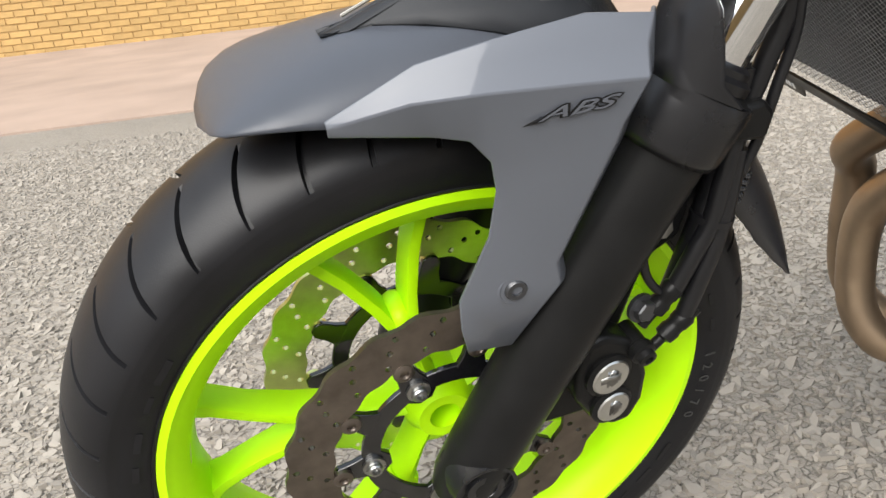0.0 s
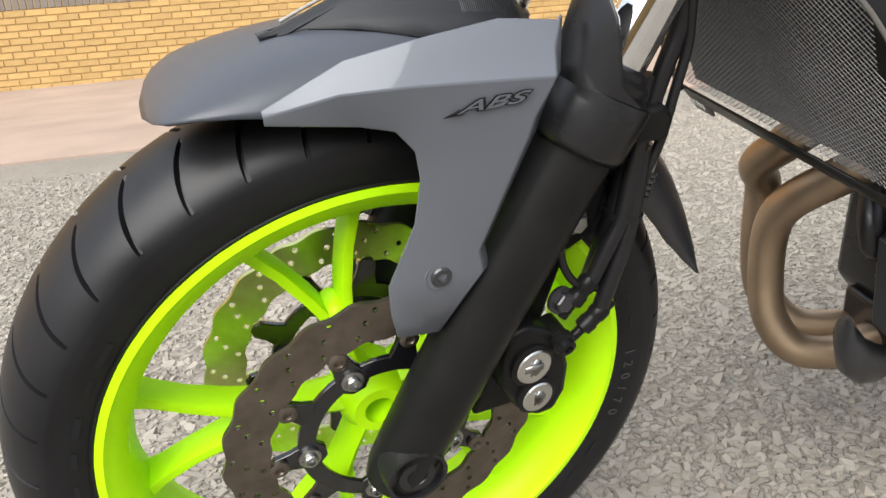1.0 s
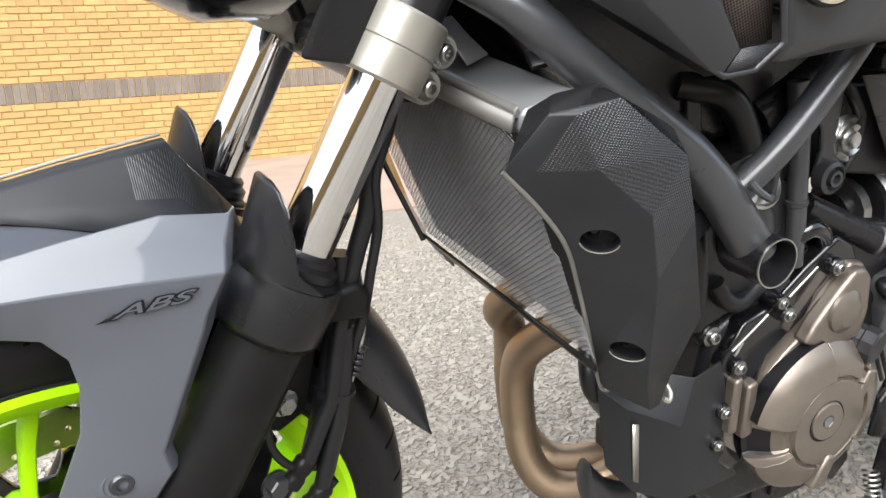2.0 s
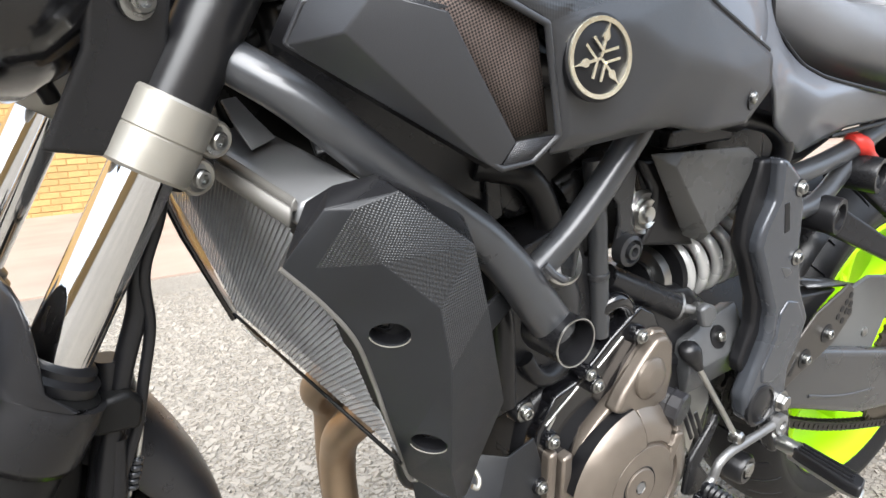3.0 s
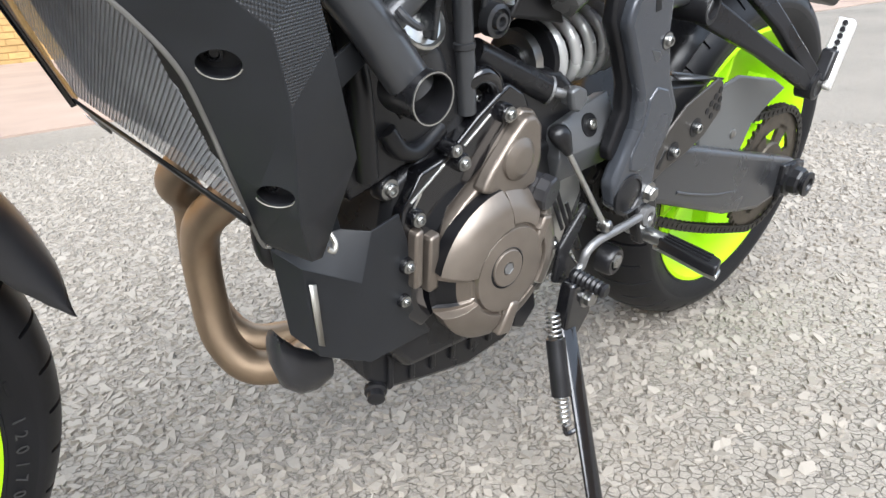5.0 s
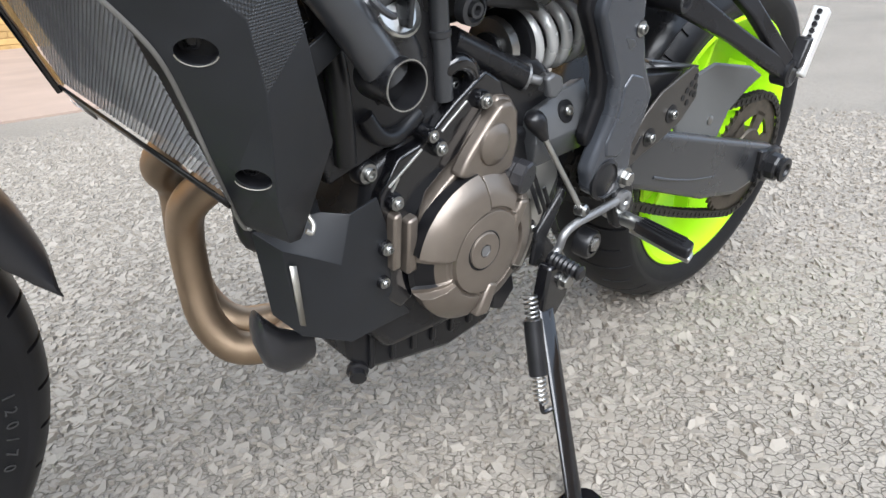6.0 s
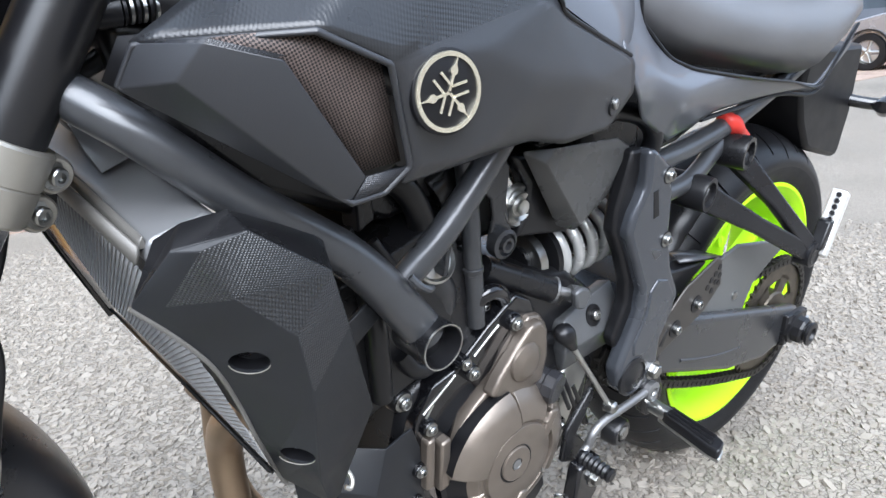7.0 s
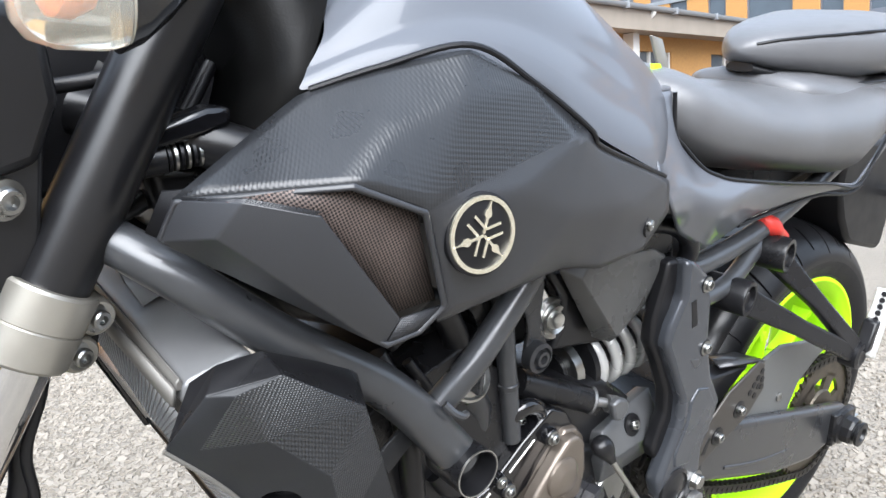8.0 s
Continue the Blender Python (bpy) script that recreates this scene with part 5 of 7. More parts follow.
bracket = part("footrest_bracket", slab(outl, -0.1525, -0.130), DARK, bike, "dark grey cast footrest bracket", bevel=0.0085, segments=4)
part("bracket_lower_face", slab([(0.900, 0.528), (0.924, 0.522), (0.944, 0.496), (0.939, 0.468), (0.924, 0.438), (0.908, 0.424), (0.876, 0.430), (0.872, 0.448), (0.888, 0.486), (0.888, 0.514)], -0.1545, -0.149), DARK, bracket, bevel=0.0045, segments=3)
# the bracket's shadow side, its shade put in as a black slab
part("bracket_shade_side", slab([(0.842, 0.692), (0.850, 0.691), (0.838, 0.622), (0.848, 0.589), (0.888, 0.528), (0.890, 0.513), (0.866, 0.451), (0.856, 0.440), (0.848, 0.455), (0.862, 0.500), (0.856, 0.530), (0.834, 0.570), (0.813, 0.600), (0.812, 0.628), (0.822, 0.672), (0.824, 0.692)], -0.139, -0.122), INK_AND_SHADE, bracket, "black slab painted as the bracket's shaded flank", bevel=0.004)
part("bracket_slot", slab([(0.856, 0.645), (0.865, 0.647), (0.876, 0.614), (0.866, 0.611)], -0.1532, -0.145), INK_AND_SHADE, bracket, bevel=0.001)
part("bracket_dent", slab([(0.872, 0.572), (0.892, 0.568), (0.897, 0.561), (0.886, 0.556)], -0.1529, -0.146), FRAME, bracket, bevel=0.001)
for x, z in ((0.882, 0.660), (0.901, 0.579)):
    part("bolt_well", turned((x, -0.1490, z), (0, -1, 0), [(0.0100, 0), (0.0100, 0.004), (0.0085, 0.0045)], 22), INK_AND_SHADE, bracket)
    socket_bolt("bracket_bolt", (x, -0.1527, z), (0, -1, 0), 0.006, bracket)
pv = part("pivot_cap", turned((0.884, -0.1505, 0.399), (0, -1, 0), [(0.026, 0), (0.026, 0.004), (0.022, 0.006), (0.021, 0.004), (0.018, 0.005), (0.002, 0.007)], 36), CAST, bracket, "round swingarm pivot cap")
hex_bolt("pivot_bolt", (0.931, -0.152, 0.391), (0, -1, 0), 0.009, bracket)
HEEL = material("brown_grey_anodised_plate", (0.060, 0.055, 0.050), 0.38, metal=0.6, var=0.12, scale=16, bump=0.1, bump_scale=900)
heel = part("heel_guard", slab([(1.055, 0.517), (1.069, 0.511), (1.080, 0.472), (1.047, 0.440), (1.009, 0.424), (0.971, 0.412), (0.941, 0.398), (0.928, 0.412), (0.938, 0.437), (0.958, 0.465), (0.989, 0.491)], -0.147, -0.143), HEEL, bracket, "drilled dark metal heel guard", bevel=0.0015)
part("heel_guard_lip", facets([(1.068, -0.146, 0.516), (1.066, -0.104, 0.511), (1.000, -0.104, 0.523), (0.990, -0.128, 0.520)], [(0, 1, 2, 3)]), CASTGREY, heel, solid=0.003)
part("heel_guard_box", slab([(0.930, 0.516), (1.052, 0.508), (1.020, 0.490), (0.962, 0.455), (0.945, 0.480)], -0.135, -0.108), HOSE, heel, bevel=0.003)
for x, z in ((1.065, 0.501), (1.057, 0.493), (1.069, 0.488), (1.049, 0.485), (1.061, 0.480), (1.042, 0.476), (1.055, 0.468), (1.070, 0.477)):
    part("guard_hole", turned((x, -0.1472, z), (0, -1, 0), [(0.0044, 0), (0.0044, 0.0006)], 14), INK_AND_SHADE, heel)
for x, z in ((1.021, 0.458), (0.977, 0.434)):
    part("bolt_well", turned((x, -0.146, z), (0, -1, 0), [(0.0125, 0), (0.0125, 0.002), (0.0110, 0.0022)], 22), INK_AND_SHADE, heel)
    socket_bolt("guard_bolt", (x, -0.149, z), (0, -1, 0), 0.0062, heel, washer=False)
part("guard_slot", slab([(0.945, 0.418), (0.956, 0.440), (0.962, 0.437), (0.953, 0.414)], -0.1478, -0.144), INK_AND_SHADE, heel, bevel=0.001)

arm_l = [(0.960, 0.440), (1.061, 0.421), (1.25, 0.375), (1.392, 0.341), (1.425, 0.332), (1.432, 0.296), (1.367, 0.272), (1.314, 0.264), (1.199, 0.284), (1.011, 0.346), (0.960, 0.360)]
swing = part("swingarm", slab(arm_l, -0.137, -0.113), CASTGREY, bike, "dark grey pressed steel swingarm", bevel=0.010, segments=3)
part("swingarm_far", slab(arm_l, 0.094, 0.130), CASTGREY, swing, bevel=0.010)
part("swingarm_crease", pipe([(1.030, -0.1365, 0.362), (1.085, -0.1370, 0.346), (1.150, -0.1370, 0.331), (1.225, -0.1365, 0.320)], 0.0028, 10, taper=0.0014), CASTGREY, swing, smooth=60)
part("swingarm_bridge", slab([(0.93, 0.345), (0.93, 0.42), (1.06, 0.42), (1.06, 0.345)], -0.094, 0.094), CAST, swing, bevel=0.008)
part("chain_adjuster", slab([(1.358, 0.336), (1.436, 0.330), (1.440, 0.280), (1.365, 0.276)], -0.146, -0.132), CAST, swing, bevel=0.003)
nut = part("axle_nut", turned((1.390, -0.144, 0.307), (0, -1, 0), [(0.030, 0), (0.030, 0.006), (0.024, 0.008), (0.024, 0.020), (0.021, 0.024), (0.012, 0.024), (0.010, 0.016)], 10), CAST, swing, "black axle nut and slider bobbin", smooth=20)
part("axle_bobbin", turned((1.390, -0.156, 0.307), (0, -1, 0), [(0.016, 0), (0.016, 0.016), (0.021, 0.018), (0.021, 0.022), (0.012, 0.023), (0.010, 0.018)], 24), HOSE, nut)
part("adjuster_bolt", rod((1.428, -0.138, 0.304), (1.462, -0.138, 0.300), 0.005, n=12), ALU, swing)
# chain guard above the arm
GUARDGREY = material("green_grey_satin_plastic", (0.085, 0.088, 0.088), 0.36, var=0.06, scale=10, bump=0.1, bump_scale=1200)
part("chain_guard", slab([(1.070, 0.470), (1.127, 0.492), (1.168, 0.501), (1.284, 0.482), (1.332, 0.462), (1.293, 0.446), (1.246, 0.418), (1.226, 0.372), (1.10, 0.395)], -0.121, -0.115), GUARDGREY, swing, "grey chain guard panel", bevel=0.003)
part("guard_screw", turned((1.188, -0.121, 0.413), (0, -1, 0), [(0.007, 0), (0.007, 0.002), (0.004, 0.004)], 16), STEEL, swing)
# chain and sprocket
spr = bmesh.new()
lathe([(0.072, -0.107), (0.102, -0.107), (0.102, -0.101), (0.072, -0.101)], 86, True, (RW.x, 0, RW.z), spr)
for k in range(43):
    a = 2 * math.pi * k / 43
    d, s = Vector((math.cos(a), 0, math.sin(a))), Vector((-math.sin(a), 0, math.cos(a)))
    slab([(p.x, p.z) for p in (RW + d * 0.102 - s * 0.0045, RW + d * 0.102 + s * 0.0045, RW + d * 0.1105 + s * 0.0018, RW + d * 0.1085 - s * 0.0018)], -0.1065, -0.1015, spr)
for k in range(6):
    a = radians(60 * k + 10)
    d, s = Vector((math.cos(a), 0, math.sin(a))), Vector((-math.sin(a), 0, math.cos(a)))
    slab([(p.x, p.z) for p in (RW + d * 0.035 - s * 0.012, RW + d * 0.035 + s * 0.012, RW + d * 0.078 + s * 0.017, RW + d * 0.078 - s * 0.017)], -0.107, -0.101, spr)
lathe([(0.020, -0.110), (0.046, -0.110), (0.049, -0.106), (0.049, -0.080), (0.020, -0.080)], 40, True, (RW.x, 0, RW.z), spr)
RUST = material("oily_steel_chain", (0.10, 0.085, 0.065), 0.45, metal=0.8, var=0.3, scale=90)
LINKED = material("dark_oily_chain", (0.035, 0.032, 0.028), 0.45, metal=0.7, var=0.3, scale=90)
# added block: keeps the gap below the steering head dark
part("head_gap_block", slab([(0.305, 0.80), (0.318, 0.735), (0.345, 0.705), (0.40, 0.680), (0.45, 0.655), (0.48, 0.69), (0.42, 0.77), (0.36, 0.82)], 0.03, 0.06), CAST, bike, "black block added to darken the gap under the steering head", bevel=0.004)

part("sprocket", spr, RUST, bike, "oily steel rear sprocket", smooth=30)
path = [Vector((0.905 + 0.028 * math.cos(radians(a)), -0.104, 0.392 + 0.028 * math.sin(radians(a)))) for a in range(100, 261, 16)]
path += [Vector((0.905 + (RW.x - 0.012 - 0.905) * t, -0.104, 0.364 + (RW.z - 0.106 - 0.364) * t - 0.014 * math.sin(t * math.pi))) for t in [i / 40 for i in range(1, 40)]]
path += [RW + Vector((0.106 * math.cos(radians(a)), -0.104 - RW.y, 0.106 * math.sin(radians(a)))) for a in range(-94, 85, 6)]
path += [Vector((RW.x + 0.012 + (0.905 - RW.x) * t, -0.104, RW.z + 0.106 + (0.420 - RW.z - 0.106) * t)) for t in [i / 40 for i in range(1, 40)]]
links, acc = [], 0.0
for p, q in zip(path, path[1:]):
    seg = (q - p).length
    while acc + seg >= 0.0159 * (len(links) + 1):
        links.append(p.lerp(q, (0.0159 * (len(links) + 1) - acc) / seg))
    acc += seg
chain = new("drive_chain")
chain.parent = bike
tagged(chain, "dark oily drive chain")
lm = bmesh.new()
for y in (-0.0075, 0.0055):
    slab([(-0.0115, -0.0045), (-0.006, -0.0072), (0, -0.0052), (0.006, -0.0072), (0.0115, -0.0045), (0.0115, 0.0045), (0.006, 0.0072), (0, 0.0052), (-0.006, 0.0072), (-0.0115, 0.0045)], y, y + 0.002, lm)
turned((0.008, -0.009, 0), (0, 1, 0), [(0.0035, 0), (0.0035, 0.018)], 8, lm)
link_me = mesh_of(lm, "link")
link_me.materials.append(LINKED)
for p, q in zip(links, links[1:]):
    o = new("link", link_me)
    o.parent = chain
    o.matrix_basis = Matrix.Translation((p + q) / 2) @ Matrix.Rotation(-math.atan2(q.z - p.z, q.x - p.x), 4, "Y")

rear_wheel = wheel("rear_wheel", RW, 0.072, 92, 0.070, None)
tyre(RW, 0.311, 0.085, 0.070, 38, 1, rear_wheel)
part("rear_brake_disc", perforated_ring(RW, 0.093, 0.097, 0.085, 0.1225, 48, lambda i, k: i % 3 == k, 0.003, 10, 0.0025), DISC, rear_wheel, "drilled rear brake disc", smooth=30)

# shock absorber with a pale coil spring
SPRING = material("grey_spring_paint", (0.42, 0.42, 0.41), 0.28, metal=0.3, var=0.08)
s0, s1 = Vector((0.792, -0.052, 0.551)), Vector((0.968, -0.050, 0.572))
shock = part("shock_absorber", rod(s0 - (s1 - s0) * 0.2, s1 + (s1 - s0) * 0.2, 0.020, n=24), CAST, bike, "rear shock absorber with grey coil spring")
ax = (s1 - s0).normalized()
u = ax.orthogonal().normalized()
w = ax.cross(u)
pts = [s0 + (s1 - s0) * (k / 168) + (u * math.cos(2 * math.pi * k / 24) + w * math.sin(2 * math.pi * k / 24)) * 0.037 for k in range(169)]
part("coil_spring", pipe(pts, 0.0072, 12, straight=True), SPRING, shock, "pale grey coil spring", smooth=60)
part("spring_collar", turned(s0 - ax * 0.008, ax, [(0.024, 0), (0.042, 0), (0.042, 0.008), (0.024, 0.010)], 36), CAST, shock)
part("preload_ring", turned(s0 - ax * 0.03, ax, [(0.022, 0), (0.035, 0), (0.035, 0.012), (0.022, 0.012)], 18), ALU, shock)

# sprocket cover, gear linkage
sc = part("sprocket_cover", facets([(0.783, -0.112, 0.490), (0.819, -0.106, 0.500), (0.878, -0.102, 0.514), (0.893, -0.120, 0.463), (0.776, -0.126, 0.456), (0.882, -0.112, 0.428), (0.834, -0.112, 0.424), (0.789, -0.114, 0.420)], [(0, 1, 2, 3, 4), (4, 3, 5, 6, 7)]), COVERGREY, bike, "dark grey sprocket cover", solid=0.02, bevel=0.002, segments=2, smooth=25)
part("bolt_well", turned((0.835, -0.1150, 0.483), (0, -1, 0.35), [(0.0135, -0.002), (0.0135, 0.0012), (0.0115, 0.0014)], 22), INK_AND_SHADE, sc)
socket_bolt("cover_bolt", (0.835, -0.1165, 0.484), (0, -1, 0.35), 0.0062, sc, washer=False)
case = part("gearbox_case", slab([(0.74, 0.44), (0.76, 0.475), (0.80, 0.465), (0.84, 0.43), (0.86, 0.39), (0.85, 0.30), (0.78, 0.27), (0.74, 0.30)], -0.108, -0.06), CAST, bike, "black gearbox casing", bevel=0.010, segments=3)
for k in range(3):
    a = Vector((0.775 + 0.022 * k, -0.109, 0.43 - 0.02 * k))
    part("case_rib", rod(a, a + Vector((0.045, 0, -0.075)), 0.005, n=10), CAST, case)
part("grey_plate", slab([(0.78, 0.405), (0.825, 0.445), (0.845, 0.40), (0.800, 0.285), (0.765, 0.30)], -0.1125, -0.104), ALU, case, "bare alloy casing edge", bevel=0.003)
rod_top, rod_low = Vector((0.767, -0.131, 0.482)), Vector((0.853, -0.148, 0.365))
link = part("gear_linkage", rod(rod_top, rod_low, 0.0034, n=14), ALU, bike, "bright gear linkage rod")
part("rubber_boot", loft([[rod_top + (rod_top - rod_low).normalized() * h + Vector((r * math.cos(a), r * math.sin(a), r * 0.5 * math.cos(a))) for a in (2 * math.pi * i / 16 for i in range(16))] for h, r in ((-0.020, 0.005), (-0.012, 0.0065), (-0.004, 0.009), (0.006, 0.0115), (0.014, 0.0105), (0.019, 0.006))]), HOSE, link, "black rubber boot", smooth=60)
part("rod_joint", turned(rod_low, (0.1, -1, 0.1), [(0.008, -0.006), (0.008, 0.006), (0.005, 0.009)], 16), STEEL, link)
lever = part("gear_lever", pipe([(0.929, -0.152, 0.361), (0.900, -0.152, 0.357), (0.870, -0.151, 0.353), (0.844, -0.150, 0.349), (0.824, -0.150, 0.340), (0.818, -0.149, 0.322), (0.806, -0.149, 0.314)], 0.0055, 12), CASTALU, bike, "bare alloy gear lever")
part("lever_pivot", turned((0.935, -0.140, 0.360), (0, -1, 0), [(0.013, 0), (0.013, 0.018), (0.009, 0.020), (0.006, 0.020), (0.005, 0.014)], 22), CASTALU, lever)
part("toe_peg", turned((0.802, -0.150, 0.316), (0.02, -1, -0.03), [(0.0075, 0)] + [(0.0098 if k % 2 else 0.0080, 0.003 + 0.0032 * k) for k in range(13)] + [(0.0095, 0.046), (0.006, 0.049)], 20), HOSE, lever, "ribbed black rubber toe peg", smooth=25)
part("lever_plate", slab([(0.790, 0.345), (0.830, 0.395), (0.838, 0.385), (0.812, 0.335), (0.835, 0.31), (0.815, 0.29), (0.79, 0.30)], -0.135, -0.127), CAST, bike, "black side stand bracket", bevel=0.003)

# rider footrest
pa, pb = Vector((0.957, -0.150, 0.326)), Vector((0.922, -0.268, 0.338))
peg = part("footrest", rod(pa + Vector((0, 0.03, 0.0)), pa.lerp(pb, 0.25), 0.010, n=18), ALU, bike, "alloy footrest with ribbed rubber pad")
d = (pb - pa).normalized()
sd = Vector((0.95, 0.28, 0)).normalized()
secs = [[pa + d * h + sd * (x * wd) + Vector((0, 0, z)) for x, z in ((-1, -0.006), (1, -0.006), (1, 0.004), (0.85, 0.0075), (-0.85, 0.0075), (-1, 0.004))] for h, wd in ((0.022, 0.011), (0.030, 0.014), (0.105, 0.0165), (0.118, 0.014), (0.122, 0.010))]
pad = part("rubber_pad", loft(secs), HOSE, peg, "black grooved rubber pad", bevel=0.0015)
for k in (-1, 0, 1):
    part("pad_rib", rod(pa + d * 0.032 + sd * (0.008 * k) + Vector((0, 0, 0.0078)), pa + d * 0.108 + sd * (0.0095 * k) + Vector((0, 0, 0.0078)), 0.0022, n=8), HOSE, pad)
part("peg_underside", loft([[p - Vector((0, 0, 0.006)) for p in s] for s in [[pa + d * h + sd * (x * wd) + Vector((0, 0, z)) for x, z in ((-0.9, -0.006), (0.9, -0.006), (0.9, 0.002), (-0.9, 0.002))] for h, wd in ((0.015, 0.012), (0.10, 0.015), (0.124, 0.012))]]), ALU, peg, bevel=0.002)
part("peg_hanger", slab([(0.925, 0.402), (0.945, 0.40), (0.975, 0.345), (0.970, 0.315), (0.945, 0.312), (0.932, 0.335), (0.905, 0.39)], -0.150, -0.132), CAST, bike, "black footrest hanger", bevel=0.004)
hex_bolt("hanger_bolt", (0.940, -0.150, 0.350), (0, -1, 0), 0.008, peg)
bump = part("hero_bobbin", turned((0.905, -0.120, 0.296), (0.1, -1, 0), [(0.020, 0), (0.020, 0.018), (0.017, 0.022), (0.012, 0.022), (0.010, 0.016)], 24), CAST, bike, "black frame bobbin")
part("bobbin_bolt", turned((0.907, -0.138, 0.297), (0.1, -1, 0), [(0.0105, 0), (0.0105, 0.005), (0.008, 0.007)], 6), STEEL, bump)

# side stand, down, its foot on the ground
sp, sf = Vector((0.794, -0.160, 0.255)), Vector((0.740, -0.288, 0.062))
stand = part("side_stand", loft([[c + Vector((0.0125 * math.cos(a), 0.010 * math.sin(a) * 0.9, 0.010 * math.sin(a) * 0.5)) for a in (2 * math.pi * i / 20 for i in range(20))] for c in (sp, sp.lerp(sf, 0.3), sp.lerp(sf, 0.8), sf)]), GLOSS_BLACK, bike, "black side stand leg")
up = Vector((0, -math.sin(radians(-LEAN_ANGLE)), math.cos(radians(LEAN_ANGLE))))
foot_c = sf - up * 0.004
part("stand_foot", loft([[foot_c + up * h + Vector((x, 0, 0)) + up.cross(Vector((1, 0, 0))) * y for x, y in ((-0.028, -0.02), (0.03, -0.024), (0.036, 0.0), (0.03, 0.024), (-0.028, 0.02))] for h in (-0.005, 0.003)]), GLOSS_BLACK, stand, bevel=0.002)
part("stand_knuckle", slab([(0.785, 0.312), (0.826, 0.314), (0.830, 0.262), (0.812, 0.236), (0.782, 0.240)], -0.166, -0.146), GLOSS_BLACK, stand, bevel=0.004)
hex_bolt("stand_bolt", (0.816, -0.166, 0.288), (0, -1, 0), 0.009, stand)
q0, q1 = Vector((0.760, -0.160, 0.285)), Vector((0.742, -0.215, 0.165))
sa = (q1 - q0).normalized()
su = sa.orthogonal().normalized()
sw = sa.cross(su)
pts = [q0.lerp(q1, k / 240) + (su * math.cos(2 * math.pi * k / 10) + sw * math.sin(2 * math.pi * k / 10)) * 0.0075 for k in range(241)]
part("stand_spring", pipe(pts, 0.0014, 6, straight=True), STEEL, stand, "bright coil spring", smooth=60)
part("spring_sleeve", rod(q0.lerp(q1, 0.24), q0.lerp(q1, 0.74), 0.0115, n=24), HOSE, stand, "black plastic spring sleeve")
part("spring_hook", pipe([q1, q1 + Vector((0.002, -0.004, -0.012)), q1 + Vector((0.016, -0.008, -0.010))], 0.003, 8), GLOSS_BLACK, stand)
part("stand_switch", slab([(0.735, 0.285), (0.765, 0.30), (0.775, 0.27), (0.755, 0.245), (0.735, 0.255)], -0.125, -0.105), CAST, bike, "black side stand switch", bevel=0.003)

# pillion footrest bracket: two arms that meet at the peg
j = Vector((1.232, -0.186, 0.500))
pill = part("pillion_bracket", loft([[c + Vector((0, 0.0085 * sy, 0)) + nrm * (w * sx) for sx, sy in ((-1, -1), (1, -1), (1, 1), (-1, 1))] for c, w, nrm in ((Vector((1.036, -0.112, 0.598)), 0.019, Vector((0.45, 0, 0.89))), (Vector((1.13, -0.155, 0.550)), 0.012, Vector((0.45, 0, 0.89))), (j, 0.013, Vector((0.45, 0, 0.89))))]), CAST, bike, "black cast pillion footrest bracket", bevel=0.004, segments=3)
part("bracket_arm", loft([[c + Vector((0, 0.0085 * sy, 0)) + nrm * (w * sx) for sx, sy in ((-1, -1), (1, -1), (1, 1), (-1, 1))] for c, w, nrm in ((Vector((1.116, -0.112, 0.638)), 0.019, Vector((0.79, 0, 0.61))), (Vector((1.165, -0.155, 0.580)), 0.012, Vector((0.79, 0, 0.61))), (j + Vector((0.005, 0, 0.01)), 0.013, Vector((0.79, 0, 0.61))))]), CAST, pill, bevel=0.004, segments=3)
for p in ((1.108, -0.099, 0.647), (1.024, -0.099, 0.604)):
    part("bracket_eye", turned(p, (0.15, -1, 0), [(0.023, -0.03), (0.0235, 0.028), (0.0225, 0.032), (0.017, 0.032), (0.016, 0.02), (0.010, 0.02)], 36), CAST, pill, "hollow round bracket mount")
part("peg_joint", turned(j + Vector((0.012, 0.012, -0.006)), (0, -1, 0), [(0.019, 0), (0.019, 0.024), (0.013, 0.026), (0.009, 0.024)], 24), CAST, pill)
pp = [Vector((1.262, -0.196, 0.490)), Vector((1.305, -0.190, 0.580))]
WHITEALU = material("bright_cast_alloy", (0.72, 0.72, 0.70), 0.4, metal=0.6, var=0.06, bump=0.2)
ppeg = part("pillion_footrest", loft([[c + Vector((0.008 * sx, 0.012 * sy, -0.004 * sx)) for sx, sy in ((-1, -1), (1, -1), (1, 1), (-1, 1))] for c in (pp[0], pp[0].lerp(pp[1], 0.9), pp[1])]), WHITEALU, pill, "folded bright alloy pillion footrest", bevel=0.003)
for k in range(9):
    c = pp[0].lerp(pp[1], 0.16 + 0.095 * k) + Vector((-0.009, -0.002, 0.004))
    part("peg_tooth", turned(c, (-0.9, 0, 0.4), [(0.004, 0), (0.0038, 0.003)], 8), HOSE, ppeg)
part("peg_rubber", loft([[c + Vector((-0.016 + 0.008 * sx, 0.010 * sy, 0.004)) for sx, sy in ((-1, -1), (1, -1), (1, 1), (-1, 1))] for c in (pp[0].lerp(pp[1], 0.1), pp[0].lerp(pp[1], 0.55))]), HOSE, ppeg, bevel=0.003)

# rear subframe, tail underside, plate carrier
part("subframe_tube", pipe([(0.84, -0.10, 0.66), (0.95, -0.10, 0.655), (1.10, -0.095, 0.68), (1.28, -0.085, 0.735), (1.45, -0.07, 0.79)], 0.013, 16), FRAME, bike, "satin black rear subframe tube")
part("subframe_tube", pipe([(0.86, -0.105, 0.60), (0.95, -0.105, 0.61), (1.03, -0.10, 0.62), (1.12, -0.09, 0.67), (1.20, -0.085, 0.71)], 0.012, 16), FRAME, bike, "satin black rear subframe tube")
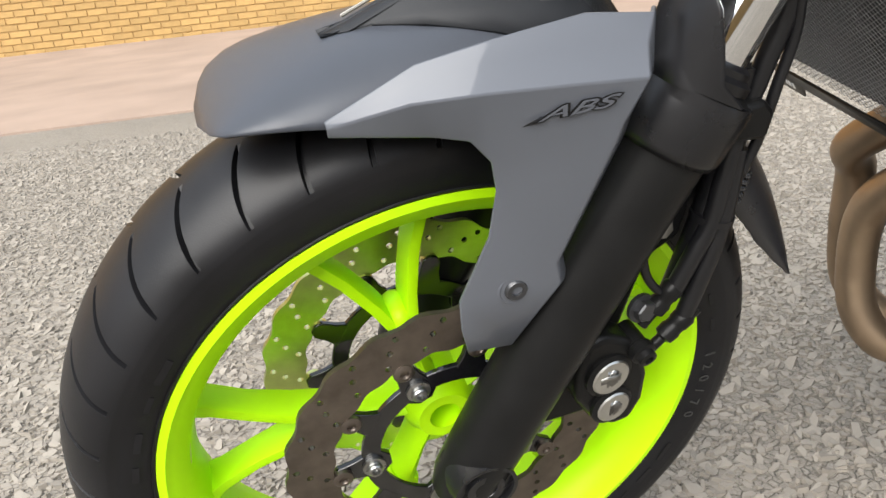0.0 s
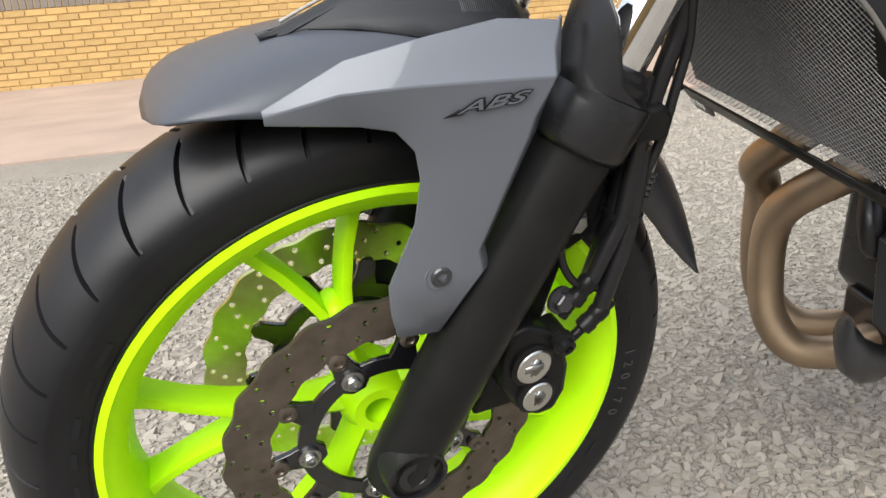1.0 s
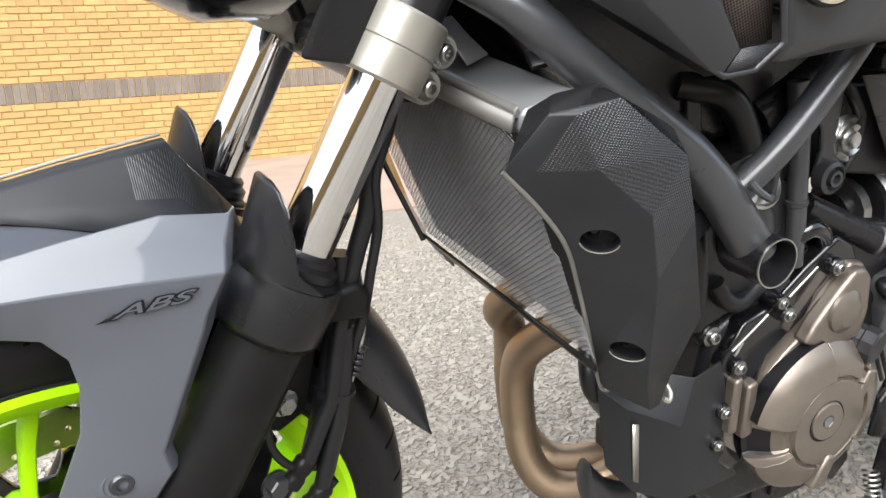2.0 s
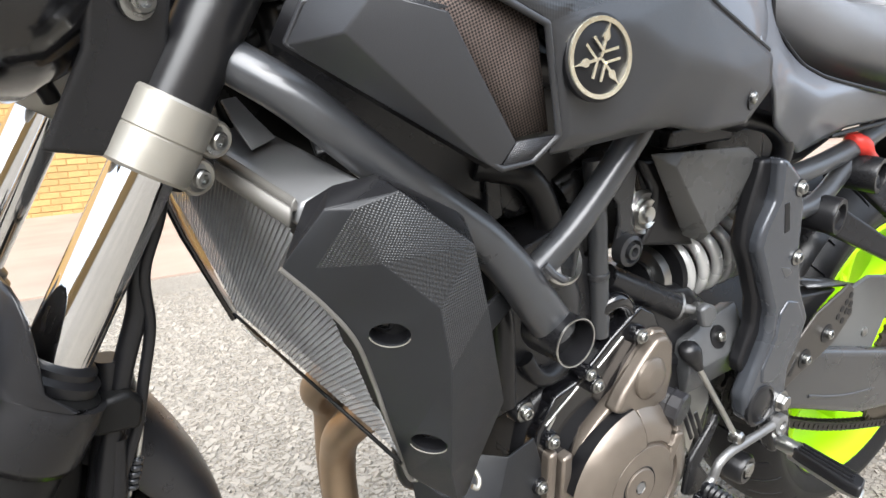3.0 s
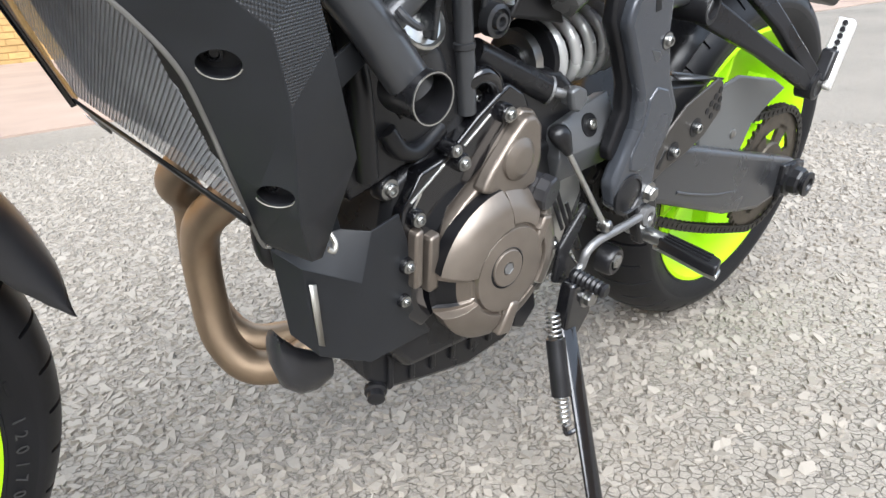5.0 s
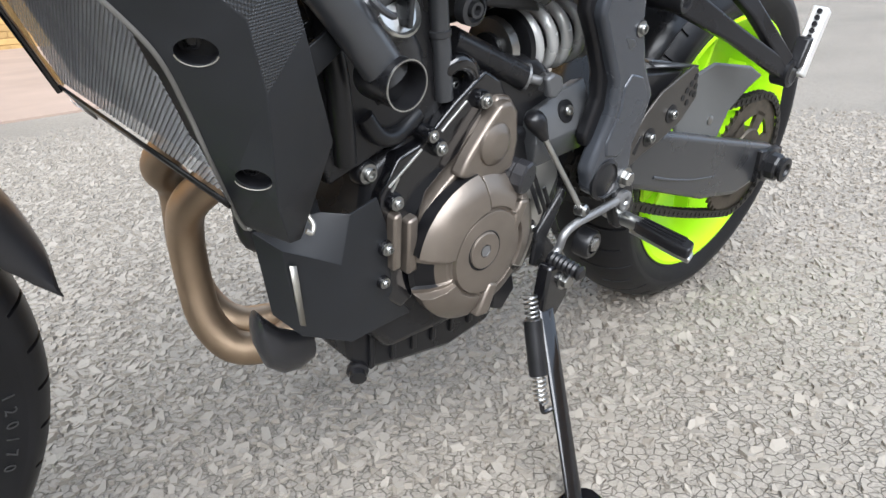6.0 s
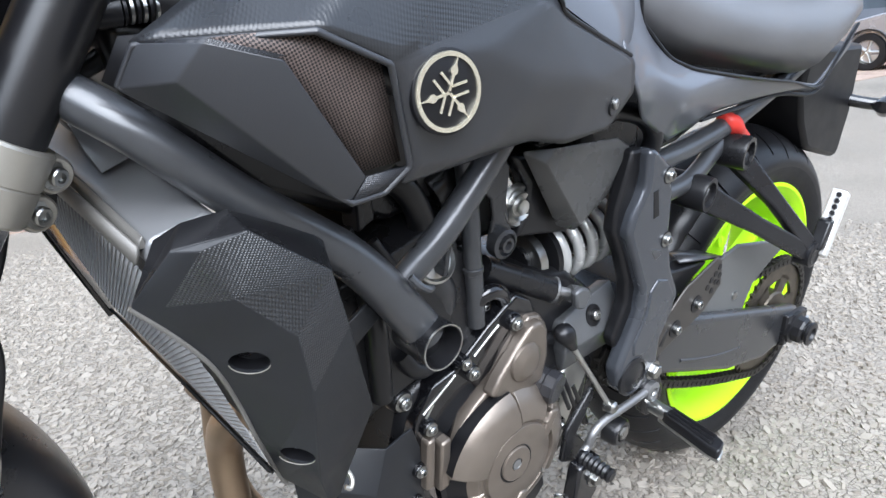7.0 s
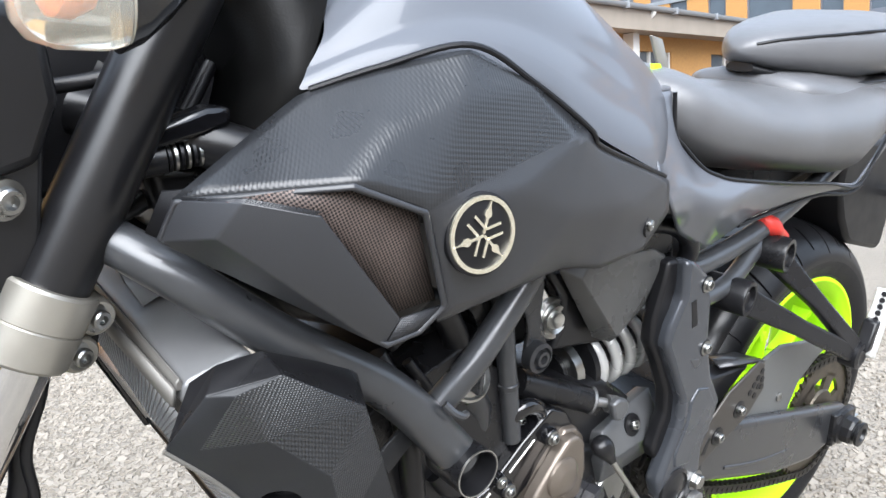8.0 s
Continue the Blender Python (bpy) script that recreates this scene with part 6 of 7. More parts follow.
part("subframe_tube", pipe([(0.84, 0.10, 0.66), (1.10, 0.095, 0.68), (1.45, 0.07, 0.79)], 0.013, 16), FRAME, bike, "satin black rear subframe tube")
part("tail_underside", slab([(0.86, 0.70), (0.90, 0.64), (1.02, 0.66), (1.15, 0.71), (1.40, 0.77), (1.42, 0.80), (0.90, 0.76)], -0.075, 0.075), CAST, bike, "black tail underside", bevel=0.01)
part("battery_box", slab([(0.80, 0.72), (0.80, 0.655), (0.86, 0.640), (0.93, 0.655), (0.92, 0.72)], -0.08, 0.08), CAST, bike, "black inner fender", bevel=0.01)
flap = part("plate_carrier", slab([(1.395, 0.76), (1.392, 0.687), (1.425, 0.635), (1.462, 0.594), (1.475, 0.586), (1.598, 0.556), (1.612, 0.566), (1.618, 0.64), (1.600, 0.76)], -0.062, 0.050), INK_AND_SHADE, bike, "glossy black number plate carrier", bevel=0.008)
part("carrier_arm", pipe([(1.30, -0.02, 0.79), (1.40, -0.02, 0.775), (1.52, -0.02, 0.74)], 0.02, 14), CAST, flap)
for y in (-0.105, 0.105):
    part("indicator_stalk", pipe([(1.60, y * 0.4, 0.662), (1.615, y * 0.8, 0.660), (1.63, y, 0.660)], 0.011, 12), GLOSS_BLACK, flap)
    ri = part("rear_indicator", loft([[Vector((x, y + math.copysign(0.012, y) + 0.016 * math.cos(a), 0.660 + r * math.sin(a))) for a in (2 * math.pi * i / 16 for i in range(16))] for x, r in ((1.60, 0.010), (1.612, 0.018), (1.64, 0.019))]), GLOSS_BLACK, flap, "black rear indicator body")
    part("lens", loft([[Vector((x, y + math.copysign(0.012, y) + 0.016 * math.cos(a), 0.660 + r * math.sin(a))) for a in (2 * math.pi * i / 16 for i in range(16))] for x, r in ((1.64, 0.0195), (1.655, 0.018), (1.668, 0.010))]), CLEAR, ri, "clear indicator lens")
part("hugger", sheet([[RW + Vector(((0.330 + 0.0 * s) * math.cos(radians(a)), 0.08 * s, (0.330 - 0.03 * abs(s) ** 2) * math.sin(radians(a)))) for s in (-1, -0.6, 0, 0.6, 1)] for a in range(128, 190, 6)]), CAST, bike, "black inner rear mudguard", solid=0.003)
part("red_strap", loft([[Vector((x, -0.098 + r * math.cos(a), z + r * 0.9 * math.sin(a))) for a in (2 * math.pi * i / 12 for i in range(12))] for x, z, r in ((1.085, 0.688, 0.008), (1.092, 0.686, 0.015), (1.112, 0.679, 0.017), (1.130, 0.670, 0.012), (1.137, 0.667, 0.010), (1.150, 0.660, 0.010), (1.155, 0.657, 0.004))]), RED, bike, "small red plastic plug", smooth=50)


def soften(ob, crease, levels, thick=0.0):
    """Rounds a faceted panel, keeping its rim and, in part, its folds."""
    me = ob.data
    me.shade_smooth()
    seen = [k for f in me.polygons for k in f.edge_keys]
    at_edge = me.attributes.new("crease_edge", "FLOAT", "EDGE")
    for e in me.edges:
        at_edge.data[e.index].value = 1.0 if seen.count(tuple(sorted(e.vertices))) == 1 else crease
    corner = me.attributes.new("crease_vert", "FLOAT", "POINT")
    for e in me.edges:
        if at_edge.data[e.index].value == 1.0:
            for i in e.vertices:
                corner.data[i].value = 0.9
    md = ob.modifiers.new("curve", "SUBSURF")
    md.levels = md.render_levels = levels
    if thick:
        md = ob.modifiers.new("thickness", "SOLIDIFY")
        md.thickness, md.offset = thick, -1


# ---- tank covers ----
COVER = material("tank_cover_plastic", (0.024, 0.025, 0.028), 0.36, var=0.08, scale=9, bump=0.2, bump_scale=1400)
tv = dict(a=(.2905, -.150, .803), a2=(.298, -.160, .8285), b=(.381, -.150, .881), b2=(.430, -.168, .898), c=(.486, -.186, .9115), c2=(.535, -.200, .889), d=(.585, -.208, .856), d2=(.603, -.205, .842), e=(.729, -.187, .800), em=(0.730, -0.190, 0.772), f=(0.689, -0.197, 0.745), f2=(.624, -.203, .741), g=(.585, -.198, .7475),
          h=(.408, -.213, .730), h2=(.447, -.212, .738), r2=(.376, -.222, .8425), r3=(.424, -.229, .8225), r4=(.452, -.219, .752), t1=(.410, -.205, .868), t2=(.470, -.206, .885), s1=(.500, -.226, .822), s2=(.56, -.222, .80), s3=(.52, -.216, .752), u=(.640, -.210, .79))
names = list(tv)
ix = {k: i for i, k in enumerate(names)}


def some(name, faces, mat, parent, label="", **kw):
    use = sorted({k for f in faces for k in f}, key=names.index)
    return part(name, facets([tv[k] for k in use], [[use.index(k) for k in f] for f in faces]), mat, parent, label, **kw)


plain = [("r3", "s1", "s3", "r4"), ("r3", "d", "s1"), ("s1", "d", "s2"), ("d", "d2", "u", "s2"), ("s1", "s2", "s3"), ("s2", "u", "f2", "g", "s3"), ("r4", "s3", "h2"), ("s3", "g", "h2"), ("d2", "e", "u"), ("u", "e", "em"), ("u", "em", "f", "f2")]
patterned = [("a2", "b", "t1", "r2"), ("b", "b2", "t1"), ("b2", "c", "t2", "t1"), ("c", "c2", "t2"), ("c2", "d", "r3", "t2"), ("t1", "t2", "r3", "r2")]
side_cover = some("tank_side_cover", plain + patterned, COVER, bike, "satin black tank side cover with a round emblem", smooth=0)
soften(side_cover, 0.62, 3, 0.003)
side_cover.data.materials.append(WEAVE)
for i in range(len(plain), len(plain) + len(patterned)):
    side_cover.data.polygons[i].material_index = 1
# air intake insert
fr = [Vector(tv[k]) for k in ("a", "a2", "r2", "r3", "r4", "h2", "h")]
fr[5] = Vector((.436, -.212, .733))
mid = sum(fr, Vector()) / len(fr)
inner_ring = [mid + (p - mid) * 0.962 + Vector((0, 0.003, 0)) for p in fr]
bm = bmesh.new()
facets(fr + inner_ring, [(i, (i + 1) % 7, 7 + (i + 1) % 7, 7 + i) for i in range(7)], bm)
intake = part("air_intake", bm, COVER, side_cover, "black air intake surround", solid=0.004, bevel=0.0015)
fl, frr = Vector((.322, -.200, .8335)), Vector((.358, -.2165, .8255))
lowc = Vector((.418, -.212, .7495))
i0, i1, i2, i3, i4, i5, i6 = inner_ring
kink = Vector((.312, -.188, .812))
part("intake_wedge", facets([i0, i1, fl, frr, lowc, i6, kink], [(0, 1, 6), (1, 2, 6), (2, 3, 6), (3, 4, 5, 6), (5, 0, 6)]), COVER, intake, "smooth black intake wedge", solid=0.003, bevel=0.002, segments=3)
part("wedge_top", facets([p + Vector((-0.0006, -0.0030, 0.0018)) for p in (i1, fl, frr, kink)], [(0, 1, 2, 3)]), GRAIN, intake, "finely ribbed upper wedge face", solid=0.001)
MESH = perforated("brown_dusted_mesh", (0.13, 0.098, 0.086), (0.006, 0.005, 0.005), 0.0018)
part("intake_mesh", facets([p + Vector((0, 0.007, 0)) for p in (fl, i2, i3, i4, lowc, frr)], [(0, 1, 5), (1, 2, 5), (2, 3, 4, 5)]), MESH, intake, "brown dusty intake mesh", solid=0.001)
# black sheet added for the shaded depth behind the mesh
part("intake_shade_sheet", facets([p + Vector((0, 0.016, 0)) for p in (fr[0], fr[1], fr[2], fr[3], fr[4], fr[5], fr[6])], [tuple(range(7))]), INK_AND_SHADE, intake, solid=0.002)
part("intake_foot", facets([i4 + Vector((0, -0.001, 0)), lowc + Vector((0, -0.001, 0)), i6 + Vector((0, -0.001, 0)), i5 + Vector((0, -0.001, 0))], [(0, 1, 2, 3)]), GRAIN, intake, solid=0.002)
# emblem: a ring with a three-armed star of plain shapes
en = Vector((-0.10, -1, 0.10)).normalized()
ex = Vector((1, -0.10, -0.08))
ex = (ex - en * ex.dot(en)).normalized()
ez = ex.cross(en)
if ez.z < 0:
    ez = -ez
ec = Vector((0.4665, -0.2285, 0.8010)) + en * 0.002
GOLD = material("chromed_emblem", (0.80, 0.76, 0.62), 0.2, metal=0.9, var=0.05)
emblem = part("emblem", turned(ec - en * 0.004, en, [(0.0272, 0), (0.0272, 0.004), (0.0264, 0.0046), (0.002, 0.0046)], 64), INK_AND_SHADE, side_cover, "round black emblem with a bright ring")
ringb = bmesh.new()
prof = [(0.0254, 0.0006), (0.0251, 0.0018), (0.0222, 0.0018), (0.0219, 0.0006)]
rings = [[ringb.verts.new(ec + (ex * math.cos(a) + ez * math.sin(a)) * r + en * h) for r, h in prof] for a in (2 * math.pi * k / 72 for k in range(72))]
grid_faces(ringb, rings, True, False)
part("emblem_ring", ringb, GOLD, emblem, "bright metal ring", smooth=50)
for k in range(3):
    a = radians(78 + 120 * k)
    d, s = ex * math.cos(a) + ez * math.sin(a), -ex * math.sin(a) + ez * math.cos(a)
    arm = [d * 0.001 - s * 0.0011, d * 0.012 - s * 0.0011, d * 0.0140 - s * 0.0030, d * 0.0165 - s * 0.0030, d * 0.020 - s * 0.0010, d * 0.0272, d * 0.020 + s * 0.0010, d * 0.0165 + s * 0.0030, d * 0.0140 + s * 0.0030, d * 0.012 + s * 0.0011, d * 0.001 + s * 0.0011]
    part("emblem_arm", facets([ec + p * 0.88 + en * 0.0016 for p in arm], [tuple(range(11))]), GOLD, emblem, solid=0.0012, smooth=0)
    for sg in (-1, 1):
        d2 = -d
        bar = [d2 * 0.003 + s * sg * 0.0048, d2 * 0.016 + s * sg * 0.0048, d2 * 0.016 + s * sg * 0.0028, d2 * 0.003 + s * sg * 0.0028]
        part("emblem_bar", facets([ec + p * 0.88 + en * 0.0016 for p in bar], [(0, 1, 2, 3)]), GOLD, emblem, solid=0.0012, smooth=0)
part("cover_screw_well", turned((0.694, -0.195, 0.766), (0.35, -1, 0), [(0.011, -0.004), (0.011, 0.0014), (0.0095, 0.0014), (0.009, -0.003)], 24), INK_AND_SHADE, side_cover)
socket_bolt("cover_screw", (0.693, -0.195, 0.766), (0.35, -1, 0), 0.005, side_cover, washer=False)
part("cover_far", slab([(0.29, 0.81), (0.38, 0.88), (0.486, 0.911), (0.6, 0.86), (0.72, 0.80), (0.66, 0.74), (0.42, 0.735)], 0.15, 0.20), COVER, side_cover, bevel=0.01)
# inner black skirt of the tank behind the fork
part("tank_skirt", sheet([[(0.345, -0.06, 0.80), (0.385, -0.115, 0.85), (0.392, -0.135, 0.875)], [(0.372, -0.05, 0.88), (0.388, -0.105, 0.890), (0.398, -0.135, 0.893)], [(0.352, -0.05, 0.93), (0.39, -0.10, 0.93), (0.420, -0.120, 0.938)], [(0.34, -0.05, 0.97), (0.40, -0.09, 0.985), (0.45, -0.10, 0.985)]]), FORKBLACK, bike, "satin black tank skirt", solid=0.003, smooth=50)

# grey tank shell
secs = []
#        x      base y, z        crease y, z       shoulder y, z     top z
for x, by, bz, cy_, cz, sy, sz, tz, rk in ((0.379, .148, .880, .142, .896, .120, .925, .950, .85), (0.42, .163, .896, .154, .914, .122, .960, .985, .55), (0.485, .182, .911, .162, .934, .120, .990, 1.012, .25), (0.55, .190, .886, .166, .928, .118, .990, 1.020, .1), (0.61, .192, .848, .164, .908, .114, .975, 1.010, 0),
                                       (0.67, .188, .826, .156, .886, .106, .955, .992, 0), (0.72, .182, .806, .157, .868, .100, .932, .968, 0), (0.765, .160, .800, .136, .868, .088, .915, .942, 0), (0.81, .128, .80, .122, .862, .074, .894, .912, 0), (0.845, .085, .80, .078, .850, .05, .872, .884, 0)):
    half = [(-by, bz), (-(by * 0.72 + cy_ * 0.28) - 0.002, bz * 0.5 + cz * 0.5), (-cy_, cz), (-(cy_ + sy) / 2 - 0.006, (cz + sz) / 2 + 0.004), (-sy, sz), (-sy * 0.6, (sz * 0.35 + tz * 0.65)), (0, tz)]
    secs.append([Vector((x + rk * (z - bz), y, z)) for y, z in half] + [Vector((x + rk * (z - bz), -y, z)) for y, z in half[-2::-1]])
tank = part("fuel_tank", sheet(secs), GREY, bike, "glossy grey fuel tank", smooth=28)
folds = tank.data.attributes.new("crease_edge", "FLOAT", "EDGE")
for e in tank.data.edges:
    a, b = e.vertices
    if a % 13 == b % 13 and a % 13 in (0, 2, 10, 12):
        folds.data[e.index].value = 1.0 if a % 13 in (0, 12) else 0.75
    elif a % 13 == b % 13 and a % 13 in (4, 8):
        folds.data[e.index].value = 0.4
tank.modifiers.new("curve", "SUBSURF").levels = 3
tank.modifiers["curve"].render_levels = 3
part("tank_seam", pipe([(0.388, -0.152, 0.884), (0.430, -0.168, 0.899), (0.486, -0.187, 0.9135), (0.535, -0.199, 0.890), (0.588, -0.207, 0.857), (0.605, -0.204, 0.843), (0.66, -0.196, 0.824), (0.722, -0.186, 0.804)], 0.0022, 8), INK_AND_SHADE, tank, "dark seam line")
tab = part("neon_tab", facets([(0.832, -0.078, 0.889), (0.847, -0.078, 0.889), (0.865, -0.075, 0.872), (0.889, -0.070, 0.852), (0.872, -0.072, 0.850), (0.843, -0.077, 0.864)], [(0, 1, 2, 3, 4, 5)]), FLUO, bike, "fluorescent yellow tab at the tank's rear", solid=0.002)
part("tab_back", facets([(0.848, -0.062, 0.917), (0.871, -0.060, 0.913), (0.886, -0.060, 0.890), (0.897, -0.060, 0.865), (0.880, -0.062, 0.866)], [(0, 1, 2, 3, 4)]), SILVER, tab, solid=0.004, bevel=0.001)

# tail side panel
pv = [(.719, -.186, .803), (.722, -.146, .868), (.764, -.128, .868), (.804, -.126, .868), (.810, -.129, .826), (.826, -.131, .812), (.840, -.135, .801), (.856, -.138, .790), (.880, -.141, .781), (.919, -.143, .772), (.985, -.143, .763), (1.056, -.142, .753), (1.16, -.140, .741), (1.253, -.137, .727),
      (1.31, -.132, .762), (1.385, -.120, .806), (1.41, -.112, .806), (1.375, -.122, .775), (1.30, -.126, .727), (1.262, -.126, .717), (1.20, -.124, .724), (1.10, -.121, .718), (1.011, -.122, .712), (.936, -.128, .698), (.896, -.133, .692), (.815, -.150, .727), (.743, -.185, .772), (.800, -.172, .774), (.861, -.168, .752)]
panel = part("tail_panel", facets(pv, [(0, 1, 2, 27, 26), (2, 3, 4, 5, 6, 27), (6, 7, 8, 27), (26, 27, 25), (27, 8, 9, 28), (25, 27, 28, 24), (9, 10, 28), (28, 10, 11, 22, 23), (28, 23, 24), (11, 12, 21, 22), (12, 13, 19, 20, 21), (13, 14, 17, 18, 19), (14, 15, 16, 17)]), GREY, bike, "grey tail side panel", smooth=0)
soften(panel, 0.3, 3, 0.003)
part("panel_deck", facets([(.722, -.144, .867), (.764, -.126, .867), (.804, -.124, .867), (.850, -.09, .868), (.850, .09, .868), (.804, .124, .867), (.764, .126, .867), (.722, .144, .867)], [tuple(range(8))]), GREY, panel, "grey deck behind the tank", solid=0.003)
part("panel_far", facets([(x, -y, z) for x, y, z in pv], [(0, 1, 2, 27, 26), (2, 3, 4, 5, 6, 27), (6, 7, 8, 27), (26, 27, 25), (27, 8, 9, 28), (25, 27, 28, 24), (9, 10, 28), (28, 10, 11, 22, 23), (28, 23, 24), (11, 12, 21, 22), (12, 13, 19, 20, 21), (13, 14, 17, 18, 19), (14, 15, 16, 17)]), GREY, panel, solid=0.003, smooth=50)
part("panel_gasket", pipe([(.985, -.120, .704), (1.08, -.119, .711), (1.18, -.121, .719), (1.262, -.125, .713), (1.30, -.126, .722)], 0.003, 8), INK_AND_SHADE, panel, "dark rubber gasket")
part("seat_gap", pipe([(.806, -.128, .867), (.812, -.131, .828), (.828, -.133, .813), (.857, -.140, .790), (.880, -.143, .781), (.919, -.145, .772), (1.056, -.144, .753), (1.16, -.142, .741), (1.253, -.139, .728), (1.31, -.134, .763), (1.385, -.122, .807)], 0.0022, 8), INK_AND_SHADE, panel, "dark gap under the seat")

# ---- seat ----
def cushion(table, n=28, power=2.6):
    secs = []
    for x, w, zt, zb in table:
        zc, h = (zt + zb) / 2, (zt - zb) / 2
        ring_pts = []
        for i in range(n):
            a = 2 * math.pi * i / n
            c, s = math.cos(a), math.sin(a)
            ring_pts.append(Vector((x, w * math.copysign(abs(c) ** (2 / power), c), zc + h * math.copysign(abs(s) ** (2 / power), s))))
        secs.append(ring_pts)
    return loft(secs)


seat = part("rider_seat", cushion(((0.808, 0.060, 0.875, 0.835), (0.814, 0.105, 0.884, 0.822), (0.828, 0.128, 0.888, 0.811), (0.856, 0.139, 0.890, 0.789), (0.880, 0.143, 0.886, 0.780), (0.919, 0.145, 0.876, 0.771), (0.985, 0.147, 0.862, 0.762), (1.056, 0.148, 0.856, 0.752), (1.16, 0.148, 0.856, 0.740), (1.25, 0.146, 0.862, 0.728), (1.31, 0.140, 0.864, 0.762), (1.37, 0.128, 0.860, 0.800), (1.40, 0.10, 0.850, 0.820))), VINYL, bike, "black vinyl rider seat", smooth=70)
part("seat_hump", cushion(((1.150, 0.045, 0.862, 0.83), (1.154, 0.075, 0.868, 0.83), (1.172, 0.094, 0.873, 0.82), (1.22, 0.104, 0.876, 0.80), (1.40, 0.10, 0.876, 0.79), (1.42, 0.08, 0.87, 0.80))), VINYL, seat, "grey-black seat step", smooth=70)
pil = ((1.122, 0.006, 0.902, 0.894), (1.134, 0.024, 0.914, 0.885), (1.160, 0.044, 0.926, 0.876), (1.21, 0.072, 0.938, 0.868), (1.26, 0.092, 0.947, 0.862), (1.32, 0.106, 0.956, 0.858), (1.45, 0.110, 0.960, 0.865), (1.52, 0.09, 0.956, 0.88))
pillion = part("pillion_seat", cushion(pil, 36), VINYL, bike, "black vinyl pillion seat", smooth=70)
part("seat_piping", pipe([(x, -w * 0.93, zb + (zt - zb) * 0.76) for x, w, zt, zb in pil[1:7]], 0.0022, 8), INK_AND_SHADE, pillion, "dark seat piping")
part("pillion_base", cushion(((1.14, 0.02, 0.882, 0.870), (1.18, 0.045, 0.874, 0.861), (1.30, 0.09, 0.866, 0.850), (1.45, 0.09, 0.872, 0.856))), HOSE, pillion, "black pillion seat base", smooth=60)
# small ducted cover under the tank's rear corner
dv = [(.681, -.110, .703), (.712, -.125, .7065), (.813, -.125, .705), (.850, -.115, .690), (.857, -.112, .650), (.768, -.118, .606), (.745, -.112, .615), (.835, -.128, .690), (.700, -.126, .692), (.76, -.130, .62)]
DUCT = material("satin_grey_black_plastic", (0.055, 0.055, 0.054), 0.28, var=0.08, bump=0.2, bump_scale=1400)
duct = part("duct_cover", facets(dv, [(0, 1, 8), (1, 2, 7, 8), (2, 3, 7), (7, 3, 4), (8, 7, 4, 5, 9), (0, 8, 9, 6), (6, 9, 5)]), DUCT, bike, "matt black ducted cover", solid=0.003, bevel=0.004, segments=3, smooth=30)
part("duct_flap", slab([(0.682, 0.695), (0.712, 0.694), (0.730, 0.663), (0.769, 0.621), (0.786, 0.595), (0.737, 0.602), (0.698, 0.607), (0.711, 0.631), (0.709, 0.663)], -0.100, -0.085), HOSE, duct, "black rubber flap beside the duct", bevel=0.004)
part("duct_edge", slab([(0.70, 0.725), (0.80, 0.735), (0.80, 0.71), (0.70, 0.706)], -0.115, -0.09), CAST, duct, bevel=0.003)
part("drain_hose", pipe([(0.80, -0.12, 0.735), (0.845, -0.128, 0.725), (0.872, -0.13, 0.70), (0.872, -0.12, 0.66), (0.855, -0.11, 0.60)], 0.011, 14), HOSE, bike, "black breather hose")

# ---- steering head area, headlamp, indicator ----
lamp = part("headlamp", loft([[Vector((x, r * 1.25 * math.cos(a), z + r * math.sin(a))) for a in (2 * math.pi * i / 28 for i in range(28))] for x, z, r in ((0.085, 0.86, 0.06), (0.092, 0.855, 0.085), (0.12, 0.850, 0.094), (0.165, 0.848, 0.092), (0.20, 0.848, 0.075))]), GLOSS_BLACK, bike, "gloss black headlamp housing", FM)
part("lamp_bracket", slab([(0.160, 0.745), (0.215, 0.735), (0.235, 0.80), (0.245, 0.90), (0.20, 0.92), (0.185, 0.80)], -0.095, -0.087), CAST, lamp, "black lamp bracket", bevel=0.004)
part("lamp_cowl", slab([(0.170, 0.94), (0.243, 0.93), (0.250, 0.88), (0.236, 0.845), (0.20, 0.835), (0.17, 0.86)], -0.100, -0.078), CAST, lamp, "satin black lamp side cover", bevel=0.008, segments=3)
socket_bolt("bracket_bolt", (0.216, -0.097, 0.828), (0.2, -1, 0), 0.008, lamp)
GLASS = bpy.data.materials.new("clear_lens_plastic")
GLASS.use_nodes = True
gb = GLASS.node_tree.nodes["Principled BSDF"]
gb.inputs["Base Color"].default_value, gb.inputs["Roughness"].default_value = (0.90, 0.87, 0.76, 1), 0.08
gb.inputs["Transmission Weight"].default_value, gb.inputs["IOR"].default_value = 0.8, 1.3
AMBER = material("amber_bulb_glass", (0.75, 0.20, 0.04), 0.3, var=0.1)
ind = part("front_indicator", pipe([(0.340, -0.095, 0.962), (0.305, -0.130, 0.960), (0.275, -0.165, 0.952)], 0.009, 18, taper=0.011), GLOSS_BLACK, bike, "front indicator with clear lens on a black stalk", FM)
part("lens", loft([[Vector((x, -0.178 + r * 0.55 * math.cos(a), 0.942 + r * math.sin(a))) for a in (2 * math.pi * i / 24 for i in range(24))] for x, r in ((0.200, 0.010), (0.205, 0.017), (0.218, 0.0215), (0.240, 0.0225), (0.250, 0.020))]), GLASS, ind, "clear ribbed indicator lens", smooth=60)
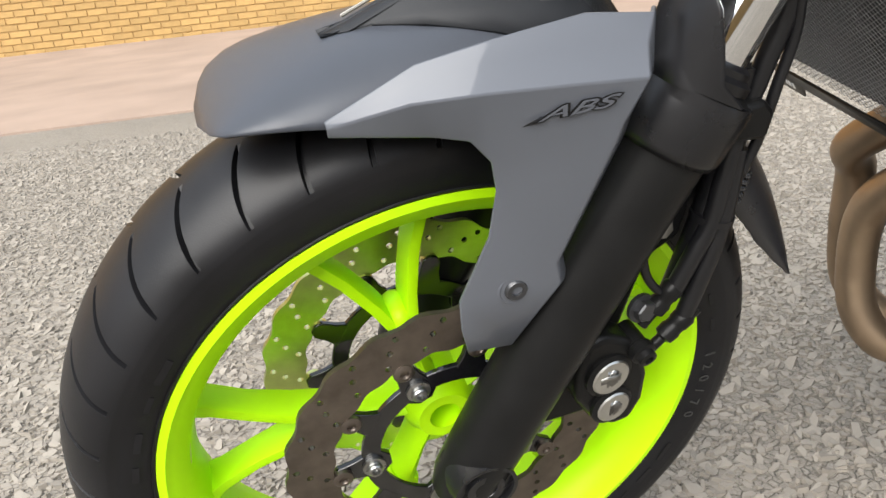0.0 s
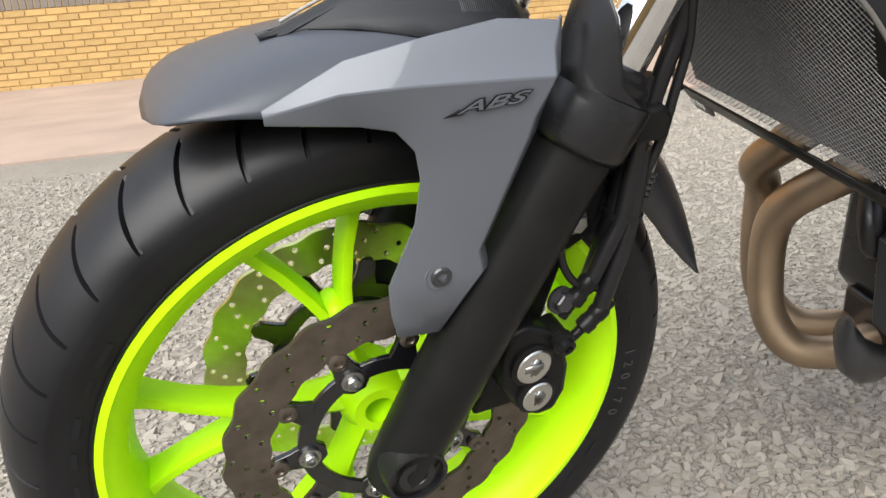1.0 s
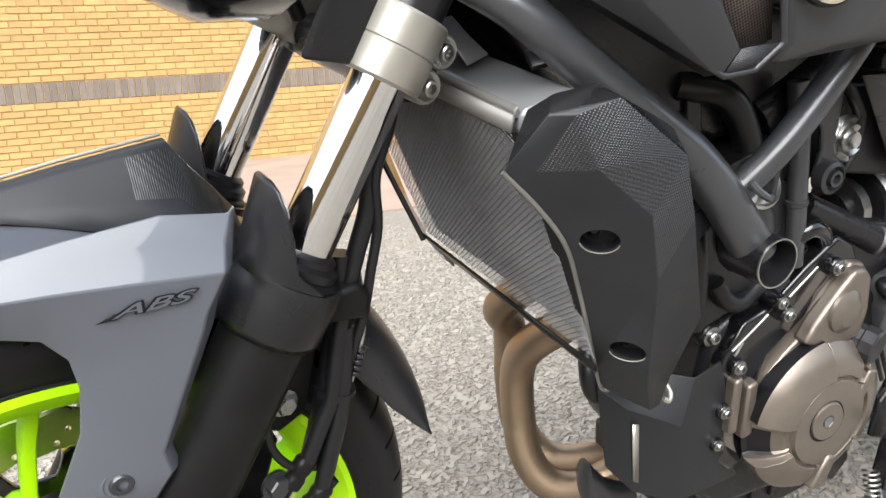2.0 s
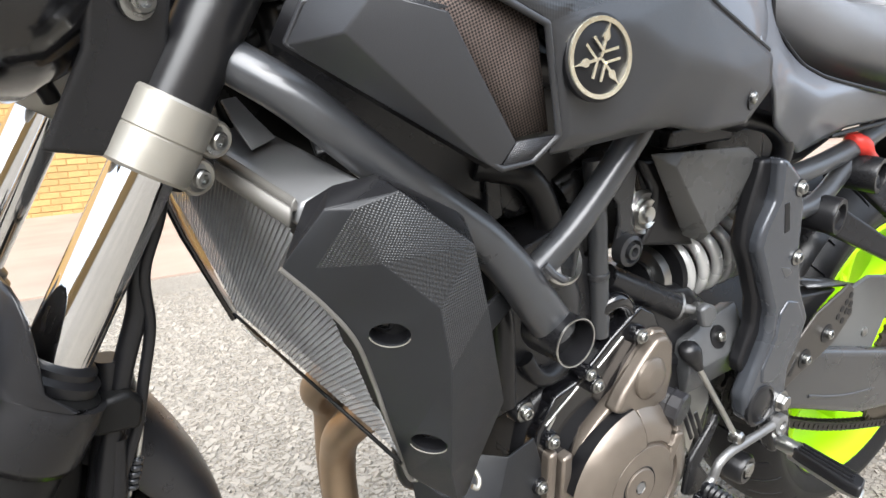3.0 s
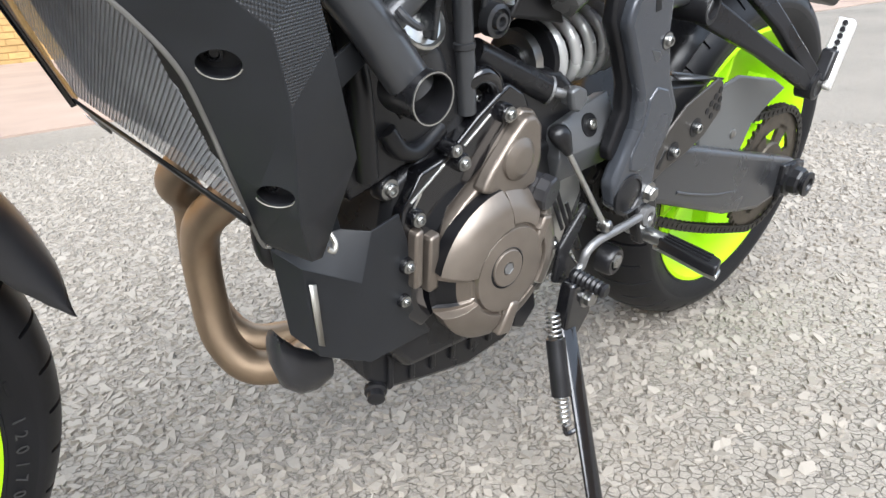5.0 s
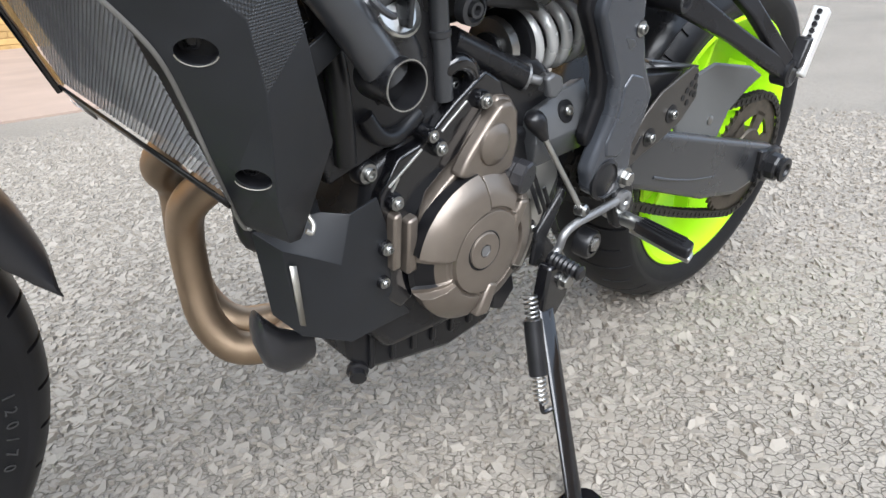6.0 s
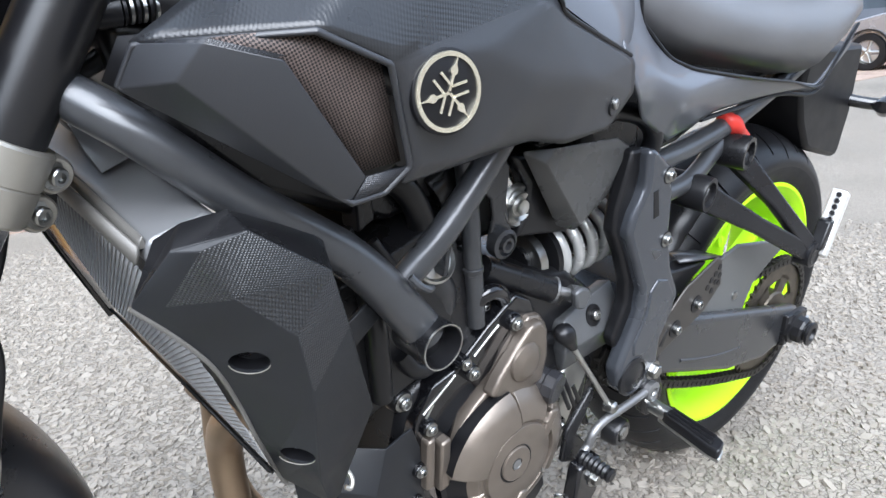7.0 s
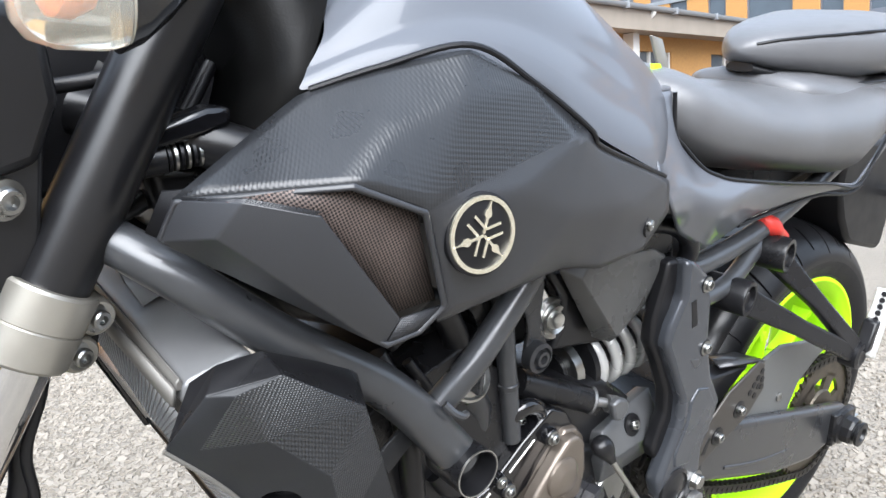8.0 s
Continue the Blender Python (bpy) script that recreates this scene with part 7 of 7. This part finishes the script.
part("indicator_body", loft([[Vector((x, -0.170 + r * 0.65 * math.cos(a), 0.940 + (x - 0.249) * 0.35 + r * math.sin(a))) for a in (2 * math.pi * i / 24 for i in range(24))] for x, r in ((0.249, 0.0232), (0.260, 0.0225), (0.274, 0.0165), (0.286, 0.009))]), GLOSS_BLACK, ind, smooth=60)
part("bulb", turned((0.212, -0.178, 0.945), (1, 0.2, 0), [(0.004, 0), (0.010, 0.004), (0.011, 0.012), (0.007, 0.022)], 18), AMBER, ind, "amber bulb")
for pts, r in (([(0.19, -0.03, 0.76), (0.175, -0.045, 0.80), (0.20, -0.06, 0.88), (0.25, -0.07, 0.93)], 0.006), ([(0.245, -0.05, 0.80), (0.30, -0.06, 0.82), (0.34, -0.06, 0.85), (0.37, -0.05, 0.89)], 0.005), ([(0.25, -0.05, 0.875), (0.30, -0.065, 0.885), (0.35, -0.06, 0.905)], 0.005), ([(0.255, -0.03, 0.78), (0.30, -0.045, 0.79), (0.335, -0.055, 0.812)], 0.007)):
    part("head_wiring", pipe(pts, r, 12), INK_AND_SHADE, bike, "black wiring behind the fork")
sleeve = part("loom_sleeve", rod((0.285, -0.085, 0.832), (0.320, -0.090, 0.836), 0.0105, n=20), CAST, bike, "black plastic cable sleeve")
for k in range(6):
    part("spring_coil", turned((0.321 + 0.004 * k, -0.090, 0.836 + 0.0005 * k), (1, -0.1, 0.1), [(0.0095, 0), (0.0095, 0.002)], 14), ALU if k % 2 else HOSE, sleeve)
part("connector", slab([(0.305, 0.855), (0.345, 0.868), (0.362, 0.868), (0.362, 0.856), (0.345, 0.850), (0.310, 0.842)], -0.10, -0.082), GLOSS_BLACK, bike, "shiny black cable connector", bevel=0.004)
part("head_cover", slab([(0.235, 0.80), (0.235, 0.93), (0.33, 0.95), (0.40, 0.98), (0.38, 0.89), (0.35, 0.80)], -0.03, 0.05), CAST, bike, "black inner head cover", bevel=0.008)
# ---- beyond the motorcycle: low building, tall facade, parked cars ----
PAINT_WHITE = material("white_gloss_paint", (0.55, 0.55, 0.53), 0.45, var=0.06, scale=3)
GUTTER = material("grey_gutter_plastic", (0.20, 0.215, 0.23), 0.4, var=0.08, scale=2)
SOFFIT = material("beige_soffit_board", (0.23, 0.20, 0.165), 0.7, var=0.1, scale=2)
PANE = material("window_glass", (0.06, 0.075, 0.09), 0.08, var=0.1, scale=1, spec=0.7)
CLAD = material("slate_grey_cladding", (0.10, 0.11, 0.13), 0.45, var=0.1, scale=0.8)
ROOF = material("grey_roof_sheet", (0.13, 0.135, 0.14), 0.6, var=0.12, scale=1.4, bump=0.3, bump_scale=60)

BLOCK = pose(12.9, 8.75, 0, 0, 0, 9.32)     # along the eave: x to the east, y into the building


def low_building():
    top = new("low_building")
    top.matrix_world = BLOCK
    tagged(top, "single-storey orange brick building with beige eaves and grey gutter", "building")
    y = 0.65
    for x0, x1, z0, z1 in ((-3.6, 0.95, 0, 2.35), (2.95, 5.2, 0, 2.02), (7.2, 16, 0, 2.02), (0.95, 16, 2.02, 2.35), (0.95, 2.95, 0, 0.9), (5.2, 7.2, 0, 0.9)):
        part("wall", box(x0, x1, y, y + 0.25, z0, z1), ORANGE, top)
    for x0 in (0.95, 5.2):
        w = part("window", box(x0, x0 + 2, y + 0.1, y + 0.13, 0.9, 2.02), PANE, top)
        for a, b in ((0, 0.07), (0.96, 1.04), (1.93, 2.0)):
            part("window_frame", box(x0 + a, x0 + b, y + 0.04, y + 0.1, 0.9, 2.02), PAINT_WHITE, w, bevel=0.006)
        part("window_sill", box(x0 - 0.05, x0 + 2.05, y - 0.06, y + 0.1, 0.84, 0.9), PAINT_WHITE, w, bevel=0.008)
    part("soffit", box(-3.8, 16.2, 0.06, y + 0.1, 2.35, 2.40), SOFFIT, top)
    part("fascia", box(-3.8, 16.2, 0.03, 0.06, 2.33, 2.72), SOFFIT, top, bevel=0.005)
    g = part("gutter", loft([[(x, 0.03 - 0.07 + 0.07 * math.cos(a), 2.80 + 0.09 * math.sin(a)) for a in (math.pi * (1 + k / 8) for k in range(9))]
                             + [(x, 0.03 - 0.07 - 0.062 * math.cos(a), 2.80 + 0.08 * math.sin(a)) for a in (math.pi * (1 + k / 8) for k in range(9))] for x in (-3.8, 16.2)]), GUTTER, top)
    for k in range(9):
        part("gutter_bracket", box(-2.6 + 2.1 * k, -2.54 + 2.1 * k, -0.125, 0.03, 2.69, 2.82), GUTTER, g, bevel=0.005)
    part("downpipe", pipe([(0.75, -0.03, 2.72), (0.75, 0.05, 2.62), (0.78, 0.52, 2.3), (0.80, 0.58, 2.15), (0.80, 0.58, 0.0)], 0.05), PAINT_WHITE, top)
    part("post", box(0.66, 0.92, 0.40, 0.64, 0, 2.34), PAINT_WHITE, top, bevel=0.01)
    part("roof", facets([(-3.8, 0.0, 2.78), (16.2, 0.0, 2.78), (16.2, 6, 3.0), (-3.8, 6, 3.0), (-3.8, 0.0, 2.72), (16.2, 0.0, 2.72), (16.2, 6, 2.9), (-3.8, 6, 2.9)],
                        [(0, 1, 2, 3), (7, 6, 5, 4), (0, 4, 5, 1), (1, 5, 6, 2), (2, 6, 7, 3), (3, 7, 4, 0)]), ROOF, top)
    part("back_wall", box(-3.6, 16, 5.6, 5.85, 0, 2.9), ORANGE, top)
    part("end_wall", box(-3.6, -3.35, 0.9, 5.6, 0, 2.75), ORANGE, top)
    part("end_wall", box(15.75, 16, 0.9, 5.6, 0, 2.75), ORANGE, top)


def tall_building():
    """Storeys of orange panels between grey window bays, facing the car park."""
    top = new("tall_building")
    top.matrix_world = pose(38, 14, 0, 0, 0, 0)
    tagged(top, "tall orange-panelled block with slate-grey window bays", "building")
    part("wall", box(0.3, 12, -16, 22, 0, 13), CLAD, top)
    part("parapet", box(-0.05, 12.2, -16.2, 22.2, 13, 13.4), GUTTER, top)
    for s in range(4):
        z = 0.4 + 3.1 * s
        y = -15.6
        k = 0
        while y < 20:
            w = (1.15, 1.25, 1.1, 1.3)[k % 4]
            part("panel", box(0, 0.3, y, y + w, z, z + 2.9), ORANGE, top, bevel=0.01)
            y += w
            b = (1.05, 1.1, 2.4)[(k + s) % 3]
            win = part("window", box(0.16, 0.3, y, y + b, z, z + 2.9), PANE, top)
            part("window_frame", box(0.10, 0.16, y, y + 0.08, z, z + 2.9), CLAD, win)
            part("window_frame", box(0.10, 0.16, y + b - 0.08, y + b, z, z + 2.9), CLAD, win)
            part("transom", box(0.10, 0.16, y + 0.08, y + b - 0.08, z + 0.9, z + 1.0), CLAD, win)
            part("spandrel", box(0.09, 0.16, y + 0.08, y + b - 0.08, z, z + 0.9), CLAD, win)
            y += b
            k += 1
        part("floor_band", box(-0.04, 0.3, -16, 20.4, z + 2.9, z + 3.1), GUTTER, top)


def parked_car(name, paint, label, m):
    """A five-door hatchback: nose at x = 0, tail at x = 4.1, centred on y = 0."""
    top = new(name)
    top.matrix_world = m
    tagged(top, label, "car", "parked cars")
    side = [(0.0, 0.36), (0.02, 0.56), (0.18, 0.70), (0.55, 0.80), (1.02, 0.90), (1.9, 0.95), (3.1, 0.98), (3.85, 0.98), (4.08, 0.80), (4.1, 0.45), (4.0, 0.27), (0.1, 0.25)]
    secs = []
    for y, k, dz in ((-0.86, 0.985, 0.0), (-0.84, 1.0, 0.01), (-0.6, 1.0, 0.03), (0.6, 1.0, 0.03), (0.84, 1.0, 0.01), (0.86, 0.985, 0.0)):
        nose = 0.0 if abs(y) < 0.7 else 0.14
        secs.append([(2.05 + (x - 2.05) * k + (nose if x < 0.3 else 0), y, z + (dz if z > 0.6 else 0)) for x, z in side])
    part("body", loft(secs), paint, top, bevel=0.03, segments=3)
    roof = [(1.05, 0.90), (1.75, 1.36), (2.2, 1.46), (3.1, 1.47), (3.7, 1.38), (3.95, 0.97)]
    part("cabin_glass", loft([[(x, y * (1 if z < 1.2 else 0.82), z) for x, z in roof] for y in (-0.78, -0.4, 0.4, 0.78)]), PANE, top, bevel=0.03)
    part("roof_panel", loft([[(1.72, y, 1.36), (2.2, y, 1.475), (3.1, y, 1.485), (3.72, y, 1.395), (3.7, y, 1.36), (3.1, y, 1.44), (2.2, y, 1.43)] for y in (-0.66, -0.3, 0.3, 0.66)]), paint, top, bevel=0.01)
    for s in (-1, 1):
        for line in ([(1.05, 0.90), (1.75, 1.36)], [(2.45, 0.95), (2.5, 1.45)], [(3.95, 0.97), (3.7, 1.38)]):
            (xa, za), (xb, zb) = line
            part("pillar", rod((xa, s * 0.79, za), (xb, s * 0.66, zb), 0.035, n=8), paint, top)
        part("headlamp", turned((0.20, s * 0.62, 0.62), (-1, s * 0.35, 0.25), [(0.16, -0.08), (0.15, 0.0), (0.10, 0.05)], 20), CLEAR, top, "clear headlamp")
        part("tail_lamp", box(4.0, 4.11, s * 0.72 - 0.12, s * 0.72 + 0.12, 0.68, 0.92), RED, top, bevel=0.02)
        part("door_mirror", turned((1.42, s * 0.86, 0.98), (0.1, s, 0), [(0.06, 0), (0.09, 0.06), (0.08, 0.16), (0.04, 0.19)], 14), paint, top)
        for x in (1.9, 2.9):
            part("door_handle", box(x + 0.3, x + 0.48, s * 0.885 - 0.015, s * 0.885 + 0.015, 0.80, 0.83), paint, top, bevel=0.008)
        for x in (0.80, 3.30):
            w = part("wheel", lathe([(0.19, -0.09), (0.20, -0.10), (0.285, -0.10), (0.305, -0.07), (0.305, 0.07), (0.285, 0.10), (0.20, 0.10), (0.19, 0.09)], 40, True, (x, s * 0.80, 0.30)), RUBBER, top)
            part("rim", lathe([(0.205, -0.085), (0.205, 0.085), (0.19, 0.085), (0.17, s * 0.03), (0.06, s * 0.06), (0.001, s * 0.07), (0.001, -s * 0.02), (0.17, -s * 0.04), (0.19, -0.085)], 40, True, (x, s * 0.80, 0.30)), ALU, w)
            for k in range(5):
                a = 2 * math.pi * k / 5
                part("spoke", rod((x + 0.03 * math.cos(a), s * 0.875, 0.30 + 0.03 * math.sin(a)), (x + 0.19 * math.cos(a), s * 0.87, 0.30 + 0.19 * math.sin(a)), 0.026, 0.02, 8), ALU, w)
            part("wheel_arch", lathe([(0.335, -0.06), (0.36, -0.06), (0.36, 0.03), (0.335, 0.03)], 24, True, (x, s * 0.85, 0.31), a0=0, a1=180), HOSE, top)
    part("grille", box(-0.01, 0.06, -0.42, 0.42, 0.40, 0.54), HOSE, top, bevel=0.01)
    part("bumper", box(-0.03, 0.12, -0.70, 0.70, 0.27, 0.38), HOSE, top, bevel=0.03)


low_building()
tall_building()
CAR_GREY = material("silver_grey_car_paint", (0.27, 0.27, 0.29), 0.25, metal=0.5, coat=0.6, var=0.04, scale=2)
CAR_DARK = material("charcoal_car_paint", (0.030, 0.031, 0.036), 0.22, metal=0.3, coat=0.6, var=0.05, scale=2)
parked_car("hatchback_car", CAR_GREY, "silver-grey hatchback parked on the pinkish paving", pose(14.96, 5.12, 0.01, 0, 0, -90))
parked_car("hatchback_car", CAR_DARK, "charcoal hatchback parked beyond the silver one", pose(15.9, 5.25, 0.01, 0, 0, 80))
# ---- small pieces of the setting: stone chips and bricks ----
def stone_chips(count, seed):
    """Loose-edged flat stones bedded in the asphalt round the motorcycle, thinning out at the margins."""
    rg = np.random.default_rng(seed)
    x0, x1, y0, y1 = -1.8, 3.4, -0.60, 3.1
    cx, cy = rg.uniform(x0, x1, count), rg.uniform(y0, y1, count)
    edge = np.minimum(np.minimum(cx - x0, x1 - cx), np.minimum(cy - y0, y1 - cy))
    keep = rg.uniform(0, 0.9, count) < edge + 0.1
    cx, cy = cx[keep], cy[keep]
    n, k = len(cx), 5
    length, flat = rg.gamma(6.0, 0.0014, n).clip(0.003, 0.016), rg.uniform(0.35, 0.8, n)
    turn = rg.normal(0.3, 0.8, n)
    h = rg.uniform(0.0008, 0.0050, n)
    tx, ty = rg.normal(0, 0.13, n), rg.normal(0, 0.13, n)
    a = (np.arange(k) / k * 2 * np.pi)[None, :] + rg.normal(0, 0.28, (n, k))
    r = rg.uniform(0.75, 1.15, (n, k))
    u, v = np.cos(a) * r * length[:, None], np.sin(a) * r * (length * flat)[:, None]
    c, s = np.cos(turn)[:, None], np.sin(turn)[:, None]
    px_, py_ = c * u - s * v, s * u + c * v
    co = np.empty((n, 2, k, 3))
    co[:, 0, :, 0], co[:, 0, :, 1] = cx[:, None] + px_ * 1.02, cy[:, None] + py_ * 1.02
    co[:, 0, :, 2] = -0.002
    co[:, 1, :, 0], co[:, 1, :, 1] = cx[:, None] + px_ * 0.93, cy[:, None] + py_ * 0.93
    co[:, 1, :, 2] = np.maximum(h[:, None] + px_ * tx[:, None] * 2 + py_ * ty[:, None] * 2, 0.0003)
    base = (np.arange(n) * 2 * k)[:, None]
    faces = [(base + k + np.arange(k)[None, :])]
    quads = [base + np.array([[j, (j + 1) % k, k + (j + 1) % k, k + j]]) for j in range(k)]
    me = bpy.data.meshes.new("stone_chips")
    me.from_pydata(co.reshape(-1, 3), [], faces[0].tolist() + [q for b in quads for q in b.tolist()])
    me.materials.append(CHIPS)
    return tagged(new("stone_chips", me), "pale angular stone chips bedded in worn asphalt", "gravel", kind="stuff")


def brick_mesh(name, w, h, d, mat):
    b = 0.004
    bm = bmesh.new()
    slab([(b, b), (w - b, b), (w - b, h - b), (b, h - b)], -d, 0.0, bm)
    front = [v for v in bm.verts if v.co.y < -d / 2]
    back = [v for v in bm.verts if v.co.y > -d / 2]
    for v in back:
        v.co.x = 0 if v.co.x < w / 2 else w
        v.co.z = 0 if v.co.z < h / 2 else h
    me = mesh_of(bm, name)
    me.materials.append(mat)
    return me


def brick_wall():
    single = brick_mesh("brick", 0.215, 0.065, 0.012, BRICK)
    verts, faces, grey_v, grey_f = [], [], [], []
    rnd = random.Random(5)

    def lay(vs, fs, x, z, w, h):
        d, b = 0.010 + rnd.uniform(-0.002, 0.002), 0.004
        i = len(vs)
        for q, y in ((0, WALL_Y), (b, WALL_Y - d)):
            vs += [(x + q, y, z + q), (x + w - q, y, z + q), (x + w - q, y, z + h - q), (x + q, y, z + h - q)]
        fs += [(i + 4, i + 5, i + 6, i + 7)] + [(i + k, i + (k + 1) % 4, i + 4 + (k + 1) % 4, i + 4 + k) for k in range(4)]

    courses = [-0.015 + 0.075 * k for k in range(12)] + [1.110 + 0.075 * k for k in range(34)]
    for row, z in enumerate(courses):
        x = -9.0 + (0.1125 if row % 2 else 0.0)
        while x < 9.0 - 0.225:
            if -3.6 <= x < 0.0 and 0.2 < z < 1.4 and row < 16 and len(wall.children) < 300:
                ob = new("brick", single)
                ob.parent = wall
                ob.matrix_world = pose(x + rnd.uniform(-0.001, 0.001), WALL_Y + rnd.uniform(-0.001, 0.002), z)
            else:
                lay(verts, faces, x, z, 0.215, 0.065)
            x += 0.225
    x = -9.0
    while x < 9.0 - 0.075:
        lay(grey_v, grey_f, x, 0.885, 0.065, 0.215)
        x += 0.075
    for name, vs, fs, mat, label in (("brick_run", verts, faces, BRICK_FAR, ""), ("soldier_course", grey_v, grey_f, GREYBRICK, "upright grey bricks")):
        me = bpy.data.meshes.new(name)
        me.from_pydata(vs, [], fs)
        me.materials.append(mat)
        ob = new(name, me)
        ob.parent = wall
        tagged(ob, label or "buff stretcher-bond bricks", kind="stuff")


stone_chips(135000, 3)
brick_wall()
